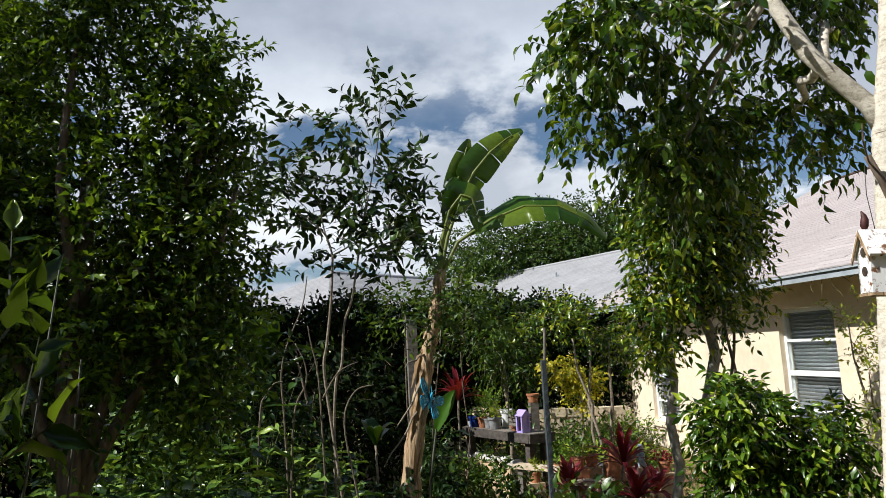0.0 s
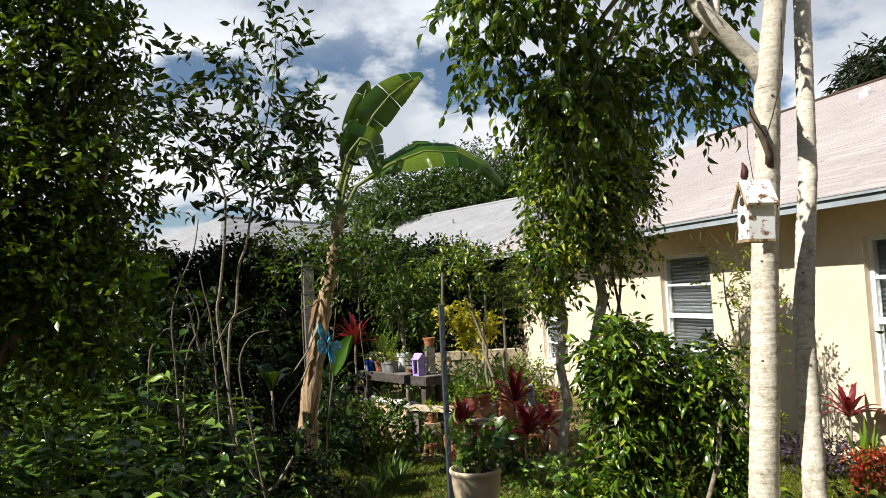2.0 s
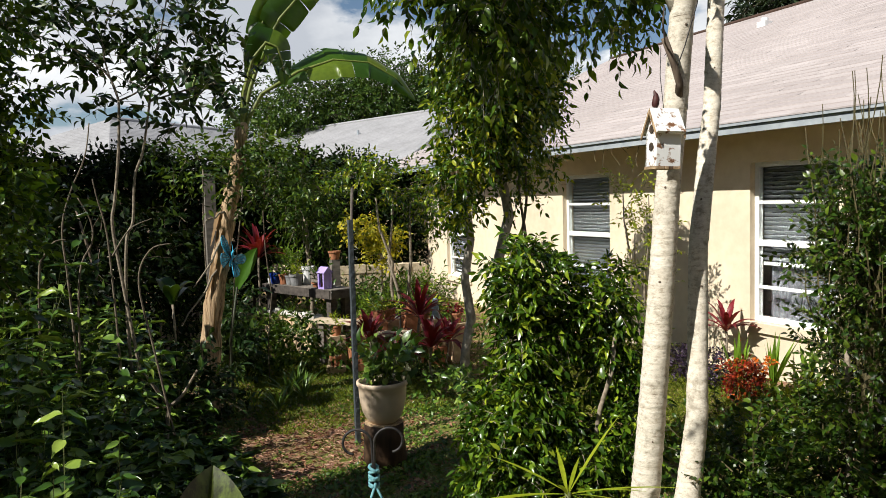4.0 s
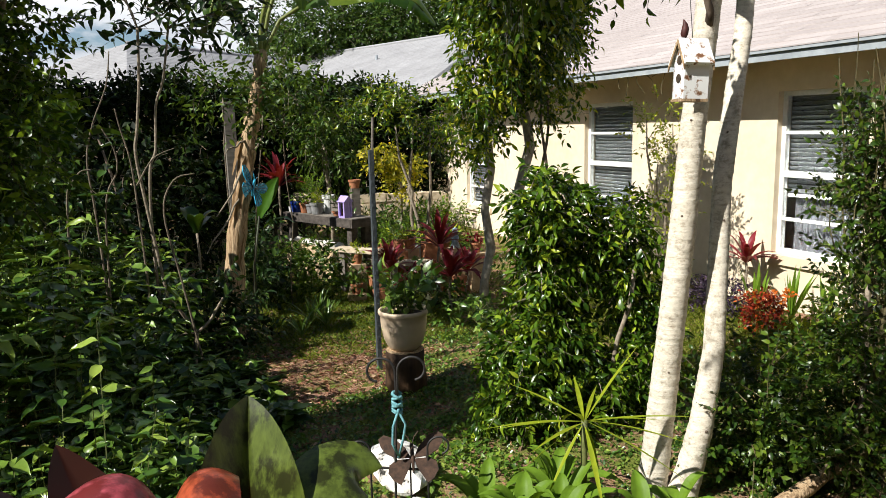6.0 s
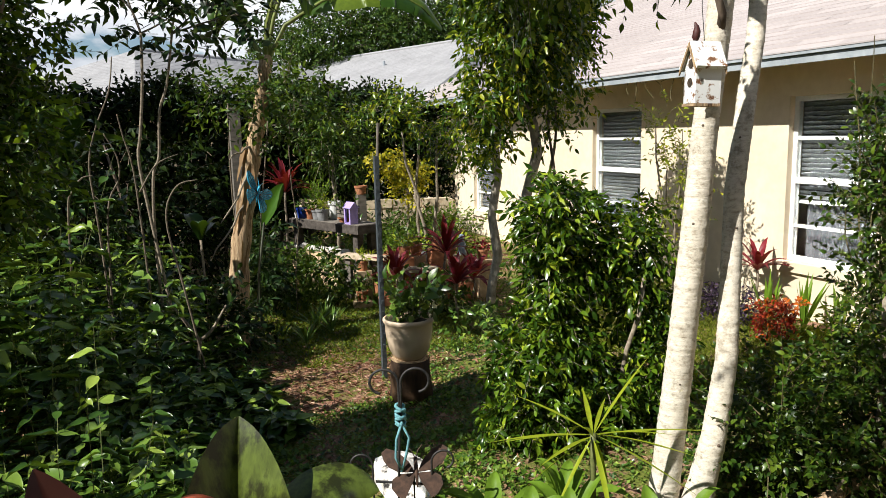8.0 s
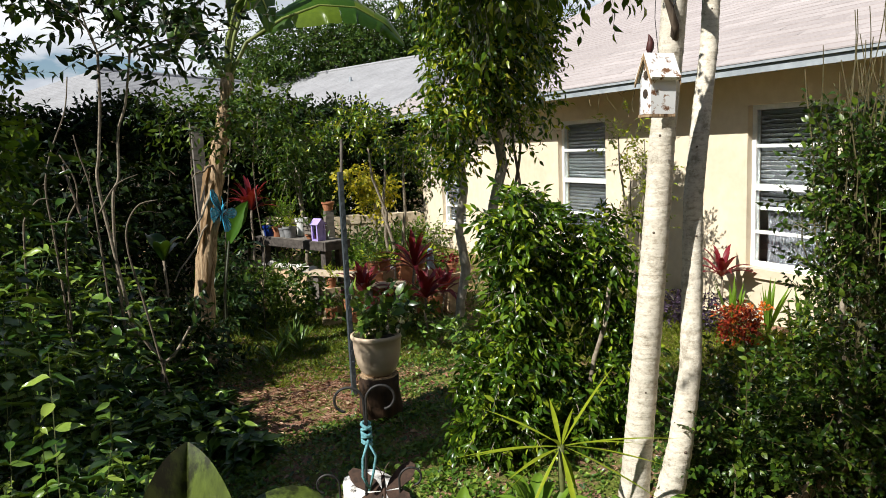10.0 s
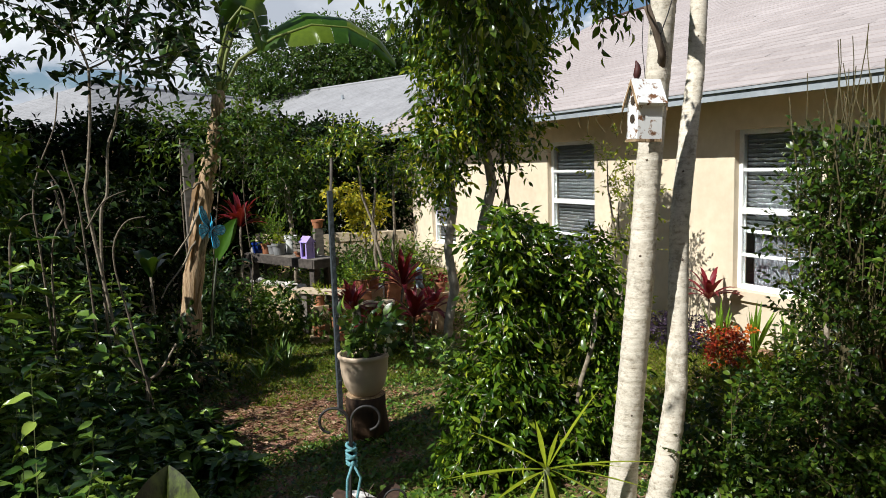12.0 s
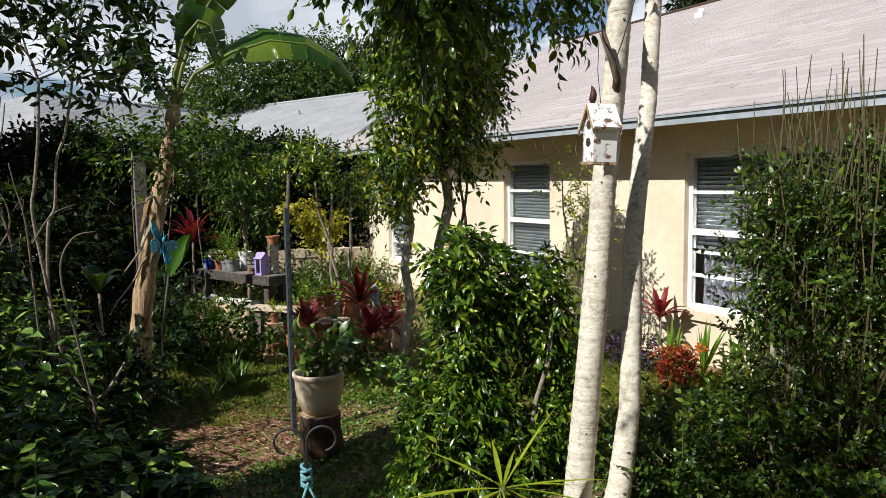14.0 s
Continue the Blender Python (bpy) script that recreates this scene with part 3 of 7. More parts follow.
def house_roof():
    roof = thing("roof", (EAVE_X, 4, EAVE_Z), "pinkish-grey asphalt shingle roof with a grey fascia", "roof", kind="structure")
    # stepped shingle courses, each proud of the next one up
    run = 0.132
    n = int((RIDGE_X - EAVE_X) / run)
    rng = random.Random(4)
    z0 = EAVE_Z + 0.12
    for i in range(n + 1):
        xa, xb = EAVE_X - 0.03 + i * run, min(EAVE_X - 0.03 + (i + 1) * run, RIDGE_X)
        za, zb = z0 + (xa - EAVE_X) * PITCH, z0 + (xb - EAVE_X) * PITCH
        g, y = Geo(), Y_NEAR
        while y < GABLE_Y:
            w = rng.uniform(0.5, 1.1)
            h = 0.009 + rng.uniform(-0.003, 0.003)
            y2 = min(y + w, GABLE_Y)
            g.add(((xa, y, za - 0.004), (xa, y2, za - 0.004), (xa, y2, za + h), (xa, y, za + h), (xb, y2, zb + 0.001), (xb, y, zb + 0.001)), ((0, 3, 2, 1), (3, 5, 4, 2)))
            y = y2
        course = part("shingle_course", g, M_SHINGLE, roof)
        course.data.materials.append(M_SHINGLE_EDGE)
        course.data.polygons.foreach_set("material_index", [1, 0] * (len(g.f) // 2))
    zr = z0 + (RIDGE_X - EAVE_X) * PITCH
    b = Geo()
    b.add(((EAVE_X + 0.02, Y_NEAR, EAVE_Z + 0.1), (EAVE_X + 0.02, GABLE_Y - 0.02, EAVE_Z + 0.1), (RIDGE_X, GABLE_Y - 0.02, zr - 0.02), (RIDGE_X, Y_NEAR, zr - 0.02),
           (18.4, GABLE_Y - 0.02, EAVE_Z + 0.1), (18.4, Y_NEAR, EAVE_Z + 0.1)), ((0, 1, 2, 3), (3, 2, 4, 5), (1, 4, 2)))
    part("roof_deck", b, M_SHINGLE, roof)
    part("ridge_cap", Geo().tube([(RIDGE_X, Y_NEAR, zr), (RIDGE_X, GABLE_Y, zr)], 0.05, 6), M_RUSTMETAL, roof, "dark ridge cap")
    part("fascia", Geo().box(EAVE_X, Y_NEAR, EAVE_Z, EAVE_X + 0.025, GABLE_Y, EAVE_Z + 0.075), M_FASCIA, roof)
    part("drip_edge", Geo().box(EAVE_X - 0.025, Y_NEAR, EAVE_Z + 0.075, EAVE_X + 0.02, GABLE_Y, EAVE_Z + 0.118), M_FASCIA, roof)
    part("soffit", Geo().box(EAVE_X + 0.025, Y_NEAR, EAVE_Z + 0.06, WALL_X, GABLE_Y, EAVE_Z + 0.072), M_STUCCO, roof)
    v = (10.6, 9.1, z0 + (10.6 - EAVE_X) * PITCH)
    vent = Geo().box(v[0] - 0.09, v[1] - 0.09, v[2] - 0.05, v[0] + 0.09, v[1] + 0.09, v[2] + 0.06)
    vent.tube([(v[0], v[1], v[2] + 0.06), (v[0], v[1], v[2] + 0.13)], 0.06, 12)
    part("roof_vent", vent, M_WHITE, roof, "small white roof vent")


def window(name, a, b, z0, z1, stop):
    """A white single-hung window set back in its opening, with blinds behind the glass, let down to a height, and a curtain below them."""
    w = thing(name, (WALL_X, (a + b) / 2, z0), "white framed single-hung window with blinds", "window", kind="structure")
    x, f = WALL_X + 0.07, 0.05
    g = Geo().box(x, a, z0 + 0.03, x + 0.06, a + f, z1).box(x, b - f, z0 + 0.03, x + 0.06, b, z1)
    g.box(x, a + f, z1 - f, x + 0.06, b - f, z1).box(x, a + f, z0 + 0.03, x + 0.06, b - f, z0 + 0.03 + f)
    part("window_frame", g, M_WHITE, w)
    part("window_sill", Geo().box(WALL_X - 0.035, a - 0.05, z0 - 0.07, WALL_X + 0.2, b + 0.05, z0 + 0.028), M_STUCCO, w)
    mid, h = (z0 + z1) / 2 + 0.01, (z1 - z0) / 4
    part("meeting_rail", Geo().box(x - 0.012, a + f, mid - 0.03, x + 0.05, b - f, mid + 0.03), M_WHITE, w)
    for z in (mid - h - 0.04, mid + h):
        part("glazing_bar", Geo().box(x + 0.008, a + f, z - 0.016, x + 0.04, b - f, z + 0.016), M_WHITE, w)
    for za, zb in ((z0 + 0.03 + f, mid - 0.03), (mid + 0.03, z1 - f)):
        pane = part("pane", Geo().box(x + 0.022, a + f, za, x + 0.028, b - f, zb), M_GLASS, w)
        pane.visible_shadow = False
    s, z = Geo(), z1 - 0.08
    while z > stop:
        m = pose(x + 0.1, 0, z, 0, 48, 0)
        s.box(-0.024, a + 0.03, -0.0012, 0.024, b - 0.03, 0.0012, m)
        z -= 0.046
    part("blind", s, M_BLIND, w)
    part("blind_rail", Geo().box(x + 0.085, a + 0.03, stop - 0.035, x + 0.115, b - 0.03, stop - 0.005), M_WHITE, w)
    if stop > z0 + 0.3:
        c, n = Geo(), 60
        ys = [a + 0.02 + (b - a - 0.1) * i / n for i in range(n + 1)]
        c.v = [(x + 0.16 + 0.018 * math.sin(i * 1.05) + 0.008 * math.sin(i * 0.37), y_, z_) for i, y_ in enumerate(ys) for z_ in (z0 + 0.05, z1 - 0.1)]
        c.f = [(2 * i, 2 * i + 2, 2 * i + 3, 2 * i + 1) for i in range(n)]
        part("curtain", c, M_CURTAIN, w, "dim grey folded curtain", True)


house_walls()
house_roof()
td = thing("dry_tendrils", (5.5, 7.2, 2.47), "thin dry vine tendrils hanging from the eave", "vine")
for k_ in range(9):
    y_, d_ = 7.3 - 0.13 * k_, 0.2 + 0.12 * math.sin(k_ * 2.3)
    part("tendril", Geo().tube([(5.5 + 0.03 * math.sin(k_ + 5 * u_), y_ + 0.05 * math.sin(2.0 * k_ + 4 * u_), 2.53 - d_ * u_) for u_ in [q_ / 9 for q_ in range(10)]], 0.004, 5), M_OLIVE, td)
for row in WINDOWS:
    window(*row)


def neighbour(a, b, half, eave, hips, label):
    """A house under a ridge from a to b: its slopes fall on both sides to the eaves; hips says how far in each ridge end lies from the end wall."""
    a, b = Vector(a), Vector(b)
    L, m = (b - a).length, pose(a.x, a.y, 0, 0, 0, math.degrees(math.atan2(b.y - a.y, b.x - a.x)))
    h = thing("neighbour_house", (a.x, a.y, 0), label, "house")
    x0, x1, top = -hips[0], L + hips[1], a.z
    part("wall", Geo().box(x0 + 0.5, -half + 0.5, -0.1, x1 - 0.5, half - 0.5, eave, m), M_STUCCO, h)
    g, n = Geo(), 30
    for i in range(n + 1):
        for lift in (0.0, 0.006):
            k = i / n
            z, u = eave + (top - eave) * k + (lift if i < n else 0), half * (1 - k)
            g.v += [m @ Vector(p) for p in ((x0 + hips[0] * k, -u - 0.001, z), (x1 - hips[1] * k, -u - 0.001, z), (x1 - hips[1] * k, u + 0.001, z), (x0 + hips[0] * k, u + 0.001, z))]
    for j in range(2 * n + 1):
        g.f += [(j * 4 + k, j * 4 + (k + 1) % 4, j * 4 + 4 + (k + 1) % 4, j * 4 + 4 + k) for k in range(4)]
    part("roof", g, M_SHINGLE2, h)
    part("ridge_cap", Geo().tube([a + Vector((0, 0, 0.01)), b + Vector((0, 0, 0.01))], 0.07, 6), M_SHINGLE2, h)
    f = Geo().box(x0, -half, eave - 0.15, x1, -half + 0.03, eave - 0.005, m).box(x0, half - 0.03, eave - 0.15, x1, half, eave - 0.005, m)
    f.box(x0, -half + 0.03, eave - 0.15, x0 + 0.03, half - 0.03, eave - 0.005, m).box(x1 - 0.03, -half + 0.03, eave - 0.15, x1, half - 0.03, eave - 0.005, m)
    part("fascia", f, M_WHITE, h)
    part("soffit", Geo().box(x0 + 0.03, -half + 0.03, eave - 0.03, x1 - 0.03, half - 0.03, eave - 0.015, m), M_WHITE, h)
    v = m @ Vector((L * 0.35, half * 0.35, eave + (top - eave) * 0.65))
    part("roof_vent", Geo().tube([v - Vector((0, 0, 0.05)), v + Vector((0, 0, 0.16))], 0.05, 8), M_FASCIA, h, "small grey vent pipe")
    return h


neighbour((11.8, 21.8, 5.12), (7.6, 33.1, 5.12), 5.1, 2.95, (1.5, 0.0), "cream house with a pale grey shingle roof behind the garden")
neighbour((0.43, 24.0, 4.61), (6.5, 28.8, 4.61), 4.2, 2.9, (3.6, 3.6), "low house with a pale grey hip roof beyond the hedge")
porch = thing("porch_gable", (7.2, 19.9, 0), "small white gable over a porch of the house behind", "porch")
for y_ in (19.95, 19.4):
    for x_ in (6.5, 7.9):
        part("post", Geo().box(x_ - 0.05, y_, -0.05, x_ + 0.05, y_ + 0.1, 2.72), M_WHITE, porch)
part("beam", Geo().box(6.4, 19.36, 2.72, 8.0, 20.1, 2.8), M_WHITE, porch)
part("gable_roof", Geo().add([(6.3, 19.3, 2.8), (8.1, 19.3, 2.8), (7.2, 19.3, 3.12), (6.3, 20.6, 2.8), (8.1, 20.6, 2.8), (7.2, 20.6, 3.12)], ((0, 1, 2), (3, 5, 4), (0, 2, 5, 3), (1, 4, 5, 2), (0, 3, 4, 1))), M_WHITE, porch)

# ---- large plants ----
V = Vector
rg = random.Random(11)
tree("broadleaf_tree", (-1.244, 3.857, 0), [(bent((-1.244, 3.857, -0.05), (-1.197, 3.857, 2.925), 0.08, rg), (0.08, 0.075, 0.065, 0.056, 0.047, 0.028))],
     [(bent((-1.216, 3.857, 1.251), p, 0.08, rg), (0.037, 0.033, 0.028, 0.023, 0.019, 0.009)) for p in ((-0.5, 3.84, 3.3), (-0.45, 3.84, 2.8), (-1.96, 3.773, 2.879), (-1.244, 3.857, 3.716))],
     ((-1.272, 3.95, 2.553, 0.856, 0.3, 1.19), (-0.72, 3.86, 3.5, 0.16, 0.15, 0.17), (-0.58, 3.85, 3.43, 0.13, 0.12, 0.1), (-0.54, 3.85, 3.16, 0.15, 0.12, 0.1), (-0.56, 3.85, 2.98, 0.12, 0.12, 0.1),
      # the last clump is out of view, added to shade the lower leaves
      (-0.72, 3.9, 3.1, 0.24, 0.2, 0.3), (-0.72, 3.9, 2.5, 0.22, 0.2, 0.45), (-1.272, 3.95, 3.837, 0.614, 0.25, 0.484), (-2.22, 3.85, 2.65, 0.75, 0.25, 1.0), (-0.7, 3.9, 1.95, 0.34, 0.22, 0.5), (-2.95, 3.62, 3.35, 0.5, 0.38, 0.75)),
     5600, 0.2, 10, 0.052, 0.5, M_MANGO, M_BARK, "dense dark green broadleaf tree with sunlit edges", "tree", 1, droop=0.05, twig=0.0022, detail="mid", shell=0.6)
# unseen tree with its trunk behind the camera, added to shade low shrubs
tree("arching_tree", (-1.3, -0.9, 0), [([(-1.3, -0.9, -0.05), (-1.25, -0.8, 1.2), (-1.1, -0.4, 2.4), (-0.8, 0.4, 3.3), (-0.3, 1.5, 3.65), (0.3, 1.9, 3.7)], (0.09, 0.08, 0.07, 0.05, 0.035, 0.015))], [],
     ((-0.25, 1.75, 3.65, 0.45, 0.25, 0.16), (0.35, 1.7, 3.75, 0.4, 0.3, 0.18), (-0.75, 1.0, 3.55, 0.4, 0.35, 0.18), (0.0, 1.2, 3.8, 0.5, 0.3, 0.15)),
     190, 0.22, 9, 0.075, 0.5, M_MANGO, M_BARK, "unseen leafy tree arching over the garden path", "tree", 7, droop=0.1)
tree("fig_tree", (3.2, 6.5, 0),
     [([(3.19, 6.52, -0.05), (3.2, 6.5, 0.35), (3.26, 6.46, 0.7), (3.2, 6.47, 1.1), (3.26, 6.44, 1.5), (3.24, 6.45, 1.8), (3.33, 6.41, 2.2), (3.4, 6.45, 2.7), (3.45, 6.5, 3.2)],
       (0.07, 0.045, 0.05, 0.04, 0.045, 0.038, 0.04, 0.03, 0.015)),
      ([(3.6, 6.36, -0.05), (3.54, 6.4, 0.9), (3.56, 6.4, 1.3), (3.69, 6.4, 1.72), (3.64, 6.4, 2.0), (3.52, 6.4, 2.27), (3.6, 6.45, 2.8), (3.6, 6.5, 3.3)], (0.06, 0.05, 0.05, 0.052, 0.048, 0.045, 0.035, 0.015))],
     [(bent((3.4, 6.5, 2.6), p, 0.08, rg), (0.03, 0.027, 0.024, 0.02, 0.015, 0.008)) for p in ((3.2, 6.3, 3.2), (3.65, 6.2, 3.0), (3.95, 6.4, 3.0))],
     ((3.4, 6.2, 2.85, 0.5, 0.4, 0.45), (3.55, 6.5, 3.3, 0.4, 0.3, 0.3), (3.05, 6.2, 2.3, 0.22, 0.2, 0.36), (3.93, 6.3, 2.78, 0.26, 0.24, 0.3), (3.1, 5.9, 3.35, 0.3, 0.26, 0.32),
      (3.14, 6.3, 1.88, 0.13, 0.13, 0.2), (3.58, 6.25, 2.42, 0.25, 0.2, 0.14), (4.1, 6.4, 2.22, 0.13, 0.14, 0.07), (3.3, 6.0, 3.55, 0.4, 0.3, 0.28), (3.9, 6.3, 3.2, 0.3, 0.3, 0.3), (3.72, 6.32, 2.05, 0.16, 0.1, 0.12)),
     1950, 0.22, 9, 0.076, 0.42, M_FIG, M_FIGBARK, "weeping fig tree with drooping glossy leaves and twisted trunks", "tree", 2, droop=0.4, hang=0.25, detail="high", twig=0.003)
vine = thing("climbing_vine", (3.74, 6.33, 0), "dark twisted vine climbing beside a fig tree", "vine")
for ph in (0.0, 2.6):
    part("stem", Geo().tube([(3.76 + 0.045 * math.sin(4.2 * z_ + ph) + 0.03 * z_, 6.33 + 0.03 * math.cos(4.2 * z_ + ph), z_) for z_ in [-0.03 + 0.08 * k_ for k_ in range(33)]], [0.026 - 0.0005 * k_ for k_ in range(33)], 8, wobble=0.12, rng=np.random.default_rng(5)), M_BARK, vine, smooth=True)
tree("glossy_bush", (2.42, 3.96, 0), [(bent((2.42, 3.96, -0.03), (2.42, 4.0, 1.1), 0.05, rg), (0.02, 0.02, 0.018, 0.016, 0.014, 0.01)), (bent((2.7, 3.75, -0.03), (2.82, 3.68, 1.0), 0.05, rg), (0.015,) * 6)],
     [], ((2.3, 4.0, 1.42, 0.14, 0.18, 0.22), (2.5, 4.05, 1.42, 0.13, 0.18, 0.2), (2.36, 4.0, 1.0, 0.22, 0.22, 0.36), (2.14, 3.92, 0.5, 0.2, 0.2, 0.24), (2.1, 3.82, 0.2, 0.28, 0.24, 0.24), (2.4, 3.95, 0.5, 0.16, 0.18, 0.3), (2.6, 3.98, 1.0, 0.14, 0.18, 0.26),
          (2.86, 3.85, 1.22, 0.2, 0.18, 0.22), (2.93, 3.85, 0.85, 0.17, 0.18, 0.28), (2.62, 3.75, 0.22, 0.26, 0.22, 0.2), (2.95, 3.7, 0.38, 0.15, 0.18, 0.3)),
     1750, 0.16, 9, 0.066, 0.42, M_BUSH, M_TWIG, "bushy shrub with glossy yellow-green leaves", "shrub", 3, droop=0.3, hang=0.3, detail="high", shell=0.55)
tree("privet_shrub", (3.35, 2.45, 0), [(bent((3.3, 2.44, -0.03), (3.55, 2.4, 1.6), 0.05, rg), (0.035, 0.03, 0.028, 0.025, 0.02, 0.012)), (bent((3.4, 2.35, -0.03), (3.7, 2.2, 1.5), 0.05, rg), (0.02,) * 6)],
     [], ((3.6, 2.45, 1.52, 0.3, 0.34, 0.42), (3.5, 2.4, 1.05, 0.28, 0.32, 0.45), (3.85, 2.2, 1.78, 0.3, 0.3, 0.28), (3.95, 2.05, 1.4, 0.4, 0.4, 0.55), (3.45, 2.55, 1.58, 0.16, 0.16, 0.3), (4.3, 2.0, 1.6, 0.35, 0.4, 0.5)),
     1500, 0.26, 11, 0.042, 0.55, M_PRIVET, M_OLIVE, "twiggy shrub with small leaves and tall bare shoots", "shrub", 4, droop=0.0, up=0.8, twig=0.003, every=1, detail="high")
tree("low_shrub", (3.0, 2.2, 0), [], [], ((2.88, 2.72, 0.3, 0.32, 0.26, 0.4), (3.32, 2.52, 0.36, 0.4, 0.34, 0.46), (3.8, 2.1, 0.4, 0.5, 0.5, 0.5), (3.1, 2.85, 0.15, 0.35, 0.3, 0.24)),
     1700, 0.22, 11, 0.04, 0.6, M_PRIVET, M_OLIVE, "low dense shrub with small green leaves", "shrub", 5, droop=0.1, up=0.4, detail="high")


def hedge():
    rng = np.random.default_rng(6)
    h = thing("hedge", (0, 12.2, 0), "tall dark green clipped hedge", "hedge")
    for i in range(16):
        x = -3.8 + i * 0.46
        part("stem", Geo().tube(bent((x, 12.2, -0.03), (x + 0.1, 12.2, 2.1), 0.06, rg), (0.03, 0.028, 0.025, 0.022, 0.018, 0.012), 6), M_BARK, h)
    n = 13000
    s = np.stack([rng.uniform(-4.6, 6.2, n), 12.45 + rng.normal(0, 0.38, n), rng.uniform(0.05, 1, n) ** 0.75 * 2.68], 1)
    s[:, 1] += np.where(s[:, 0] > 3.6, 1.9, 0.0)
    s[:, 2] += 0.1 * np.sin(s[:, 0] * 3.1) * (s[:, 2] / 2.4)
    w = rng.normal(0, 0.6, (n, 3)) + np.array([0, -0.5, 0.3])
    place, way, size, lines = sprays(rng, s, w, 0.3, 8, 0.095, 0.1, 0.9, 0.1)
    twig_mesh("twig_mass", lines, 0.003, M_BARK, h, 8)
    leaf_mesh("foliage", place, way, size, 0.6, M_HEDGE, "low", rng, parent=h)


hedge()


def unseen_hedge():
    """Unseen hedge added along the open side and behind, to block sky and sun."""
    rng = np.random.default_rng(16)
    h = thing("unseen_hedge", (-5.5, 3, 0), "unseen tall dense dark green hedge added to block light", "hedge")
    n = 11000
    u = rng.uniform(0, 1, n)
    left = u < 0.62
    x = np.where(left, -5.6 + rng.normal(0, 0.3, n), -6 + (u - 0.62) / 0.38 * 11.8)
    y = np.where(left, -4 + u / 0.62 * 18.5, -4.2 + rng.normal(0, 0.3, n))
    tall = np.where(y > 9.5, 8.2 + 0.3 * np.sin(y * 3), np.where(y > 7.6, 5.0, 2.3))
    s = np.stack([x, y, rng.uniform(0.02, 1, n) ** 0.85 * np.where(left, tall, 7.0)], 1)
    place, way, size, lines = sprays(rng, s, rng.normal(0, 0.6, (n, 3)) + np.array([0, 0, 0.3]), 0.6, 7, 0.3, 0.1, 0.9, 0.1)
    twig_mesh("twig_mass", lines, 0.006, M_BARK, h, 2)
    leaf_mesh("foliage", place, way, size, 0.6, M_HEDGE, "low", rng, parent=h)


unseen_hedge()


def smooth(path, k=5):
    """More points on a round curve through the ones given."""
    fine = []
    for i in range(len(path) - 1):
        p0, p1, p2, p3 = (Vector(path[max(0, min(len(path) - 1, i + q))]) for q in (-1, 0, 1, 2))
        for q in range(k):
            u = q / k
            fine.append(0.5 * (2 * p1 + (p2 - p0) * u + (2 * p0 - 5 * p1 + 4 * p2 - p3) * u * u + (3 * p1 - p0 - 3 * p2 + p3) * u ** 3))
    return fine + [Vector(path[-1])]


def stem_tube(path, r0, r1, sides=7):
    pts = smooth(path)
    return Geo().tube(pts, [r0 + (r1 - r0) * i / (len(pts) - 1) for i in range(len(pts))], sides)


def thin_shrub():
    """Several bare stems that fork high up into sparse leafy twigs."""
    rng = np.random.default_rng(8)
    t = thing("tall_thin_shrub", (0.2, 6.05, 0), "tall thin shrub with bare pale stems and sparse leaves", "shrub")
    for path, r0, r1 in (
            (((0.2, 6.0, -0.03), (0.12, 6.0, 0.7), (0.04, 6.0, 1.35), (-0.007, 6.0, 1.78), (0.02, 6.0, 1.98), (0.065, 6.0, 2.35), (0.087, 6.0, 2.71)), 0.014, 0.01),
            (((0.1, 6.1, -0.03), (0.06, 6.1, 1.0), (0.085, 6.1, 1.64), (0.14, 6.1, 1.81), (0.17, 6.1, 2.145), (0.24, 6.1, 2.353), (0.308, 6.1, 2.728)), 0.013, 0.009)):
        part("stem", stem_tube(path, r0, r1), M_TWIG, t, smooth=True)
    one, two = (0.087, 6.0, 2.71), (0.308, 6.1, 2.728)
    for path in ((one, (0.014, 6.0, 2.906), (-0.25, 6.0, 3.1), (-0.62, 6.0, 3.2)), (one, (0.227, 6.05, 2.793), (0.327, 6.05, 2.9), (0.4, 6.0, 3.3)), (one, (0.0, 6.05, 3.1), (0.1, 6.1, 3.5)),
                 (two, (0.427, 6.1, 2.834), (0.55, 6.1, 2.95), (0.8, 6.05, 3.2)), (two, (0.4, 6.05, 3.2), (0.5, 6.0, 3.7), (0.54, 6.0, 4.2)), (two, (0.7, 6.0, 2.85), (1.1, 5.95, 2.9)),
                 ((-0.02, 5.95, 1.555), (0.109, 5.95, 1.752), (0.268, 5.95, 1.826))):
        part("branch", stem_tube(path, 0.008, 0.003, 6), M_DARKTWIG, t, smooth=True)
    clumps = ((-0.35, 6.0, 3.3, 0.3, 0.3, 0.22), (0.05, 6.1, 3.0, 0.4, 0.3, 0.3), (0.5, 6.0, 3.35, 0.35, 0.3, 0.45), (0.55, 6.0, 3.95, 0.14, 0.14, 0.35),
              (0.8, 6.0, 2.95, 0.28, 0.25, 0.25), (0.5, 6.0, 2.75, 0.4, 0.3, 0.2), (-0.65, 6.0, 3.12, 0.35, 0.3, 0.3), (0.0, 6.0, 3.75, 0.2, 0.2, 0.25))
    s, w = in_clumps(rng, clumps, 205, 0.6)
    place, way, size, lines = sprays(rng, s, w * np.array([1, 1, 0.5]) + np.array([0, 0, 0.35]), 0.36, 9, 0.1, 0.1, 1.0, 0.0)
    twig_mesh("twig_mass", lines, 0.003, M_TWIG, t)
    leaf_mesh("leaves", place, way, size, 0.43, M_THIN, "high", rng, parent=t)


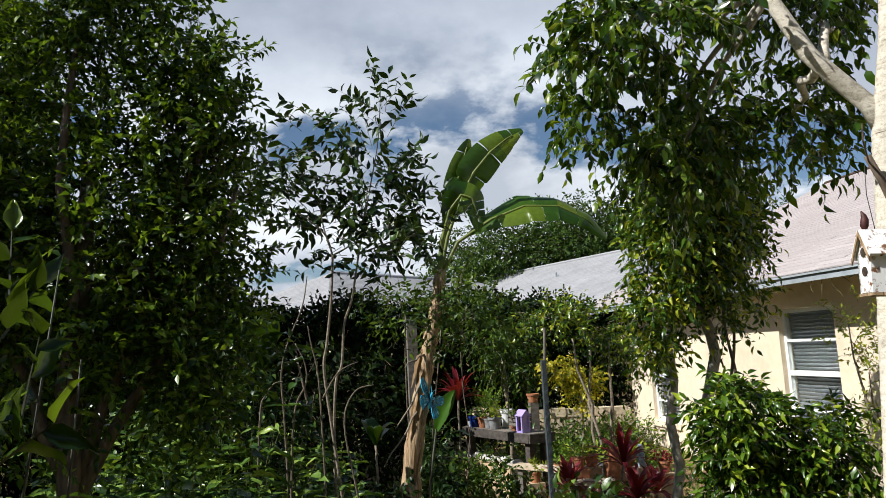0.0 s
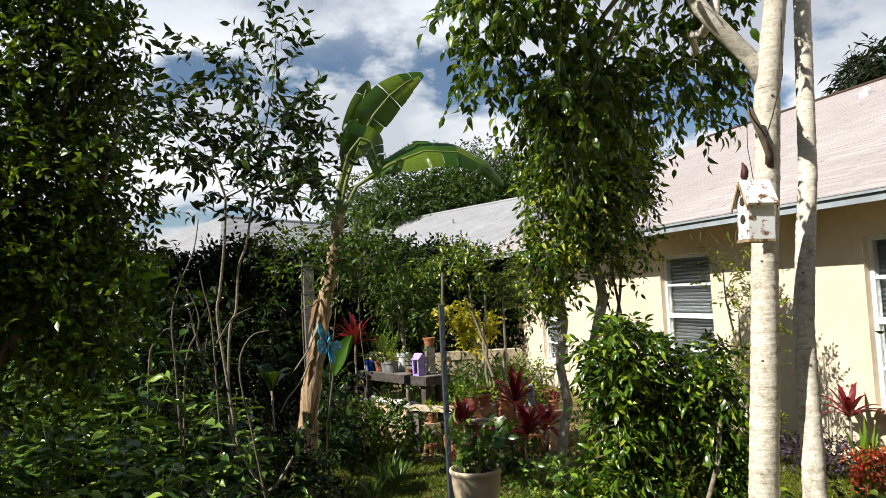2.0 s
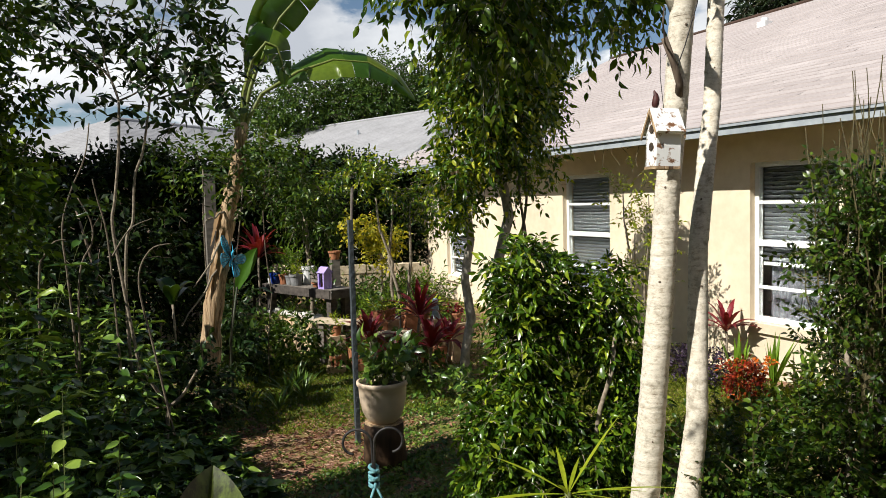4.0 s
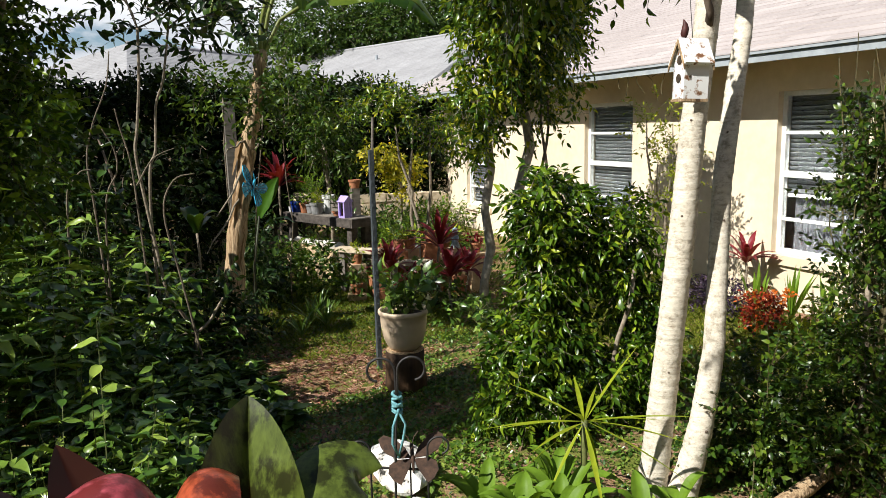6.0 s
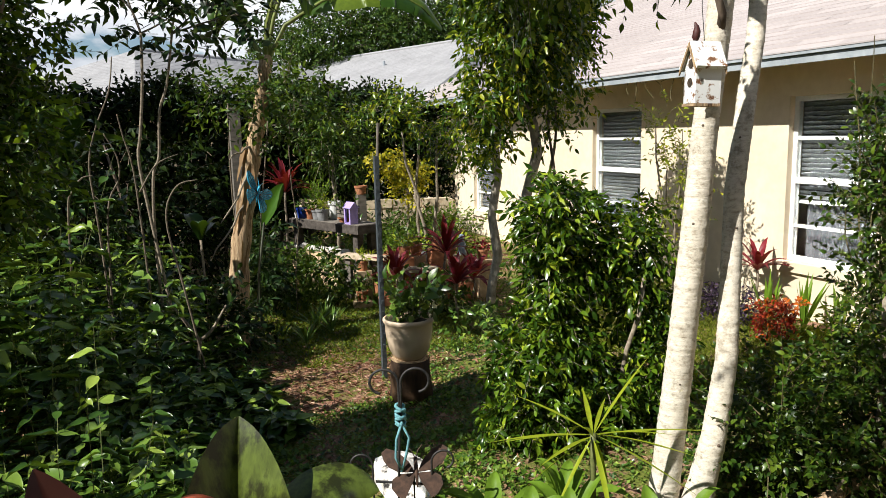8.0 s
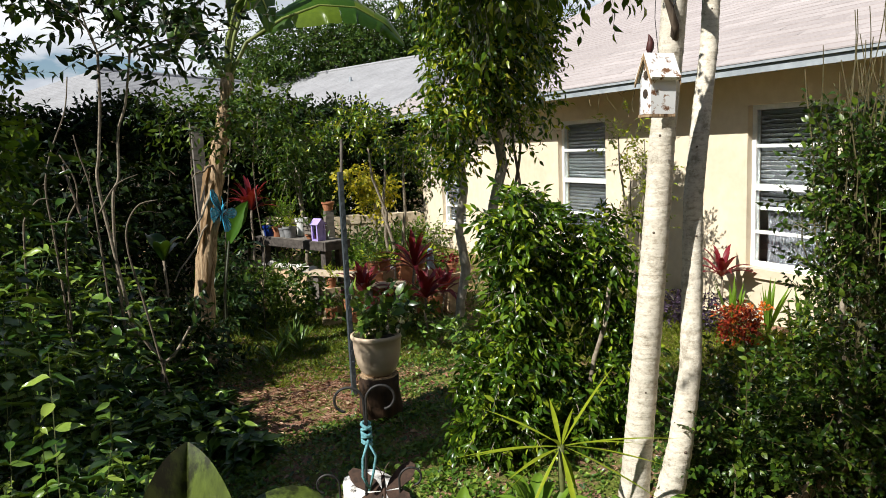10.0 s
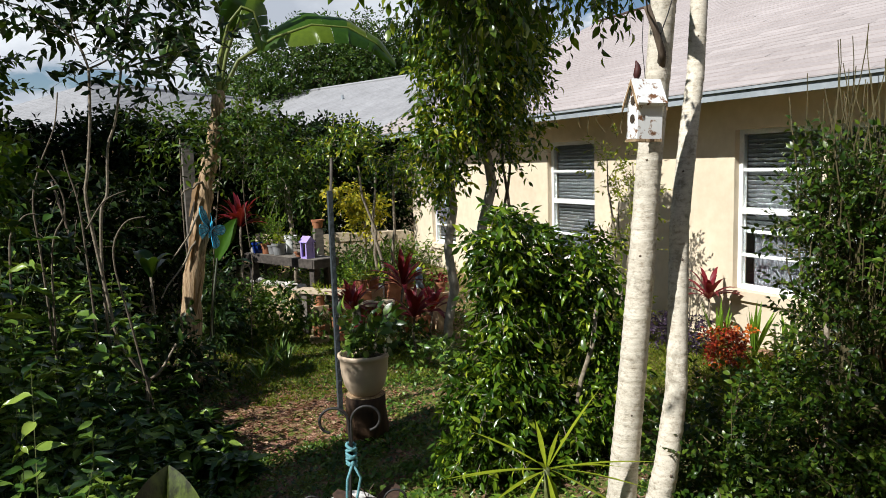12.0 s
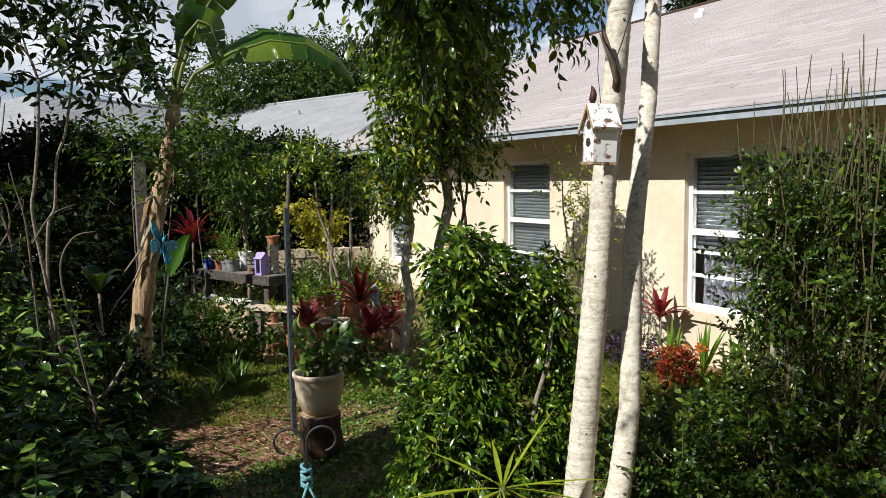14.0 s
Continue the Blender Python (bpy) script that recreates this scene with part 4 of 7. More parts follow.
thin_shrub()
tree("shaded_undergrowth", (-1.6, 8.6, 0), [(bent((-1.6 + 0.5 * i, 8.6, -0.03), (-1.5 + 0.4 * i, 8.6, 1.9), 0.1, rg), (0.03, 0.028, 0.025, 0.02, 0.018, 0.01)) for i in range(-2, 4)], [],
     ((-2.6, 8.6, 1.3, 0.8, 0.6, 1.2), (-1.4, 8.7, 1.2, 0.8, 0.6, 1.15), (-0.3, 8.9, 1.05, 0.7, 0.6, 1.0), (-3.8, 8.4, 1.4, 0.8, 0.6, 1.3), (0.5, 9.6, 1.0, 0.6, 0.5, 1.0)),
     1900, 0.3, 8, 0.11, 0.5, M_HEDGE, M_BARK, "leafy undergrowth in front of the hedge, toned dark for its shade", "shrub", 14, droop=0.3)


tree("leafy_shrub_round_trunk", (1.3, 7.35, 0), [(bent((0.9, 7.35, -0.03), (0.85, 7.4, 2.3), 0.05, rg), (0.007,) * 6), (bent((1.5, 7.9, -0.03), (1.5, 7.6, 2.3), 0.05, rg), (0.006,) * 6), (bent((0.9, 7.1, -0.03), (1.12, 6.85, 2.1), 0.04, rg), (0.006,) * 6)], [],
     ((0.8, 7.4, 2.35, 0.32, 0.22, 0.22), (1.2, 6.85, 2.38, 0.28, 0.12, 0.2), (1.55, 7.6, 2.38, 0.34, 0.25, 0.2), (1.05, 6.8, 2.08, 0.2, 0.1, 0.17), (1.4, 7.3, 2.15, 0.25, 0.2, 0.2), (1.9, 7.7, 2.2, 0.25, 0.2, 0.15)),
     230, 0.24, 8, 0.07, 0.45, M_LIME, M_DARKTWIG, "leafy green shrub round the top of a banana trunk", "shrub", 115, droop=0.2, detail="high", up=0.3)
tree("leafy_understorey", (0.2, 6.45, 0), [(bent((-0.8 + 0.3 * i, 6.35, -0.03), (-0.9 + 0.4 * i, 6.3, 1.3 if i < 2 else 0.5), 0.06, rg), (0.01, 0.01, 0.009, 0.008, 0.006, 0.003)) for i in range(4)], [],
     ((-0.5, 6.3, 1.35, 0.3, 0.22, 0.4), (0.5, 6.35, 0.35, 0.28, 0.25, 0.4), (-0.9, 6.3, 1.5, 0.4, 0.3, 0.5), (0.75, 6.6, 0.2, 0.25, 0.15, 0.25)),
     330, 0.22, 8, 0.085, 0.45, M_THIN, M_DARKTWIG, "leafy dark green understorey shrub", "shrub", 15, droop=0.2, detail="high")


def blade(path, widths, fold=0.15, cross=4, up=(0, 0, 1), rng=None, ragged=0.0, rounded=False):
    """A long leaf along a path, with a folded midrib and a width at each point."""
    g, path, n = Geo(), [V(p) for p in path], len(path)
    rows = []
    for i, p in enumerate(path):
        d = (path[min(i + 1, n - 1)] - path[max(i - 1, 0)]).normalized()
        side = d.cross(V(up))
        side = side.normalized() if side.length > 1e-4 else d.orthogonal().normalized()
        nrm = side.cross(d)
        for k in range(cross + 1):
            s = k / cross * 2 - 1
            w = widths[i] * (1 + (rng.uniform(-ragged, ragged) if ragged and abs(s) == 1 else 0))
            rows.append(p + side * s * w * 0.5 + nrm * (s * s if rounded else abs(s)) * w * fold)
    c = cross + 1
    g.add(rows, [(i * c + k, i * c + k + 1, (i + 1) * c + k + 1, (i + 1) * c + k) for i in range(n - 1) for k in range(cross)])
    return g


def arc(a, b, sag, n=8):
    """A curve from a to b that bows upward by sag (downward where it is negative)."""
    a, b = V(a), V(b)
    return [a.lerp(b, i / (n - 1)) + V((0, 0, sag * 4 * (i / (n - 1)) * (1 - i / (n - 1)))) for i in range(n)]


def leaf_width(n, w, tip=0.02, peak=0.45, point=0.7):
    out = []
    for i in range(n):
        s = i / (n - 1)
        out.append(max(tip * w, w * (math.sin(math.pi * min(s / (2 * peak), 0.5)) if s < peak else math.cos(math.pi / 2 * (s - peak) / (1 - peak)) ** point)))
    return out


def torn_leaf(path, widths, up, r, plant):
    """A broad leaf torn by the wind into strips, which hang by different amounts from the midrib."""
    fine, wide = [], []
    for i in range(len(path) - 1):
        for k in range(4):
            fine.append(path[i].lerp(path[i + 1], k / 4))
            wide.append(widths[i] * (1 - k / 4) + widths[i + 1] * k / 4)
    n, g = len(fine), Geo()
    for s in (-1, 1):
        i = 0
        while i < n - 1:
            j = min(n - 1, i + r.randint(4, 16))
            drop, slant = r.uniform(0.15, 0.21), r.uniform(-0.012, 0.012)
            rows = []
            for q in range(i, j + 1):
                d = (fine[min(q + 1, n - 1)] - fine[max(q - 1, 0)]).normalized()
                side = d.cross(V(up)).normalized()
                nrm = side.cross(d)
                pinch = 0.97 if q in (i, j) else 1.0
                for k in range(5):
                    u = k / 4
                    rows.append(fine[q] + side * s * wide[q] * 0.5 * u * pinch + nrm * wide[q] * (0.12 * u - drop * u * u) + d * (slant * u + (0.0015 if q == i else -0.0015 if q == j else 0) * u))
            g.add(rows, [(a * 5 + k, a * 5 + k + 1, a * 5 + k + 6, a * 5 + k + 5) for a in range(j - i) for k in range(4)])
            i = j
    return part("leaf", g, M_BANANA, plant, smooth=True)


def banana():
    t = thing("banana_plant", (0.75, 7.02, 0), "banana plant with a dry tan trunk and large torn green leaves", "banana plant")
    r, rn = random.Random(5), np.random.default_rng(31)
    pts = smooth(((0.74, 7.02, -0.05), (0.765, 7.0, 0.34), (0.8, 7.0, 0.76), (0.858, 7.0, 1.125), (0.918, 7.0, 1.435), (0.978, 7.0, 1.743), (1.038, 7.0, 2.0), (1.098, 7.0, 2.25), (1.141, 7.0, 2.48), (1.17, 7.0, 2.68)), 6)
    n = len(pts)
    part("pseudostem", Geo().tube(pts, [0.1 - 0.045 * (k / (n - 1)) + 0.006 * math.sin(k * 0.9) for k in range(n)], 18, wobble=0.07, rng=rn), M_POST, t, "dry pale tan trunk with torn brown sheaths", True)
    for k, a0, ln in ((14, 2.2, 9), (22, 0.6, 8), (30, 4.6, 10), (34, 3.4, 8), (40, 1.4, 9), (44, 5.2, 7), (26, 3.9, 9), (18, 5.0, 8)):
        seg = pts[max(0, k - ln):k + 1][::-1]
        path = [p + V((math.cos(a0), math.sin(a0), 0)) * (0.075 + 0.05 * (i / len(seg)) ** 2 * (1.0 if k > 24 else 0.4)) for i, p in enumerate(seg)]
        part("dry_sheath", blade(path, leaf_width(len(path), r.uniform(0.05, 0.09), 0.15, 0.3), 0.2, 4, (math.cos(a0), math.sin(a0), 0.05), rng=r, ragged=0.25), M_DRYLEAF, t, "brown dry torn leaf sheath", True)
    for a, b in (((0.92, 6.92, 1.6), (0.62, 6.65, 1.2)), ((0.96, 6.95, 1.85), (0.75, 6.8, 1.74)), ((1.0, 6.95, 1.75), (1.2, 6.9, 1.95)), ((0.9, 6.95, 1.35), (0.5, 6.5, 0.9))):
        part("dead_stalk", Geo().tube(bent(a, b, 0.03, rg), (0.011, 0.01, 0.009, 0.008, 0.007, 0.004), 7), M_TWIG, t, smooth=True)
    c = (1.15, 7.0, 2.58)
    for path, w, up in (
            ((c, (1.2, 7.0, 2.9), (1.28, 7.0, 3.25), (1.36, 6.99, 3.5), (1.42, 6.98, 3.7), (1.48, 6.98, 3.88), (1.53, 6.97, 4.03)), 0.27, (0.3, -0.85, 0.2)),
            ((c, (1.25, 6.98, 3.0), (1.4, 6.95, 3.4), (1.54, 6.93, 3.65), (1.72, 6.92, 3.86), (1.9, 6.9, 4.0), (2.09, 6.9, 4.1)), 0.36, (0.45, -0.75, 0.45)),
            ((c, (1.18, 6.92, 2.95), (1.26, 6.86, 3.25), (1.38, 6.82, 3.4), (1.48, 6.8, 3.36), (1.52, 6.8, 3.22), (1.53, 6.8, 3.0)), 0.34, (0.3, -0.9, 0.1)),
            ((c, (1.35, 6.98, 2.95), (1.7, 6.95, 3.17), (2.05, 6.92, 3.3), (2.4, 6.9, 3.29), (2.68, 6.88, 3.15), (2.9, 6.86, 2.92)), 0.5, (0.1, -0.65, 0.75)),
            ((c, (1.06, 7.0, 2.8), (0.96, 7.0, 3.01), (0.87, 6.96, 3.14), (0.78, 6.92, 3.13), (0.73, 6.89, 3.0), (0.72, 6.87, 2.8)), 0.24, (-0.3, -0.8, 0.3)),
            ((c, (1.19, 7.02, 2.8), (1.24, 7.03, 3.05), (1.27, 7.04, 3.25), (1.29, 7.05, 3.4), (1.3, 7.06, 3.5), (1.3, 7.06, 3.58)), 0.1, (0.2, -0.9, 0.1))):
        fine = []
        for i in range(len(path) - 1):
            fine += [V(path[i]).lerp(V(path[i + 1]), k / 3) for k in range(3)]
        fine.append(V(path[-1]))
        torn_leaf(fine, [0.05] * 4 + leaf_width(len(fine) - 4, w, 0.1, 0.4), up, r, t)
        part("midrib", Geo().tube([p + V((0, -0.008, -0.004)) for p in fine[:-2]], [0.018 * (1 - k / len(fine)) + 0.004 for k in range(len(fine) - 2)], 6), M_MIDRIB, t, smooth=True)


M_DRYLEAF = leaf_material("dry_brown_sheath", ((0.0, (0.1, 0.055, 0.025)), (1.0, (0.34, 0.22, 0.12))), 0.7, 0.15, tint=(1, 0.8, 0.5), specular=0.15)
banana()


def twin_trunk():
    t = thing("pale_twin_trunk_tree", (2.32, 2.8, 0), "tree with two pale smooth ringed trunks", "tree")
    rng = np.random.default_rng(9)
    one = [(2.285, 2.86, -0.05), (2.3, 2.845, 0.2), (2.335, 2.82, 0.7), (2.382, 2.79, 1.386), (2.425, 2.785, 1.907), (2.464, 2.76, 2.4), (2.488, 2.75, 2.74), (2.53, 2.7, 3.15), (2.62, 2.62, 4.2)]
    two = [(2.36, 2.735, -0.05), (2.41, 2.72, 0.13), (2.465, 2.7, 0.4), (2.535, 2.705, 0.79), (2.602, 2.766, 1.115), (2.67, 2.828, 1.616), (2.818, 2.91, 2.115), (2.893, 2.946, 2.365), (3.097, 3.088, 3.364), (3.2, 3.2, 4.3)]
    def ringed(path, radii):
        """The path in steps of 15 mm, a little thicker at each old leaf ring."""
        pts, rad, nxt, swell = [], [], 0.0, 0.0
        done = 0.0
        for i in range(len(path) - 1):
            p, q = V(path[i]), V(path[i + 1])
            k = max(1, int((q - p).length / 0.015))
            for j in range(k):
                u = j / k
                done += (q - p).length / k
                if done > nxt:
                    nxt, swell = done + rng.uniform(0.035, 0.1), rng.uniform(0.02, 0.055)
                else:
                    swell *= 0.45
                pts.append(p.lerp(q, u))
                rad.append((radii[i] * (1 - u) + radii[i + 1] * u) * (1 + swell))
        return pts + [V(path[-1])], rad + [radii[-1]]

    for path, radii in ((one, (0.082, 0.073, 0.068, 0.064, 0.06, 0.058, 0.058, 0.05, 0.04)), (two, (0.08, 0.07, 0.06, 0.053, 0.05, 0.048, 0.046, 0.045, 0.044, 0.033))):
        pts, rad = ringed(path, radii)
        trunk = part("trunk", Geo().tube(pts, rad, 18, wobble=0.012, rng=rng), M_PALE, t, smooth=True)
        for k in range(4):
            i = int(len(pts) * (0.08 + 0.17 * k + 0.12 * rng.random()))
            side = V((-0.62 + rng.uniform(-0.5, 0.6), -0.78, 0)).normalized()
            c, r0 = pts[i] + side * rad[i] * 0.97, rng.uniform(0.004, 0.008)
            sub("knot", Geo().tube([c - side * 0.01, c + side * 0.003, c + side * 0.006], (r0 * 1.5, r0 * 1.2, r0 * 0.5), 8, wobble=0.15, rng=rng), M_BARK, trunk, "dark branch scar", True)
    part("limb", Geo().tube([(2.5, 2.75, 2.74), (2.455, 2.79, 2.905), (2.33, 2.82, 3.04), (2.22, 2.84, 3.16), (2.1, 2.95, 3.55), (2.0, 3.08, 4.1)], (0.046, 0.043, 0.04, 0.038, 0.033, 0.025), 12, wobble=0.03, rng=rng), M_PALE, t, smooth=True)
    part("branch_stub", Geo().tube([(2.455, 2.74, 2.34), (2.425, 2.7, 2.43), (2.385, 2.7, 2.53), (2.34, 2.71, 2.64)], (0.022, 0.018, 0.016, 0.0155), 9, wobble=0.08, rng=rng), M_BARK, t, "brown cut branch stub", True)
    part("thin_twig", Geo().tube([(2.36, 2.7, 2.58), (2.3, 2.66, 2.6), (2.25, 2.62, 2.68), (2.24, 2.6, 2.75)], (0.005, 0.004, 0.004, 0.003), 5), M_BARK, t)
    part("hanging_cord", Geo().tube([(2.52, 2.66, 3.1), (2.5, 2.66, 2.8), (2.44, 2.68, 2.6), (2.4, 2.69, 2.5)], 0.003, 5), M_IRON, t)
    for p in ((2.62, 3.6, 3.1), (2.75, 3.45, 3.7)):
        part("limb", Geo().tube(bent((2.33, 2.88, 3.15), p, 0.06, rg), (0.028, 0.025, 0.022, 0.018, 0.014, 0.008), 7), M_PALE, t, smooth=True)
    for p in ((1.62, 3.25, 3.45), (1.9, 3.63, 3.05), (1.5, 3.85, 3.25), (1.3, 3.45, 3.5), (2.05, 3.8, 2.9)):
        part("limb", Geo().tube(bent((2.1, 3.06, 3.85) if p[2] > 3.3 else (2.2, 2.98, 3.6), p, 0.06, rg), (0.02, 0.017, 0.015, 0.012, 0.009, 0.005), 7), M_FIGBARK, t, smooth=True)
    clumps = ((2.62, 3.6, 3.12, 0.38, 0.3, 0.3), (2.6, 3.3, 3.75, 0.4, 0.35, 0.3), (2.2, 3.2, 4.1, 0.4, 0.4, 0.25), (1.62, 3.2, 3.5, 0.46, 0.38, 0.27), (1.9, 3.63, 3.02, 0.42, 0.32, 0.31),
              (1.58, 3.9, 3.25, 0.24, 0.26, 0.21), (1.4, 3.46, 3.5, 0.22, 0.28, 0.25), (2.05, 3.85, 2.84, 0.24, 0.2, 0.15), (2.2, 3.75, 3.1, 0.3, 0.25, 0.2))
    s, w = in_clumps(rng, clumps, 780, 0.5)
    place, way, size, lines = sprays(rng, s, w, 0.2, 9, 0.076, 0.5, 0.9, 0.6)
    twig_mesh("twig_mass", lines, 0.0025, M_TWIG, t)
    leaf_mesh("crown", place, way, size, 0.46, M_CANOPY, "high", rng, parent=t)


twin_trunk()


def herb_bed():
    """Upright stems with opposite pairs of leaves."""
    rng = np.random.default_rng(12)
    t = thing("leafy_herb_bed", (-0.4, 4.2, 0), "bed of leafy green herbs with opposite leaves", "ground cover", kind="stuff")
    groups = ((150, -1.9, 0.25, 3.1, 4.6, 1.25), (230, -2.0, 0.75, 4.4, 6.0, 1.68), (170, -1.8, 0.3, 6.0, 7.6, 1.3), (85, -1.3, 0.1, 2.2, 3.2, 0.85))
    place, way, size, lines = [], [], [], []
    for n, x0, x1, y0, y1, h in groups:
        base = np.stack([rng.uniform(x0, x1, n), rng.uniform(y0, y1, n), np.zeros(n)], 1)
        base[:, 0] -= 0.25 * np.maximum(0, 4.4 - base[:, 1]) * 0.3
        tall = np.minimum(h, np.maximum(0.16, (np.where(base[:, 1] < 4.4, 0.55, np.where(base[:, 1] < 5.9, 0.6, 1.0)) - base[:, 0]) / 0.85)) * rng.uniform(0.35, 1.15, n)
        lean = rng.normal(0, 0.13, (n, 2))
        top = base + np.concatenate([lean * tall[:, None], tall[:, None]], 1)
        lines.append(np.stack([base, (base + top) / 2 + rng.normal(0, 0.02, (n, 3)), top], 1))
        for k in range(9):
            s = 0.28 + 0.09 * k
            p = base + (top - base) * s
            a = rng.uniform(0, 6.28, n) if k == 0 else a + 1.57
            for sg in (0, math.pi):
                place.append(p)
                way.append(np.stack([np.cos(a + sg), np.sin(a + sg), rng.uniform(-0.35, 0.45, n)], 1))
                size.append((0.096 if y0 < 3.0 else 0.115 if y0 < 4.0 else 0.136) * rng.uniform(0.6, 1.2, n) * (1.1 - 0.35 * (k == 8)))
    twig_mesh("stem_mass", np.concatenate(lines), 0.004, M_STEM, t)
    leaf_mesh("leaves", np.concatenate(place), np.concatenate(way), np.concatenate(size), 0.44, M_HERB, "fine", rng, flat=1.0, parent=t, roll=0.25)


herb_bed()


def bare_stems():
    """Pale curved bare stems that rise out of the herbs."""
    t = thing("bare_stemmed_shrub", (-0.3, 4.8, 0), "shrub of pale curving bare stems", "shrub")
    for path in (((-0.3, 5.6, -0.02), (-0.29, 5.6, 0.8), (-0.31, 5.6, 1.42), (-0.327, 5.6, 1.77), (-0.27, 5.6, 2.01), (-0.162, 5.6, 2.27), (-0.122, 5.6, 2.5)),
                 ((-0.5, 5.2, -0.02), (-0.48, 5.2, 0.9), (-0.454, 5.2, 1.51), (-0.418, 5.2, 1.63), (-0.359, 5.2, 1.71), (-0.296, 5.2, 1.72)),
                 ((0.0, 5.4, -0.02), (-0.02, 5.4, 0.9), (-0.038, 5.4, 1.42), (-0.057, 5.4, 1.76), (-0.102, 5.4, 1.98), (-0.123, 5.4, 2.11)),
                 ((-0.3, 5.5, -0.02), (-0.27, 5.5, 0.8), (-0.236, 5.5, 1.466), (-0.148, 5.5, 1.686), (-0.151, 5.5, 1.836), (-0.219, 5.5, 1.988)),
                 ((0.35, 5.3, -0.02), (0.2, 5.3, 0.9), (0.12, 5.3, 1.4), (0.2, 5.3, 1.62), (0.34, 5.3, 1.66))):
        part("stem", stem_tube(path, 0.009, 0.004, 6), M_DARKTWIG, t, smooth=True)


bare_stems()
fork = thing("forked_bare_branch", (0.25, 5.6, 0), "pale forked bare branch standing among the herbs", "branch")
part("stem", stem_tube(((0.25, 5.6, -0.05), (0.264, 5.6, 0.25), (0.289, 5.6, 0.457)), 0.02, 0.016, 8), M_TWIG, fork, smooth=True)
part("branch", stem_tube(((0.289, 5.6, 0.457), (0.384, 5.6, 0.526), (0.497, 5.6, 0.7)), 0.015, 0.008, 8), M_TWIG, fork, smooth=True)
part("branch", stem_tube(((0.289, 5.6, 0.457), (0.167, 5.6, 0.666), (0.085, 5.6, 0.782)), 0.015, 0.007, 8), M_TWIG, fork, smooth=True)
part("branch", stem_tube(((0.289, 5.6, 0.45), (0.2, 5.55, 0.47), (0.108, 5.5, 0.46)), 0.009, 0.005, 8), M_TWIG, fork, smooth=True)


def palm_blade_tuft(name, base, count, length, width, material, label, category, seed, lift=(0.2, 1.2), sag=0.35, fold=0.12, stalk=0.0, group="", arcs=7, detail=2, upvec=(0, 0, 1), material2=None):
    """A rosette of long leaves from one point, each a part."""
    r = random.Random(seed)
    t = thing(name, (base[0], base[1], 0), label, category, group)
    top = V((base[0], base[1], base[2]))
    if base[2] > 0.05:
        part("stem", Geo().tube(bent((base[0], base[1], -0.03), top, 0.02, r), [max(0.006, length * 0.03)] * 6, 7), M_STEM if stalk == 0.0 else M_TWIG, t, smooth=True)
    for i in range(count):
        a = 2.4 * i + r.uniform(-0.3, 0.3)
        e = r.uniform(*lift)
        L = length * r.uniform(0.7, 1.1)
        end = top + V((math.cos(a) * math.cos(e), math.sin(a) * math.cos(e), math.sin(e))) * L - V((0, 0, sag * L * 0.3))
        s0 = top + V((0, 0, -0.05 * length * r.random()))
        path = arc(s0, end, sag * L * 0.3, arcs)
        n = len(path)
        part("leaf", blade(path, leaf_width(n, width * r.uniform(0.75, 1.1), 0.03, 0.42, 1.2), fold, detail, upvec), material2 if material2 and r.random() < 0.3 else material, t, smooth=True)
    return t


# ---- old post and the blue ornament ----
g_ = thing("square_fence_post", (1.06, 8.6, 0), "old grey square wooden post", "post")
part("post", Geo().box(1.0, 8.54, -0.05, 1.12, 8.66, 2.25), M_GREYWOOD, g_)
part("cap", Geo().box(0.99, 8.53, 2.25, 1.13, 8.67, 2.275), M_GREYWOOD, g_)


def butterfly(name, place, span, material, label, turn, tilt, hang=None, solid=0.004, swing=0.0, veins=False):
    """Four wings and a body, cut from sheet."""
    t = thing(name, place, label, "garden ornament")
    m = pose(*place, tilt, 0, turn) @ pose(0, 0, 0, 0, swing, 0)

    def wing(pts):
        g, n = Geo(), len(pts)
        g.add([m @ V((x * span, -solid, y * span)) for x, y in pts] + [m @ V((x * span, solid, y * span)) for x, y in pts],
              [tuple(range(n)), tuple(range(2 * n - 1, n - 1, -1))] + [(i, (i + 1) % n, n + (i + 1) % n, n + i)[::-1] for i in range(n)])
        return g
    up = ((0.02, 0.0), (0.1, 0.16), (0.26, 0.32), (0.42, 0.38), (0.5, 0.32), (0.47, 0.2), (0.4, 0.1), (0.26, 0.02))
    low = ((0.02, -0.01), (0.25, -0.01), (0.36, -0.08), (0.38, -0.2), (0.3, -0.32), (0.2, -0.38), (0.13, -0.26), (0.06, -0.14))
    for s in (1, -1):
        for pts in (up, low):
            w = part("wing", wing([(x * s, y) for x, y in pts]), material, t)
            for x, y in pts[2:7] if veins else ():
                for f in (-1, 1):
                    sub("vein", Geo().tube([m @ V((0.03 * s * span, f * solid * 1.3, 0)), m @ V((x * s * 0.97 * span, f * solid * 1.3, y * 0.97 * span))], 0.0018 * span / 0.3, 4), M_IRON, w, "dark wing vein")
    part("body", Geo().tube([m @ V((0, 0, -0.22 * span)), m @ V((0, 0, 0)), m @ V((0, 0, 0.22 * span))], (0.012 * span, 0.035 * span, 0.03 * span), 8), material, t, smooth=True)
    for s in (1, -1):
        part("feeler", Geo().tube([m @ V((0, 0, 0.2 * span)), m @ V((0.05 * s * span, 0, 0.32 * span)), m @ V((0.12 * s * span, 0, 0.4 * span))], 0.008 * span, 5), material, t)
    if hang:
        part("hanger", Geo().tube([m @ V((0, 0, 0.1 * span)), V(hang)], 0.003, 5), M_IRON, t)
    return t


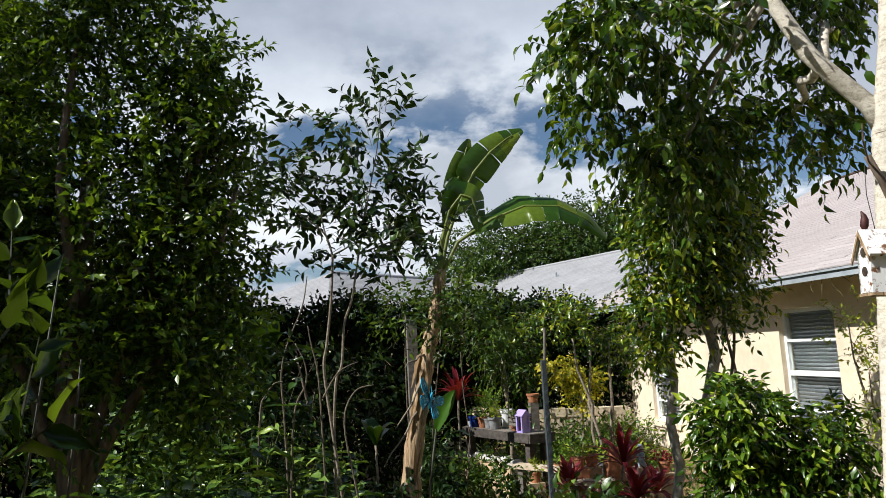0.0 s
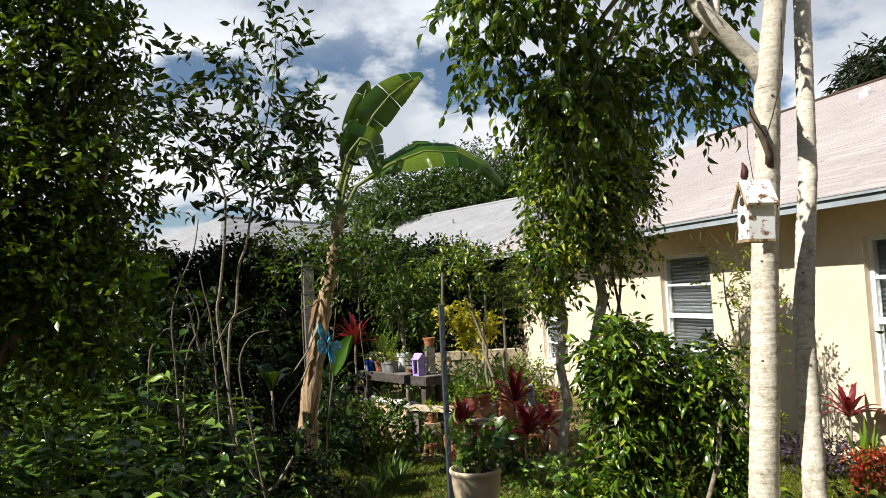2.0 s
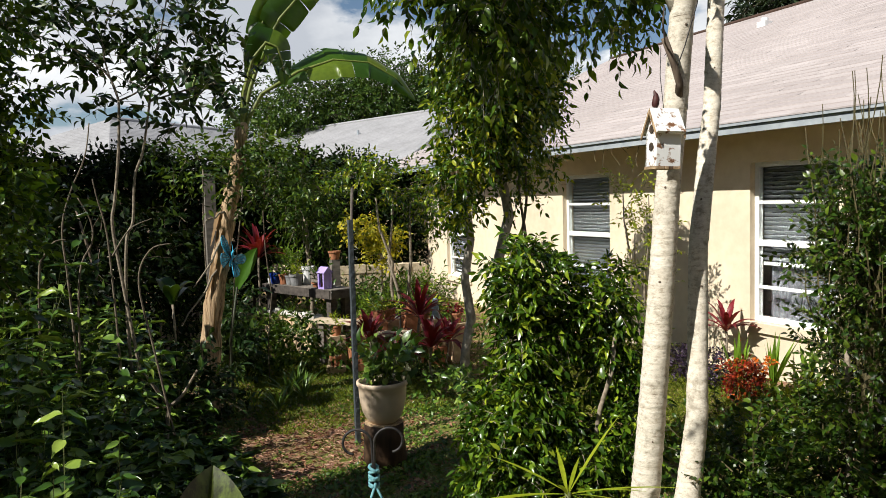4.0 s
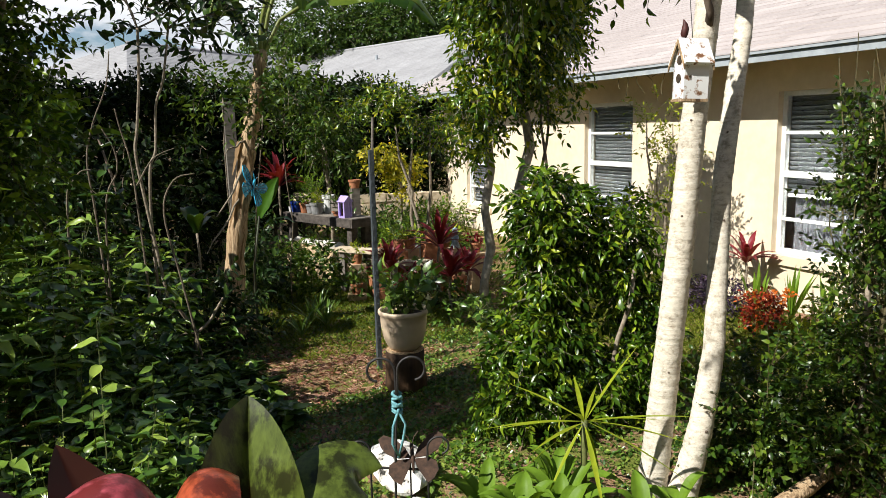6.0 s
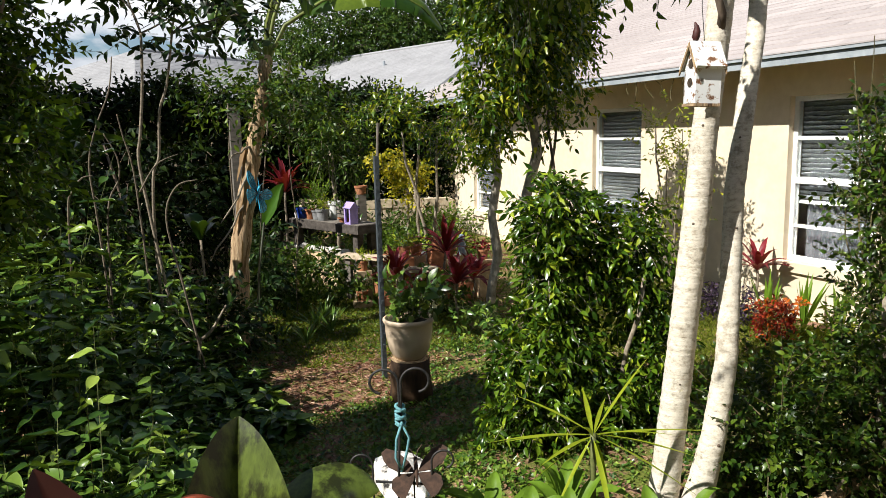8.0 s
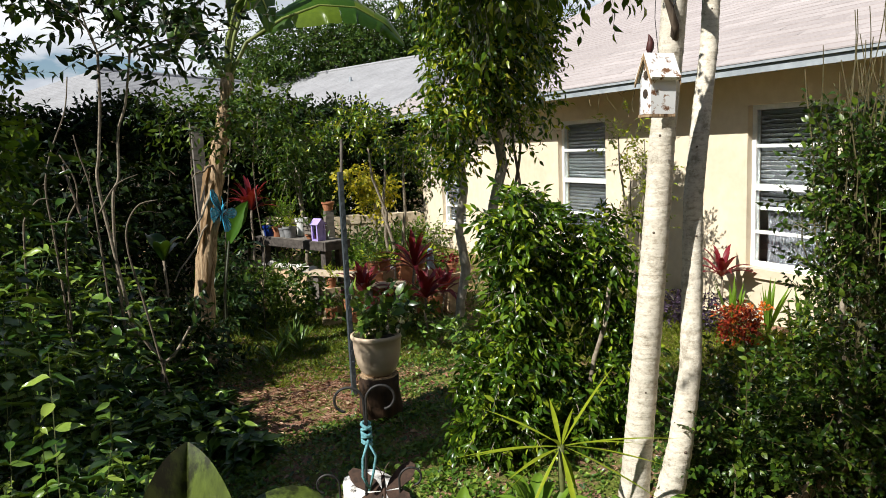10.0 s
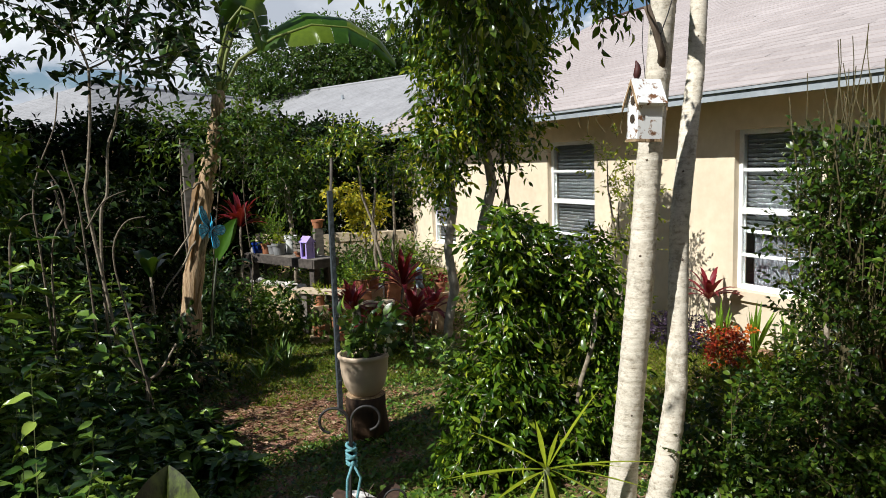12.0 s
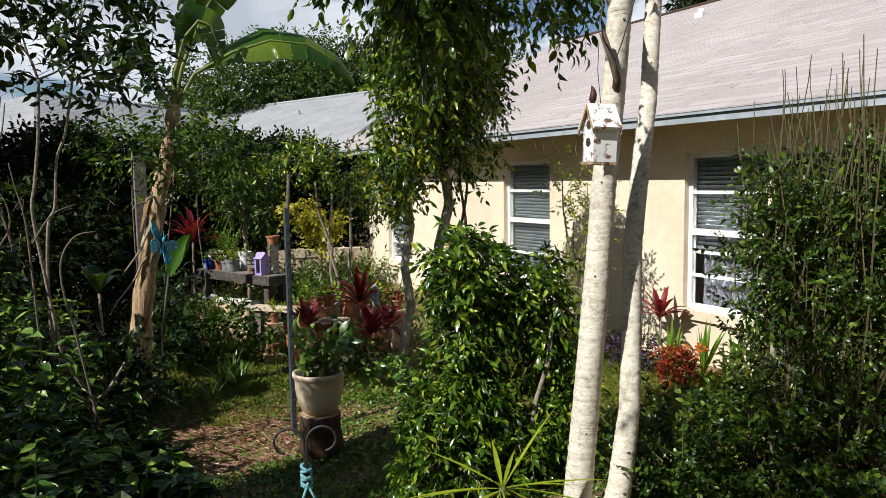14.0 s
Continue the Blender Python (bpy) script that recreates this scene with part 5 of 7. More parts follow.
butterfly("blue_butterfly_ornament", (0.985, 6.84, 1.42), 0.4, M_BLUEGLASS, "blue translucent butterfly ornament hung on a banana trunk", 48, -12, (0.94, 6.9, 1.52), swing=38, veins=True)
sk = thing("banana_sucker", (1.12, 7.2, 0), "young banana sucker with one bright green leaf", "banana plant")
part("stem", Geo().tube([(1.0, 7.22, -0.03), (1.0, 7.2, 0.6), (1.08, 7.18, 1.12)], (0.016, 0.013, 0.009), 8), M_DARKSTEM, sk, smooth=True)
part("leaf", blade([(1.08, 7.18, 1.1), (1.12, 7.17, 1.22), (1.17, 7.16, 1.32), (1.21, 7.15, 1.39), (1.25, 7.14, 1.45), (1.28, 7.13, 1.49)], (0.04, 0.13, 0.16, 0.14, 0.08, 0.01), 0.15, 6, (-0.3, -0.9, 0.2)), M_SUCKER, sk, "bright green leaf", True)
part("leaf", blade([(1.12, 7.18, 1.0), (1.2, 7.1, 1.08), (1.3, 7.03, 1.1), (1.38, 6.98, 1.05)], (0.02, 0.1, 0.1, 0.01), 0.12, 4), M_SUCKER, sk, "", True)


# ---- stump, pot and pole ----
# brown wood toned down, the shade on the log put into it
M_STUMP = plain_material("shaded_brown_log", ((0.3, (0.02, 0.01, 0.005)), (0.55, (0.06, 0.03, 0.013)), (0.8, (0.12, 0.066, 0.03))), 16.0, 0.8, bump=0.6, depth=0.008, stretch=(1, 1, 0.25))


def pot_on_stump():
    x, y = 1.69, 4.9
    st = thing("tree_stump", (x, y, 0), "short brown sawn log standing on end", "stump")
    r = np.random.default_rng(3)
    part("log", Geo().tube([(x, y, -0.03), (x + 0.005, y, 0.1), (x, y, 0.2), (x, y, 0.305)], (0.165, 0.15, 0.147, 0.145), 18, wobble=0.03, rng=r), M_STUMP, st, smooth=True)
    part("cut_face", Geo().lathe(((0.0, 0.306), (0.14, 0.306), (0.138, 0.312), (0.0, 0.313)), 18, (x, y, 0)), M_POST, st)
    p = thing("flower_pot", (x, y, 0.313), "round beige ceramic pot with a rolled rim", "flower pot")
    prof = ((0.085, 0.0), (0.1, 0.004), (0.128, 0.035), (0.151, 0.085), (0.165, 0.145), (0.172, 0.205), (0.174, 0.262), (0.183, 0.27), (0.19, 0.285), (0.188, 0.3), (0.178, 0.306), (0.168, 0.3), (0.162, 0.27), (0.15, 0.25))
    part("bowl", Geo().lathe(prof, 36, (x, y, 0.313)), M_CERAMIC, p, smooth=True)
    part("soil", Geo().lathe(((0.0, 0.255), (0.158, 0.255), (0.15, 0.262), (0.05, 0.272)), 24, (x, y, 0.313)), M_SOIL, p)
    rng = np.random.default_rng(14)
    q = thing("potted_plant", (x, y, 0.57), "leafy green plant growing in the pot", "potted plant")
    n = 17
    base = np.stack([x + rng.normal(0, 0.05, n), y + rng.normal(0, 0.05, n), np.full(n, 0.57)], 1)
    way = np.stack([rng.normal(0, 0.35, n), rng.normal(0, 0.35, n), np.ones(n)], 1)
    place, w, size, lines = sprays(rng, base, way, 0.36, 9, 0.1, 0.05, 0.9, 0.25)
    twig_mesh("stem_mass", lines, 0.005, M_STEM, q)
    leaf_mesh("leaves", place, w, size, 0.5, M_HERB, "high", rng, parent=q)


pot_on_stump()


def steel_pole():
    t = thing("steel_garden_pole", (1.66, 5.42, 0), "thin dark steel post with a peg on top", "post")
    part("post", Geo().box(1.645, 5.4, -0.1, 1.68, 5.44, 1.77, Matrix.Translation((0, 0, 0))), M_STEEL, t)
    for i in range(16):
        part("stud", Geo().box(1.652, 5.392, 0.25 + 0.09 * i, 1.672, 5.4, 0.28 + 0.09 * i), M_STEEL, t)
    part("peg", Geo().tube([(1.675, 5.42, 1.77), (1.69, 5.42, 2.02)], 0.012, 8), M_GREYWOOD, t)


steel_pole()


# ---- bird house ----
def bird_house():
    m = pose(2.24, 2.62, 2.03, 0, 2, -14)      # gable ends at local x, flat side to -y
    t = thing("bird_house", (2.235, 2.62, 2.03), "white peeling wooden bird house with a pitched roof", "bird house")
    w, d, h, ap = 0.056, 0.052, 0.175, 0.255     # half length, half depth, wall height, apex

    def plate(pts, thick, axis):
        g, n = Geo(), len(pts)
        off = V(axis) * thick
        g.add([m @ V(p) for p in pts] + [m @ (V(p) + off) for p in pts], [tuple(range(n))[::-1], tuple(range(n, 2 * n))] + [(i, (i + 1) % n, n + (i + 1) % n, n + i) for i in range(n)])
        return g
    part("side_board", plate(((-w - 0.003, -d - 0.003, 0), (w + 0.003, -d - 0.003, 0), (w + 0.003, -d - 0.003, h), (-w - 0.003, -d - 0.003, h)), 0.012, (0, 1, 0)), M_PEEL, t)
    part("side_board", plate(((-w, d - 0.012, 0), (w, d - 0.012, 0), (w, d - 0.012, h), (-w, d - 0.012, h)), 0.012, (0, 1, 0)), M_PEEL, t)
    for x in (-w, w - 0.012):
        end = part("gable_board", plate(((x, -d, 0.002), (x, d, 0.002), (x, d, h), (x, 0, ap - 0.01), (x, -d, h)), 0.012, (1, 0, 0)), M_PEEL, t)
        if x < 0:
            for z in (0.09, 0.17):
                # a flat dark disc stands for the shade inside the hole
                hole = Geo().tube([m @ V((x - 0.003, 0.0, z)), m @ V((x + 0.002, 0.0, z))], 0.02, 14)
                sub("entrance_hole_disc", hole, M_SOIL, end, "dark disc drawn as a round entrance hole")
    part("floor_board", plate(((-w - 0.004, -d - 0.004, -0.012), (w + 0.004, -d - 0.004, -0.012), (w + 0.004, d + 0.004, -0.012), (-w - 0.004, d + 0.004, -0.012)), 0.012, (0, 0, 1)), M_POST, t)
    for s in (-1, 1):
        ov = 0.02
        slope = (ap - h) / d
        lo = h - ov * slope
        part("roof_board", plate(((-w - 0.014, s * (d + ov), lo), (w + 0.014, s * (d + ov), lo), (w + 0.014, s * 0.0, ap), (-w - 0.014, s * 0.0, ap)), 0.014, (0, s * 0.6, 0.8)), M_PEEL, t)
    for x in (-w - 0.017, w + 0.011):
        for s in (-1, 1):
            part("roof_trim", plate(((x, s * (d + 0.022), h - 0.052), (x, s * (d + 0.022), h - 0.03), (x, 0, ap + 0.008), (x, 0, ap - 0.014)), 0.006, (1, 0, 0)), M_POST, t, "worn brown trim")
    top = m @ V((0, 0, ap + 0.01))
    e = m @ V((-w * 0.75, 0, ap + 0.008))
    f = [e + V((0, 0, -0.005)), e + V((0.001, 0, 0.02)), e + V((0.006, 0, 0.045)), e + V((0.004, 0, 0.062)), e + V((-0.006, 0, 0.082))]
    part("finial", Geo().tube(f, (0.006, 0.017, 0.016, 0.011, 0.003), 9), M_MAROON, t, "dark red wooden finial", True)
    part("wire", Geo().tube([top, V((2.25, 2.64, 2.45)), V((2.33, 2.72, 2.6))], 0.0018, 5), M_IRON, t)


M_PEEL = plain_material("peeling_white_paint", ((0.37, (0.16, 0.07, 0.03)), (0.41, (0.45, 0.36, 0.3)), (0.45, (0.78, 0.78, 0.78))), 24.0, 0.7, bump=0.3, depth=0.003)
M_MAROON = plain_material("maroon_paint", ((0.3, (0.03, 0.008, 0.008)), (0.7, (0.085, 0.018, 0.014))), 30.0, 0.6, bump=0.15)
bird_house()


# ---- iron ornaments ----
def curl(centre, r, start, turns, side, plane_x, n=22, shrink=0.35):
    """A flat spiral in an upright plane."""
    c, out = V(centre), []
    for i in range(n):
        s = i / (n - 1)
        a = start + side * turns * 2 * math.pi * s
        rr = r * (1 - shrink * s)
        out.append(c + V(plane_x) * math.cos(a) * rr + V((0, 0, 1)) * math.sin(a) * rr)
    return out


def iron_stake():
    t = thing("iron_trellis_stake", (0.9, 2.94, 0), "dark wrought iron stake with scrolled top", "garden stake")
    ax = (0.94, -0.34, 0)
    c = V((0.905, 2.945, 0))
    part("rod", Geo().tube([c + V((-0.03, 0, -0.1)), c + V((-0.02, 0, 0.4)), c + V((0, 0, 0.76))], 0.006, 7), M_IRON, t)
    for s in (1, -1):
        cc = c + V(ax) * 0.075 * s + V((0, 0, 0.87))
        a0 = math.pi if s > 0 else 0.0
        pts = [c + V((0, 0, 0.7)), c + V(ax) * 0.004 * s + V((0, 0, 0.8))] + curl(cc, 0.07, a0, 0.72, -s, ax)
        part("scroll", Geo().tube(pts, 0.006, 7), M_IRON, t, smooth=True)
    part("crossbar", Geo().tube([c + V(ax) * -0.12 + V((0, 0, 0.42)), c + V(ax) * 0.14 + V((0, 0, 0.39))], 0.006, 7), M_IRON, t)
    for s in (1, -1):
        up = [c + V(ax) * 0.13 * s + V((0, 0, -0.1)), c + V(ax) * 0.13 * s + V((0, 0, 0.45))] + curl(c + V(ax) * (0.13 + 0.055) * s + V((0, 0, 0.5)), 0.055, math.pi if s > 0 else 0.0, 0.7, -s, ax)
        part("scroll", Geo().tube(up, 0.005, 7), M_IRON, t, smooth=True)
    loops = []
    for i in range(60):
        a = i * 0.75
        loops.append(c + V((math.cos(a) * 0.02, math.sin(a) * 0.02, 0.76 - 0.0014 * i + 0.012 * math.sin(i * 0.5))))
    cord = part("cord", Geo().tube(loops, 0.007, 6), M_CORD, t, "blue-green knotted cord", True)
    sub("tail", Geo().tube([c + V((0, -0.02, 0.7)), c + V((-0.03, -0.02, 0.62)), c + V((-0.035, -0.02, 0.54)), c + V((-0.01, -0.02, 0.48))], 0.006, 6), M_CORD, cord, "", True)
    sub("tail", Geo().tube([c + V((0, -0.02, 0.68)), c + V((0.03, -0.02, 0.62)), c + V((0.015, -0.02, 0.55)), c + V((-0.01, -0.02, 0.47))], 0.006, 6), M_CORD, cord, "", True)


iron_stake()
butterfly("metal_butterfly_ornament", (0.965, 2.93, 0.45), 0.3, M_RUSTMETAL, "brown rusty sheet metal butterfly on a stake", -16, -38)
part("stake", Geo().tube([(0.955, 2.94, -0.05), (0.955, 2.935, 0.45)], 0.004, 6), M_IRON, bpy.data.objects["metal_butterfly_ornament"])


M_CHALK = plain_material("chalky_white_stone", ((0.36, (0.02, 0.018, 0.016)), (0.43, (0.6, 0.56, 0.52)), (0.6, (0.85, 0.83, 0.8))), 11.0, 0.9, bump=1.0, depth=0.02)


def stone(place, size, seed, material, label, flat=0.7):
    bm = bmesh.new()
    bmesh.ops.create_icosphere(bm, subdivisions=3, radius=1.0)
    for v in bm.verts:
        n = noise.noise(v.co * 1.3 + V((seed, 0, 0))) * 0.3 + noise.noise(v.co * 4 + V((0, seed, 0))) * 0.08
        v.co = V((v.co.x * size[0], v.co.y * size[1], v.co.z * size[2])) * (1 + n)
        v.co.z = max(v.co.z, -size[2] * flat)
    me = bpy.data.meshes.new("stone")
    bm.to_mesh(me)
    bm.free()
    me.materials.append(material)
    ob = new("stone", me)
    ob.location = (place[0], place[1], place[2] + size[2] * flat)
    return tagged(ob, label, "stone")


stone((1.15, 3.62, -0.01), (0.15, 0.26, 0.1), 1.0, M_CHALK, "large rough white stone on the soil")
stone((1.1, 3.22, -0.01), (0.1, 0.08, 0.04), 2.0, M_CHALK, "small rough white stone on the soil")
stone((3.35, 5.15, -0.01), (0.1, 0.09, 0.09), 3.0, M_STONE, "pale stone on the soil behind a bush")
stone((3.15, 5.2, -0.01), (0.09, 0.08, 0.07), 4.0, M_TERRA, "reddish stone on the soil behind a bush")


# ---- bench with pots ----
def turned_pot(name, place, r, h, material, label, rim=True, soil=True, sides=20):
    t = thing(name, place, label, "flower pot")
    prof = [(r * 0.68, 0.0), (r * 0.72, 0.004), (r * 0.9, h * 0.8)]
    prof += [(r * 1.0, h * 0.81), (r * 1.02, h), (r * 0.9, h), (r * 0.86, h * 0.86)] if rim else [(r, h), (r * 0.92, h), (r * 0.88, h * 0.88)]
    part("bowl", Geo().lathe(prof, sides, place), material, t, smooth=False)
    if soil:
        part("soil", Geo().lathe(((0.0, h * 0.86), (r * 0.86, h * 0.86), (r * 0.5, h * 0.9)), 14, place), M_SOIL, t)
    return t


def leafy(name, place, count, length, per, leaf, width, material, label, seed, lean=0.4, droop=0.15, spread_r=0.03, detail="mid", category="potted plant", hang=0.1):
    """A small leafy plant of several stems from one spot."""
    rng = np.random.default_rng(seed)
    q = thing(name, place, label, category)
    base = np.array(place)[None] + np.concatenate([rng.normal(0, spread_r, (count, 2)), np.zeros((count, 1))], 1)
    way = np.stack([rng.normal(0, lean, count), rng.normal(0, lean, count), np.ones(count)], 1)
    p, w, size, lines = sprays(rng, base, way, length, per, leaf, droop, 0.9, hang)
    twig_mesh("stem_mass", lines, 0.004, M_STEM, q)
    leaf_mesh("leaves", p, w, size, width, material, detail, rng, parent=q)
    return q


def bench():
    a, b = V((1.88, 9.88, 0)), V((2.41, 8.49, 0))
    ang = math.degrees(math.atan2((b - a).y, (b - a).x))
    L = (b - a).length
    m = pose(a.x, a.y, 0, 0, 0, ang)
    t = thing("potting_bench", (a.x, a.y, 0), "low grey weathered wooden potting bench", "bench")
    for i in range(3):
        part("plank", Geo().box(0, 0.005 + i * 0.12, 0.80, L, 0.118 + i * 0.12, 0.845, m), M_GREYWOOD, t)
    part("apron", Geo().box(0.01, -0.02, 0.735, L - 0.01, 0.004, 0.84, m), M_SHADEDPLANK, t)
    part("apron", Geo().box(L, -0.02, 0.735, L + 0.03, 0.365, 0.84, m), M_SHADEDPLANK, t)
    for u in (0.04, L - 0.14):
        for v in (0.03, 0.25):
            part("leg", Geo().box(u, v, -0.05, u + 0.09, v + 0.09, 0.80, m), M_SHADEDPLANK, t)
    top = 0.845

    def on(u, v):
        p = m @ V((u, v, top))
        return (p.x, p.y, top)
    # long planter with seedlings
    pl = thing("planter_box", on(0.12, 0.25), "long beige planter with green seedlings", "planter")
    part("trough", Geo().box(0.02, 0.15, top + 0.14, 0.42, 0.36, top + 0.24, m), M_CERAMIC, pl)
    part("foot", Geo().box(0.04, 0.17, top, 0.1, 0.34, top + 0.14, m), M_GREYPOT, pl)
    part("foot", Geo().box(0.34, 0.17, top, 0.4, 0.34, top + 0.14, m), M_GREYPOT, pl)
    for i in range(5):
        p = m @ V((0.07 + 0.075 * i, 0.25, top + 0.24))
        leafy("seedling", tuple(p), 10, 0.24, 6, 0.07, 0.28, M_BROAD, "bright green seedling in a planter", 100 + i, 0.35)
    turned_pot("blue_pot", on(0.2, 0.075), 0.085, 0.14, M_BLUE, "glossy dark blue glazed pot on a bench")
    turned_pot("white_cup", on(0.1, 0.05), 0.035, 0.07, M_WHITE, "small white cup on a bench", soil=False, rim=False)
    for u, v, r, h, mt, lb in ((0.5, 0.1, 0.06, 0.11, M_GREYPOT, "dark grey plastic pot on a bench"), (0.66, 0.08, 0.075, 0.13, M_GREYPOT, "square-looking grey pot on a bench"),
                               (0.62, 0.3, 0.07, 0.2, M_WHITE, "white plastic tub on a bench"), (0.38, 0.08, 0.06, 0.12, M_TERRA, "dark terracotta pot on a bench"), (1.05, 0.15, 0.08, 0.05, M_TERRA, "shallow terracotta saucer on a bench")):
        turned_pot("pot", on(u, v), r * 1.22, h * 1.15, mt, lb)
    for i, (u, v, h, mt) in enumerate(((0.5, 0.1, 0.11, M_BUSH), (0.66, 0.08, 0.12, M_SPIKY), (0.38, 0.08, 0.1, M_LIME))):
        x, y, z = on(u, v)
        leafy("potted_plant", (x, y, z + h * 1.03), 7, 0.22, 6, 0.075, 0.4, mt, "small green plant in a pot on the bench", 120 + i)
    # lilac lantern
    lx, ly, lz = on(1.28, 0.07)
    ln = thing("lilac_lantern", (lx, ly, lz), "lilac painted wooden lantern with a pitched top", "lantern")
    lm = pose(lx, ly, lz, 0, 0, ang)
    part("base", Geo().box(-0.06, -0.06, 0, 0.06, 0.06, 0.02, lm), M_PURPLE, ln)
    for sx in (-1, 1):
        for sy in (-1, 1):
            part("corner_post", Geo().box(sx * 0.05 - 0.012, sy * 0.05 - 0.012, 0.02, sx * 0.05 + 0.012, sy * 0.05 + 0.012, 0.2, lm), M_PURPLE, ln)
    part("panel", Geo().box(-0.04, 0.045, 0.02, 0.04, 0.055, 0.2, lm).box(0.045, -0.04, 0.02, 0.055, 0.04, 0.2, lm), M_PURPLE, ln)
    g = Geo()
    g.add([lm @ V(p) for p in ((-0.08, -0.075, 0.2), (0.08, -0.075, 0.2), (0.08, 0.075, 0.2), (-0.08, 0.075, 0.2), (-0.08, 0, 0.275), (0.08, 0, 0.275))], ((0, 3, 2, 1), (0, 1, 5, 4), (2, 3, 4, 5), (1, 2, 5), (3, 0, 4)))
    part("roof", g, M_PURPLE, ln)
    # slatted crate beside the lantern
    cr = thing("slatted_crate", on(1.0, 0.24), "small grey slatted wooden crate on a bench", "crate")
    for i in range(4):
        z = top + 0.005 + 0.05 * i
        part("slat", Geo().box(0.89, 0.14, z, 1.11, 0.15, z + 0.036, m), M_GREYWOOD, cr)
        part("slat", Geo().box(1.1, 0.15, z, 1.11, 0.34, z + 0.036, m), M_GREYWOOD, cr)
    for u in (0.9, 1.085):
        for v in (0.15, 0.325):
            part("corner_post", Geo().box(u, v, top, u + 0.015, v + 0.015, top + 0.2, m), M_GREYWOOD, cr)
    leafy("potted_plant", (*on(1.0, 0.24)[:2], top + 0.02), 8, 0.3, 6, 0.08, 0.4, M_LIME, "leafy green plant growing in a crate", 126)
    # blocks stacked below the bench, small white ones on top
    for i in range(6):
        p = m @ V((0.1 + 0.21 * i, 0.06, 0))
        bl = thing("garden_block", (p.x, p.y, 0), "tan rough block under the bench", "block", "bench blocks")
        part("block", Geo().box(0.01 + 0.21 * i, 0.0, -0.05, 0.205 + 0.21 * i, 0.14, 0.4 + 0.03 * (i % 2), m), M_BRICK, bl)
    for i in range(8):
        p = m @ V((0.08 + 0.15 * i, 0.07, 0))
        stone((p.x, p.y, 0.41 + 0.015 * (i % 2)), (0.06, 0.06, 0.05), 20.0 + i, M_STONE, "small rough white stone on a block", 0.8)


bench()
ps = thing("pot_stand", (2.92, 9.95, 0), "old grey wooden post that a pot stands on", "stand", "pot stands")
part("block", Geo().box(2.86, 9.89, -0.05, 2.98, 10.01, 1.1), M_GREYWOOD, ps)
turned_pot("terracotta_pot", (2.92, 9.95, 1.1), 0.09, 0.12, M_TERRA, "bright terracotta pot on a wooden post")
for i, (x, y, r_, h_) in enumerate(((2.62, 8.35, 0.1, 0.17), (2.78, 8.1, 0.09, 0.15), (3.0, 7.85, 0.09, 0.16), (3.2, 7.7, 0.08, 0.14), (2.5, 8.75, 0.1, 0.2), (3.1, 8.05, 0.08, 0.15))):
    turned_pot("terracotta_pot", (x, y, 0.0), r_, h_ + 0.06, M_TERRA, "old terracotta pot standing on the soil")
    leafy("potted_plant", (x, y, h_), 9, 0.26, 6, 0.09, (0.2, 0.4)[i % 2], (M_LIME, M_BROAD, M_BUSH)[i % 3], "green plant in an old terracotta pot", 150 + i, 0.5, 0.25)

# ---- raised bed with pots, in front of the house corner ----
def edging():
    for (x0, y0), (x1, y1), z in (((2.16, 8.36), (2.54, 7.86), 0.49), ((2.6, 7.8), (3.06, 7.58), 0.36), ((3.0, 8.3), (3.7, 7.75), 0.12)):
        d = V((x1 - x0, y1 - y0, 0))
        m = pose(x0, y0, 0, 0, 0, math.degrees(math.atan2(d.y, d.x)))
        t = thing("edging_board", (x0, y0, z), "pale weathered timber edging board of a raised bed", "board", "edging boards")
        part("board", Geo().box(0, -0.03, z, d.length, 0.12, z + 0.05, m), M_PALEPLANK, t)
        for u in (0.05, d.length - 0.12):
            part("peg", Geo().box(u, 0.0, -0.05, u + 0.07, 0.07, z, m), M_GREYWOOD, t)
    for i in range(16):
        x, y = 2.62 + 0.055 * i + rg.uniform(-0.05, 0.05), 8.75 - 0.07 * i + rg.uniform(-0.15, 0.1)
        m = pose(x, y, -0.02, 0, 0, rg.uniform(0, 90))
        bl = thing("garden_block", (x, y, -0.02), "tan garden block edging a raised bed", "block", "edging blocks")
        part("block", Geo().box(-0.09, -0.06, 0, 0.09, 0.06, 0.22 + rg.uniform(-0.05, 0.05), m), M_BRICK if i % 3 else M_TERRA, bl)
    spots = ((2.85, 8.55, 0.08, 0.14), (3.05, 8.2, 0.075, 0.15), (3.25, 8.45, 0.09, 0.17), (2.75, 8.95, 0.09, 0.16), (3.5, 8.2, 0.1, 0.18), (3.35, 8.75, 0.09, 0.15), (3.75, 8.3, 0.08, 0.14), (3.65, 7.95, 0.07, 0.12))
    for i, (x, y, r, h) in enumerate(spots):
        z = 0.38 if i in (0, 1, 4) else 0.3
        st = thing("pot_stand", (x, y, 0), "rough tan block that a pot stands on", "block", "pot stands")
        part("block", Geo().box(x - 0.09, y - 0.09, -0.03, x + 0.09, y + 0.09, z), M_BRICK, st)
        turned_pot("terracotta_pot", (x, y, z), r, h, M_TERRA if i % 4 != 2 else M_GREYPOT, "terracotta pot on a block" if i % 4 != 2 else "dark grey pot on a block")
        leafy("potted_plant", (x, y, z + h * 0.88), 8, 0.22, 6, 0.09, 0.38, (M_BROAD, M_BUSH, M_SPIKY, M_HERB)[i % 4], "green plant in a pot by the raised bed", 140 + i, 0.45, 0.25)


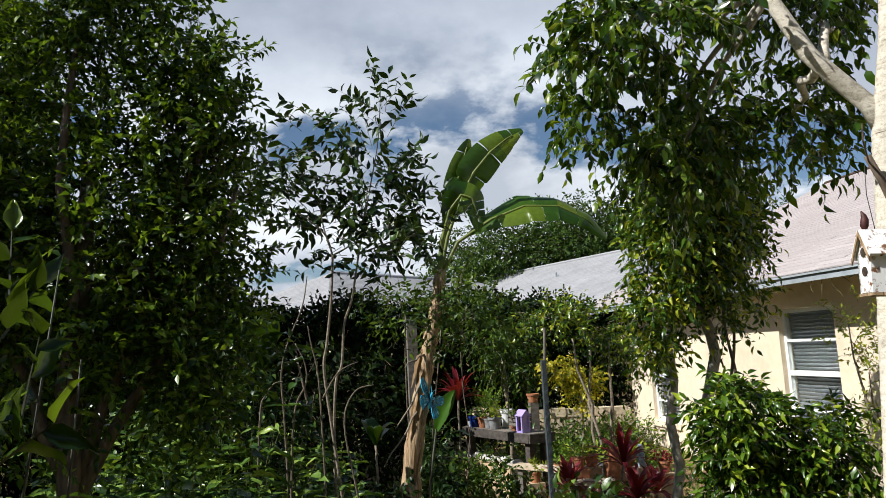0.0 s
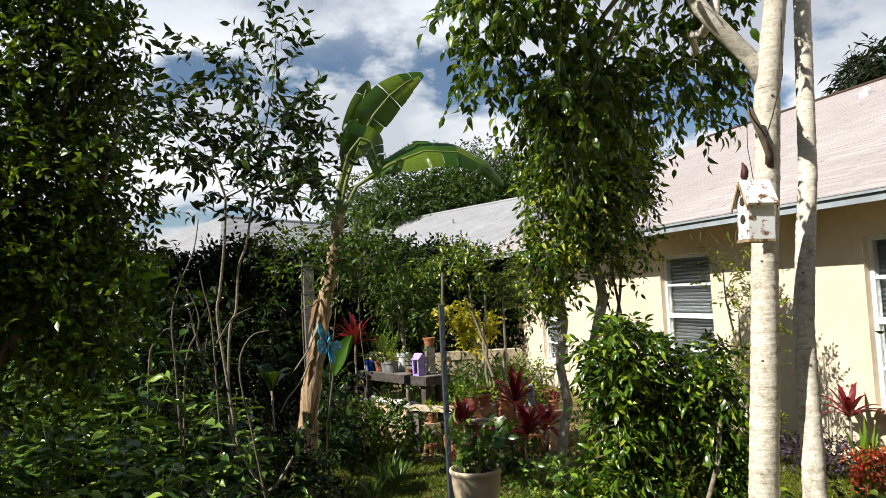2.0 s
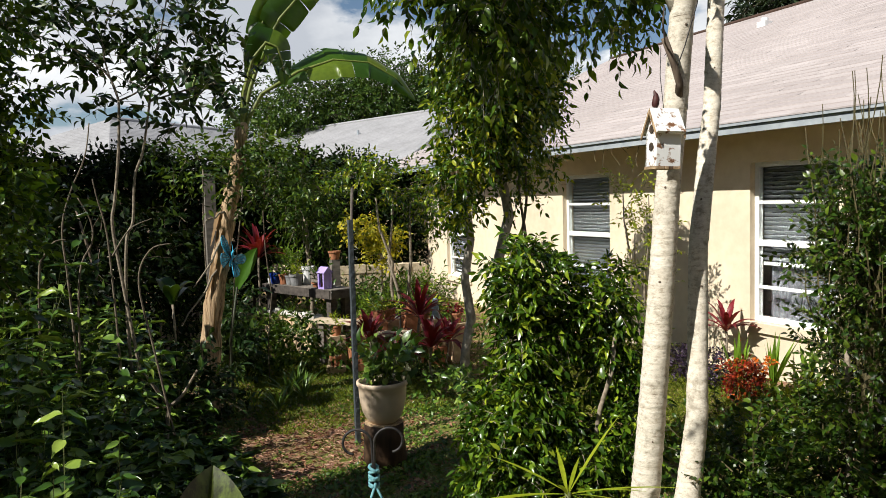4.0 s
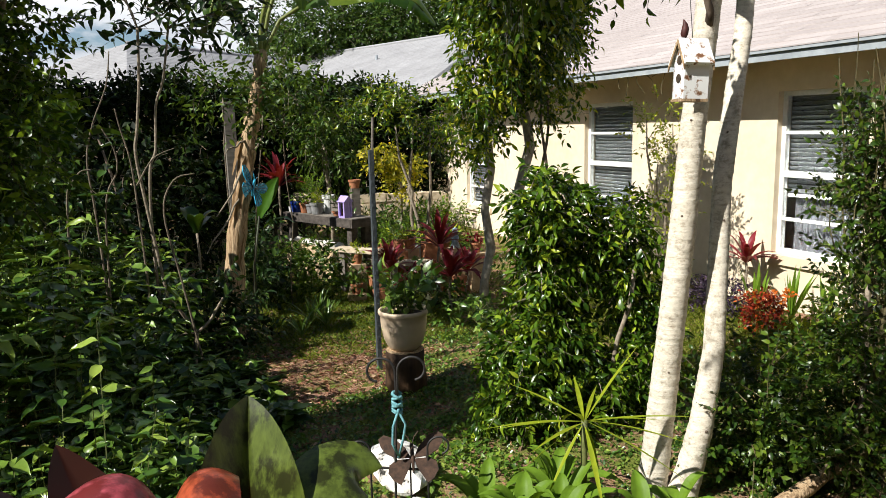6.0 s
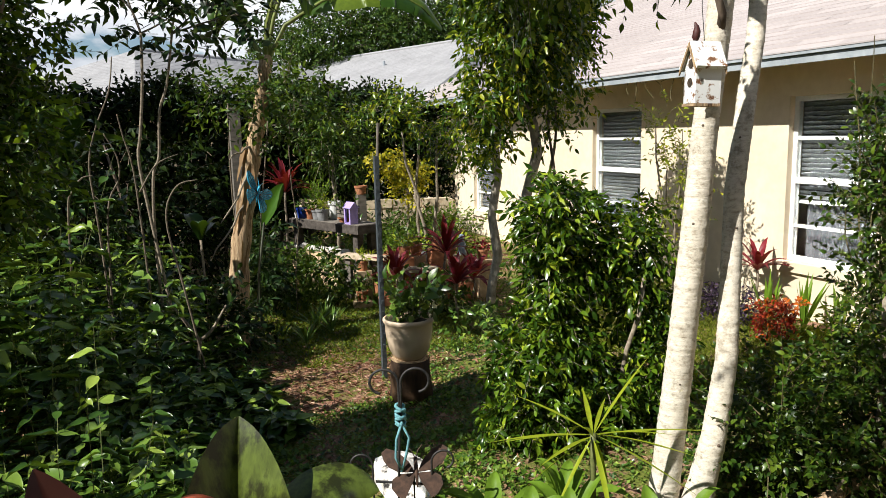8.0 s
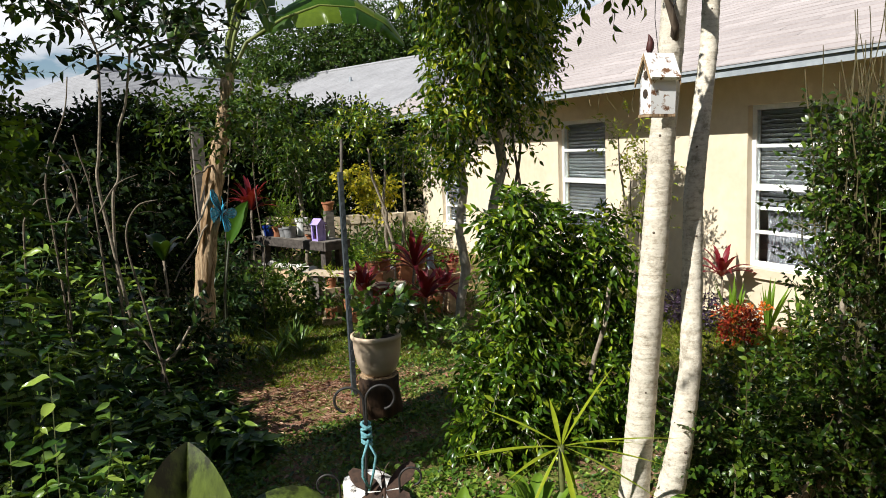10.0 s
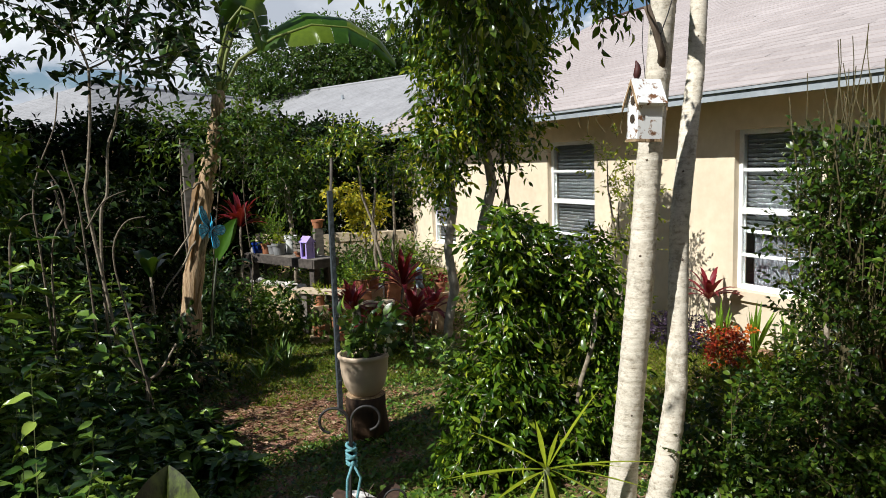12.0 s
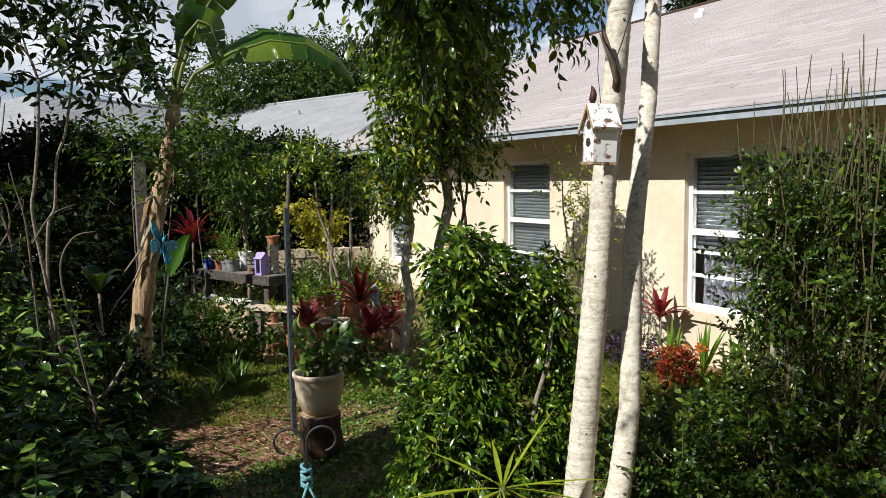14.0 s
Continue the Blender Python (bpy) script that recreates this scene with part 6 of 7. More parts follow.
edging()
for i, (x, y, z, r_, h_, mt) in enumerate(((2.62, 8.05, 0.42, 0.075, 0.13, M_BROAD), (2.8, 7.93, 0.5, 0.07, 0.13, M_SPIKY), (2.98, 8.02, 0.5, 0.08, 0.14, M_HERB), (3.2, 7.9, 0.58, 0.075, 0.13, M_LIME), (2.34, 8.12, 0.36, 0.07, 0.12, M_SPIKY), (2.5, 7.72, 0.1, 0.08, 0.14, M_BROAD), (2.22, 7.78, 0.08, 0.07, 0.12, M_LIME))):
    st = thing("pot_stand", (x, y, 0), "rough tan block that a pot stands on", "block", "pot stands")
    part("block", Geo().box(x - 0.09, y - 0.08, -0.03, x + 0.09, y + 0.08, z), (M_BRICK, M_TERRA)[i % 2], st)
    turned_pot("terracotta_pot", (x, y, z), r_, h_, M_TERRA, "terracotta pot on a block by the raised bed")
    leafy("potted_plant", (x, y, z + h_ * 0.88), 6, 0.18, 6, 0.075, 0.34, mt, "small green plant in a terracotta pot", 160 + i, 0.45, 0.3)

for i, (x, y, z, L, n) in enumerate(((3.1, 7.4, 0.6, 0.5, 20), (2.36, 7.0, 0.5, 0.36, 16), (2.95, 6.8, 0.38, 0.4, 18), (3.3, 7.1, 0.35, 0.4, 13), (1.84, 9.9, 1.2, 0.5, 26), (5.68, 5.42, 0.48, 0.4, 14), (2.5, 6.75, 0.3, 0.32, 12))):
    palm_blade_tuft("red_ti_plant", (x, y, z), n + 8, L * 1.05, 0.066, M_RED, "cordyline with dark red strap leaves", "ti plant", 200 + i, (0.05, 1.3), 0.5, 0.15, 1.0, "red ti plants")


def figurine():
    st = thing("pot_stand", (3.46, 7.75, 0), "rough tan block that a figurine stands on", "block", "pot stands")
    part("block", Geo().box(3.38, 7.67, -0.03, 3.54, 7.83, 0.5), M_BRICK, st)
    t = thing("pale_blue_figurine", (3.46, 7.75, 0.5), "small pale blue weathered garden figurine", "figurine")
    part("body", Geo().lathe(((0.05, 0.0), (0.055, 0.02), (0.04, 0.08), (0.048, 0.13), (0.025, 0.17), (0.035, 0.2), (0.03, 0.235), (0.0, 0.25)), 16, (3.46, 7.75, 0.5)), M_PALEBLUE, t, smooth=True)


M_PALEBLUE = plain_material("pale_blue_paint", ((0.3, (0.22, 0.3, 0.38)), (0.7, (0.4, 0.48, 0.55))), 20.0, 0.7, bump=0.2)
figurine()
turned_pot("terracotta_pot", (3.66, 7.6, 0.45), 0.07, 0.12, M_TERRA, "terracotta pot with a red flower", sides=16)
st_ = thing("pot_stand", (3.66, 7.6, 0), "rough tan block that a pot stands on", "block", "pot stands")
part("block", Geo().box(3.57, 7.51, -0.03, 3.75, 7.69, 0.45), M_BRICK, st_)
leafy("red_flower", (3.66, 7.6, 0.555), 7, 0.1, 5, 0.05, 0.7, M_RED, "red flowering plant in a small pot", 170)


M_CREAMBLOCK = plain_material("rough_cream_block", ((0.3, (0.4, 0.31, 0.2)), (0.5, (0.58, 0.47, 0.33)), (0.75, (0.7, 0.59, 0.43))), 14.0, 0.9, bump=0.8, depth=0.015)


def low_wall():
    """A low cream block wall beyond the beds."""
    a, b = V((3.5, 11.6, 0)), V((4.95, 11.3, 0))
    m = pose(a.x, a.y, 0, 0, 0, math.degrees(math.atan2((b - a).y, (b - a).x)))
    t = thing("low_garden_wall", (a.x, a.y, 0), "low cream block garden wall", "garden wall")
    L, r = (b - a).length, random.Random(7)
    for row in range(5):
        u = -0.12 * (row % 2)
        while u < L:
            w = r.uniform(0.19, 0.29)
            z1 = row * 0.19 + (0.165 if row < 4 else r.uniform(0.09, 0.15))
            part("block", Geo().box(max(u, 0) + 0.008, -0.1 + r.uniform(-0.02, 0.012), row * 0.19 - 0.04, min(u + w, L) - 0.006, 0.1, z1 - 0.045, m), M_CREAMBLOCK, t)
            u += w
    part("mortar", Geo().box(0, -0.085, -0.05, L, 0.08, 0.8, m), M_CREAMBLOCK, t)


low_wall()
tree("yellow_flowering_shrub", (3.75, 10.3, 0), [(bent((3.75, 10.3, -0.03), (3.75, 10.3, 1.3), 0.04, rg), (0.03,) * 6)], [],
     ((3.42, 10.0, 1.5, 0.22, 0.22, 0.14), (3.7, 9.95, 1.38, 0.22, 0.22, 0.13), (3.22, 10.0, 1.62, 0.15, 0.18, 0.14), (3.6, 9.9, 1.15, 0.15, 0.15, 0.15)), 170, 0.18, 8, 0.065, 0.6, M_YELLOW, M_TWIG, "shrub covered in yellow leaves and flowers", "shrub", 51)
tree("lime_green_shrub", (2.75, 10.6, 0), [(bent((2.75, 10.6, -0.03), (2.7, 10.65, 1.7), 0.05, rg), (0.03,) * 6)], [],
     ((2.7, 10.6, 1.75, 0.25, 0.2, 0.35), (2.95, 10.7, 2.05, 0.3, 0.2, 0.22), (2.5, 10.7, 2.1, 0.25, 0.2, 0.25), (3.1, 10.6, 1.55, 0.12, 0.15, 0.25)), 190, 0.3, 9, 0.095, 0.4, M_LIME, M_TWIG, "feathery bright green shrub", "shrub", 52, droop=0.5)
tree("multi_stem_tree", (3.5, 8.95, 0), [(bent((3.45 + 0.06 * i, 8.95, -0.03), (3.2 + 0.25 * i, 8.95, 1.95), 0.1, rg), (0.028, 0.025, 0.022, 0.02, 0.016, 0.01)) for i in range(3)], [],
     ((3.45, 8.95, 2.15, 0.35, 0.35, 0.25), (3.05, 9.0, 2.25, 0.35, 0.35, 0.2), (3.95, 8.9, 2.05, 0.35, 0.35, 0.25), (4.25, 9.2, 1.65, 0.25, 0.25, 0.35)),
     260, 0.28, 9, 0.08, 0.45, M_FIG, M_TWIG, "small multi-stemmed tree with thin leafy branches", "tree", 53, droop=0.2)
leafy("leafy_green_clump", (2.95, 9.2, 0.0), 34, 0.62, 10, 0.1, 0.35, M_BROAD, "clump of light green leaves behind the raised bed", 176, 0.35, 0.25, 0.2, category="plant")
leafy("leafy_green_clump", (3.3, 9.3, 0.0), 34, 0.62, 10, 0.1, 0.35, M_BUSH, "clump of green leaves behind the raised bed", 177, 0.35, 0.25, 0.2, category="plant")
for i, (x, y, mt) in enumerate(((3.45, 10.9, M_BUSH), (3.8, 10.5, M_HERB), (4.15, 10.7, M_BROAD), (4.5, 10.8, M_BUSH), (3.6, 9.7, M_LIME), (2.7, 9.6, M_HERB), (3.95, 9.9, M_BROAD))):
    leafy("leafy_green_clump", (x, y, 0.0), 60, 0.92, 11, 0.1, 0.35, mt, "clump of green leaves in front of a low wall", 180 + i, 0.45, 0.25, 0.22, category="plant")
leafy("leafy_green_clump", (3.85, 9.1, 0.0), 34, 0.62, 10, 0.1, 0.35, M_BROAD, "clump of light green leaves behind the raised bed", 178, 0.35, 0.25, 0.2, category="plant")
tree("green_shrub", (2.0, 8.3, 0), [], [], ((1.82, 8.0, 0.36, 0.2, 0.18, 0.34), (2.1, 7.8, 0.2, 0.16, 0.16, 0.2), (1.65, 8.45, 0.3, 0.22, 0.25, 0.3), (1.5, 8.7, 0.2, 0.3, 0.25, 0.25)), 220, 0.2, 8, 0.085, 0.42, M_LIME, M_STEM, "leafy green plant at the path's edge", "shrub", 54, up=0.6)
tree("green_shrub", (1.35, 7.7, 0), [], [], ((1.15, 8.05, 0.35, 0.22, 0.25, 0.35), (1.0, 7.45, 0.45, 0.14, 0.15, 0.2), (1.1, 7.6, 0.9, 0.15, 0.15, 0.2)), 190, 0.22, 8, 0.09, 0.45, M_THIN, M_STEM, "leafy green shrub beside the wooden post", "shrub", 55, up=0.5)
tree("green_shrub", (2.9, 7.0, 0), [], [], ((2.9, 7.0, 0.2, 0.35, 0.3, 0.25), (2.45, 6.9, 0.12, 0.22, 0.22, 0.15), (2.75, 6.0, 0.12, 0.25, 0.3, 0.18)), 110, 0.16, 8, 0.08, 0.5, M_HERB, M_STEM, "low leafy plants under the red ti plants", "shrub", 56, up=0.5)
for i, (x, y) in enumerate(((1.65, 7.25), (1.5, 7.05), (1.62, 6.9), (1.4, 8.0), (1.3, 6.6))):
    palm_blade_tuft("strap_leaf_clump", (x, y, 0.02), 18, 0.34, 0.02, M_HERB, "clump of dark green strap leaves by the path", "plant", 300 + i, (0.5, 1.4), 0.4, 0.1, 0, "strap leaf clumps")

# ---- border along the house ----
tree("slender_wall_shrub", (4.95, 5.8, 0), [(bent((4.95, 5.8, -0.03), p, 0.06, rg), (0.014, 0.013, 0.012, 0.01, 0.008, 0.005)) for p in ((4.75, 5.9, 2.0), (5.0, 5.8, 1.9), (4.9, 5.9, 1.5), (5.1, 5.7, 1.3))], [],
     ((4.8, 5.9, 1.85, 0.22, 0.2, 0.3), (5.0, 5.8, 1.5, 0.25, 0.2, 0.3), (4.95, 5.8, 1.0, 0.2, 0.2, 0.3)), 150, 0.2, 7, 0.052, 0.4, M_SPIKY, M_TWIG, "slender shrub with sparse yellowish leaves by the wall", "shrub", 57, up=0.6)
tree("rust_red_coleus", (5.15, 4.72, 0), [], [], ((5.13, 4.7, 0.2, 0.13, 0.13, 0.19),), 150, 0.1, 7, 0.042, 0.6, M_CROTON, M_STEM, "bushy rust-red foliage plant by the house", "plant", 58, up=0.5)
tree("orange_flowers", (5.3, 4.6, 0), [], [], ((5.28, 4.62, 0.33, 0.09, 0.09, 0.06),), 25, 0.06, 6, 0.03, 0.8, M_ORANGE, M_STEM, "cluster of bright orange flowers", "flowers", 59)
for i, (x, y, h) in enumerate(((5.36, 4.98, 0.6), (5.55, 4.75, 0.6), (5.6, 4.4, 0.55), (5.65, 4.1, 0.5), (4.75, 6.1, 0.6), (4.6, 6.3, 0.55))):
    palm_blade_tuft("sword_leaf_plant", (x, y, 0.02), 9, h, 0.05, M_BROAD, "upright pale green sword-leaved plant", "plant", 320 + i, (1.0, 1.5), 0.15, 0.1, 0, "sword-leaved plants")
tree("purple_ground_cover", (5.25, 5.4, 0), [], [], ((5.25, 5.4, 0.15, 0.3, 0.35, 0.15), (5.4, 5.9, 0.12, 0.25, 0.3, 0.13)), 200, 0.14, 7, 0.05, 0.5, M_PURPLELEAF, M_STEM, "dark purple ground cover by the wall", "plant", 60, up=0.4)
tree("yellow_green_border_plant", (5.3, 6.0, 0), [], [], ((5.3, 6.1, 0.3, 0.15, 0.15, 0.2), (5.5, 6.5, 0.2, 0.25, 0.25, 0.2), (4.9, 3.7, 0.3, 0.35, 0.35, 0.35), (5.3, 3.6, 0.35, 0.3, 0.3, 0.35)), 260, 0.18, 7, 0.07, 0.4, M_SPIKY, M_STEM, "yellow-green leafy plants in the border", "plant", 61, up=0.4)


def privet_shoots():
    r = random.Random(63)
    t = thing("tall_shoots", (3.6, 2.5, 0), "tall bare upright shoots rising from a shrub", "shrub")
    for i in range(95):
        x, y = 3.72 + r.uniform(-0.42, 0.5), 2.35 + r.uniform(-0.4, 0.42)
        z = 2.2 + r.uniform(-0.5, 0.2) + (0.25 if i % 6 == 0 else 0.0)
        f = 0.65
        part("shoot", Geo().tube(swayed((x * f + 3.6 * (1 - f), y * f + 2.35 * (1 - f), 0.5 + r.uniform(0, 0.5)), (x, y, z), r, 10), [0.0062 - 0.0004 * k for k in range(10)], 5), M_OLIVE, t)
    for i in range(40):
        x, y = 3.36 + r.uniform(-0.08, 0.55), 2.66 + r.uniform(-0.45, 0.1)
        part("shoot", Geo().tube(swayed((x * 0.6 + 1.44, y * 0.6 + 0.98, 1.0), (x, y, 2.22 + r.uniform(-0.2, 0.42)), r, 14), [0.0052 - 0.00022 * k for k in range(14)], 5), M_OLIVE, t)
    for x, y, tx, ty, tz, rr in ((3.4, 2.5, 3.39, 2.51, 1.1, 0.02), (3.55, 2.38, 3.7, 2.3, 1.3, 0.016), (3.48, 2.4, 3.5, 2.45, 0.9, 0.012)):
        part("stem", Geo().tube(bent((x, y, -0.03), (tx, ty, tz), 0.03, r, 7), [rr * (1 - 0.07 * k) for k in range(7)], 8), M_TWIG, t, smooth=True)


privet_shoots()


def log():
    r = np.random.default_rng(64)
    t = thing("fallen_log", (2.7, 2.4, 0), "short pale dead branch lying on the ground", "log")
    part("log", Geo().tube([(2.6, 2.36, 0.0), (2.72, 2.4, 0.05), (2.9, 2.42, 0.07), (3.1, 2.45, 0.1), (3.27, 2.45, 0.1)], (0.04, 0.045, 0.04, 0.038, 0.03), 9, wobble=0.15, rng=r), M_POST, t, smooth=True)
    part("side_twig", Geo().tube([(2.95, 2.42, 0.08), (3.0, 2.38, 0.2)], (0.012, 0.006), 6), M_TWIG, t)


log()


def plant_shelf():
    t = thing("plant_shelf", (4.05, 2.5, 0), "low dark shelf of boards on blocks in the shade", "shelf")
    part("board", Geo().box(3.88, 2.15, 0.56, 4.28, 3.0, 0.6), M_GREYWOOD, t)
    for y in (2.2, 2.8):
        part("block", Geo().box(3.93, y, -0.05, 4.23, y + 0.15, 0.56), M_BRICK, t)
    turned_pot("terracotta_pot", (4.02, 2.5, 0.6), 0.13, 0.22, M_TERRA, "large terracotta pot on a low shelf")
    turned_pot("terracotta_pot", (3.8, 2.72, 0.0), 0.12, 0.24, M_TERRA, "terracotta pot on the ground beside a shelf")
    leafy("potted_plant", (4.02, 2.5, 0.78), 10, 0.35, 8, 0.06, 0.5, M_PRIVET, "leafy plant in a terracotta pot", 175)


plant_shelf()

# ---- foreground ----
palm_blade_tuft("spiky_dracaena", (1.764, 2.73, 0.55), 19, 0.52, 0.024, M_SPIKY, "spiky plant with long yellow-green blades", "plant", 71, (-1.1, 1.0), 0.1, 0.12, 0, detail=2)
for i, (x, y, n, L) in enumerate(((1.42, 2.72, 10, 0.32), (1.3, 2.86, 10, 0.3), (1.5, 2.52, 9, 0.28), (1.62, 2.7, 9, 0.3), (1.9, 2.45, 8, 0.28), (1.75, 2.95, 9, 0.3), (2.15, 2.52, 7, 0.22))):
    palm_blade_tuft("broad_leaf_plant", (x, y, 0.06), n + 4, L * 1.3, 0.088, M_BROAD, "clump of broad light green leaves", "plant", 330 + i, (0.1, 1.15), 0.7, 0.24, 0, "broad-leaved clumps", detail=4, arcs=9)
for i, (x, y) in enumerate(((1.12, 2.72), (1.2, 2.6))):
    palm_blade_tuft("pale_leaf_plant", (x, y, 0.03), 9, 0.22, 0.08, M_PALELEAF, "clump of pale blue-green soft leaves", "plant", 345 + i, (0.4, 1.3), 0.6, 0.15, 0, "pale-leaved clumps", detail=4)


def bromeliad():
    """A large bromeliad: broad cupped leaves, some flushed pink underneath."""
    t = thing("giant_bromeliad", (0.0, 1.25, 0), "giant bromeliad with broad green and pink leaves", "bromeliad")
    c = V((0.0, 1.3, 0.55))
    part("stem", Geo().tube([(0, 1.3, -0.05), (0, 1.3, 0.3), c], (0.08, 0.1, 0.09), 12), M_STEM, t)

    def leaf(path, w, material, name_label="", up=(0, 0, 1), taper=0.45, fold=0.2, rounded=False):
        fine = []
        for i in range(len(path) - 1):
            p0, p1, p2, p3 = (V(path[max(0, min(len(path) - 1, i + k))]) for k in (-1, 0, 1, 2))
            for k in range(5):
                u = k / 5
                fine.append(0.5 * (2 * p1 + (p2 - p0) * u + (2 * p0 - 5 * p1 + 4 * p2 - p3) * u * u + (3 * p1 - p0 - 3 * p2 + p3) * u ** 3))
        fine.append(V(path[-1]))
        n = len(fine)
        widths = [w * (0.75 + 0.25 * min(1, 2 * i / n)) * (1 if i / (n - 1) < taper else max(0.02, 1 - ((i / (n - 1) - taper) / (1 - taper)) ** 1.6)) for i in range(n)]
        part("leaf", blade(fine, widths, fold, 12, up, rounded=rounded), material, t, name_label, True)
    leaf((c, (0.02, 1.36, 0.95), (0.035, 1.42, 1.2), (0.05, 1.47, 1.34), (0.062, 1.5, 1.405)), 0.25, M_BROMELIAD, "", (-0.1, -0.95, 0.25), 0.3, 0.32)
    leaf((c, (0.07, 1.25, 1.02), (0.13, 1.3, 1.17), (0.19, 1.38, 1.25), (0.25, 1.42, 1.26), (0.31, 1.41, 1.235)), 0.17, M_BROMELIAD, "", (-0.1, -0.6, 0.8), 0.6, -0.12, True)
    leaf((c, (-0.13, 1.44, 1.15), (-0.17, 1.4, 1.31), (-0.183, 1.32, 1.372), (-0.192, 1.22, 1.345), (-0.2, 1.15, 1.26), (-0.2, 1.12, 1.15)), 0.155, M_PINK, "pink flushed leaf", (0.3, 0.2, 1.0), 0.75, -0.3, True)
    leaf((c, (-0.03, 1.42, 1.15), (-0.045, 1.4, 1.29), (-0.058, 1.32, 1.35), (-0.07, 1.22, 1.325), (-0.07, 1.15, 1.24), (-0.07, 1.12, 1.15)), 0.12, M_CORAL, "coral red leaf", (-0.25, 0.2, 1.0), 0.75, -0.34, True)
    leaf((c, (-0.17, 1.42, 1.1), (-0.25, 1.48, 1.26), (-0.29, 1.51, 1.37)), 0.17, M_DARKRED, "dark red leaf", (0.1, -0.95, 0.2), 0.4, 0.2)
    leaf((c, (-0.25, 1.3, 1.1), (-0.38, 1.35, 1.28), (-0.44, 1.3, 1.36), (-0.47, 1.22, 1.3)), 0.15, M_DARKRED, "dark red leaf", (0.3, -0.5, 0.8), 0.5, 0.15)
    for i in range(9):
        a = 0.7 * i
        leaf((c, (0.25 * math.cos(a), 1.3 + 0.22 * math.sin(a), 0.9), (0.5 * math.cos(a), 1.3 + 0.4 * math.sin(a), 0.75 + 0.1 * math.sin(3 * a))), 0.15, M_BROMELIAD)


def striped_leaf(name, stops, dark, tint):
    """A fleshy leaf with fine lengthwise veins; dark blotches put dappled shade into its colour."""
    m, nt, links, bsdf = nodes_of(name)
    geo = nt.new("ShaderNodeNewGeometry")
    col = ramp(nt, links, geo.outputs["Random Per Island"], stops)
    vein, blot = noise_tex(nt, links, 70.0, 3.0, 0.6, (1, 1, 0.12)), noise_tex(nt, links, 16.0, 5.0, 0.65, (1, 1, 0.5))
    col = mixed(nt, links, 0.8, col, ramp(nt, links, vein, ((0.35, (0.55, 0.55, 0.5)), (0.6, (1.1, 1.1, 1.05)))), "MULTIPLY")
    col = mixed(nt, links, ramp(nt, links, blot, ((0.43, (0.92, 0.92, 0.92)), (0.53, (0, 0, 0)))), col, dark)
    links.new(col, bsdf.inputs["Base Color"])
    bsdf.inputs["Roughness"].default_value, bsdf.inputs["Specular IOR Level"].default_value = 0.3, 0.45
    bumped(nt, links, bsdf, vein, 0.25, 0.002)
    tr, add, out = nt.new("ShaderNodeBsdfTranslucent"), nt.new("ShaderNodeMixShader"), nt.get("Material Output")
    links.new(mixed(nt, links, 1.0, col, tint, "MULTIPLY"), tr.inputs["Color"])
    add.inputs["Fac"].default_value = 0.22
    links.new(bsdf.outputs["BSDF"], add.inputs[1])
    links.new(tr.outputs["BSDF"], add.inputs[2])
    links.new(add.outputs["Shader"], out.inputs["Surface"])
    return m


M_BROMELIAD = striped_leaf("bromeliad_leaf", ((0.0, (0.06, 0.09, 0.014)), (1.0, (0.13, 0.17, 0.03))), (0.018, 0.02, 0.005), (1, 1, 0.4))
M_PINK = striped_leaf("pink_leaf", ((0.0, (0.34, 0.06, 0.085)), (1.0, (0.42, 0.08, 0.1))), (0.14, 0.02, 0.02), (1, 0.4, 0.4))
M_CORAL = striped_leaf("coral_leaf", ((0.0, (0.34, 0.06, 0.03)), (1.0, (0.42, 0.09, 0.04))), (0.1, 0.02, 0.012), (1, 0.4, 0.3))
M_DARKRED = leaf_material("dark_red_leaf", ((0.0, (0.02, 0.006, 0.005)), (1.0, (0.045, 0.012, 0.008))), 0.4, 0.12, tint=(1, 0.3, 0.25))
bromeliad()
tree("glossy_leaf_shrub", (-0.72, 1.75, 0), [(swayed((-0.75, 1.75, -0.03), p, rg, 6), (0.004, 0.004, 0.0035, 0.0035, 0.003, 0.002)) for p in ((-0.62, 1.72, 2.1), (-0.8, 1.7, 2.1), (-0.55, 1.65, 1.9))], [],
     ((-0.68, 1.72, 2.02, 0.15, 0.14, 0.16), (-0.9, 1.8, 1.95, 0.2, 0.2, 0.22), (-0.76, 1.7, 1.6, 0.2, 0.2, 0.2)), 11, 0.22, 6, 0.098, 0.42, M_GLOSS, M_DARKSTEM, "shrub with large upright glossy green leaves", "shrub", 73, up=0.7, droop=0.05, detail="fine", every=1, spread=0.7)
M_EAR = leaf_material("dark_broad_leaf", ((0.0, (0.012, 0.038, 0.006)), (1.0, (0.035, 0.085, 0.012))), 0.35, 0.25, specular=0.4)
palm_blade_tuft("elephant_ear_plant", (-0.55, 6.45, 1.75), 7, 0.62, 0.3, M_EAR, "elephant ear plant with huge dark leaves", "plant", 74, (0.3, 1.2), 0.8, 0.15, 1.0, detail=6, arcs=10)
palm_blade_tuft("elephant_ear_plant", (0.42, 6.4, 1.1), 4, 0.36, 0.17, M_EAR, "small elephant ear plant with dark leaves", "plant", 75, (0.2, 1.0), 0.8, 0.15, 1.0, detail=6, arcs=9)

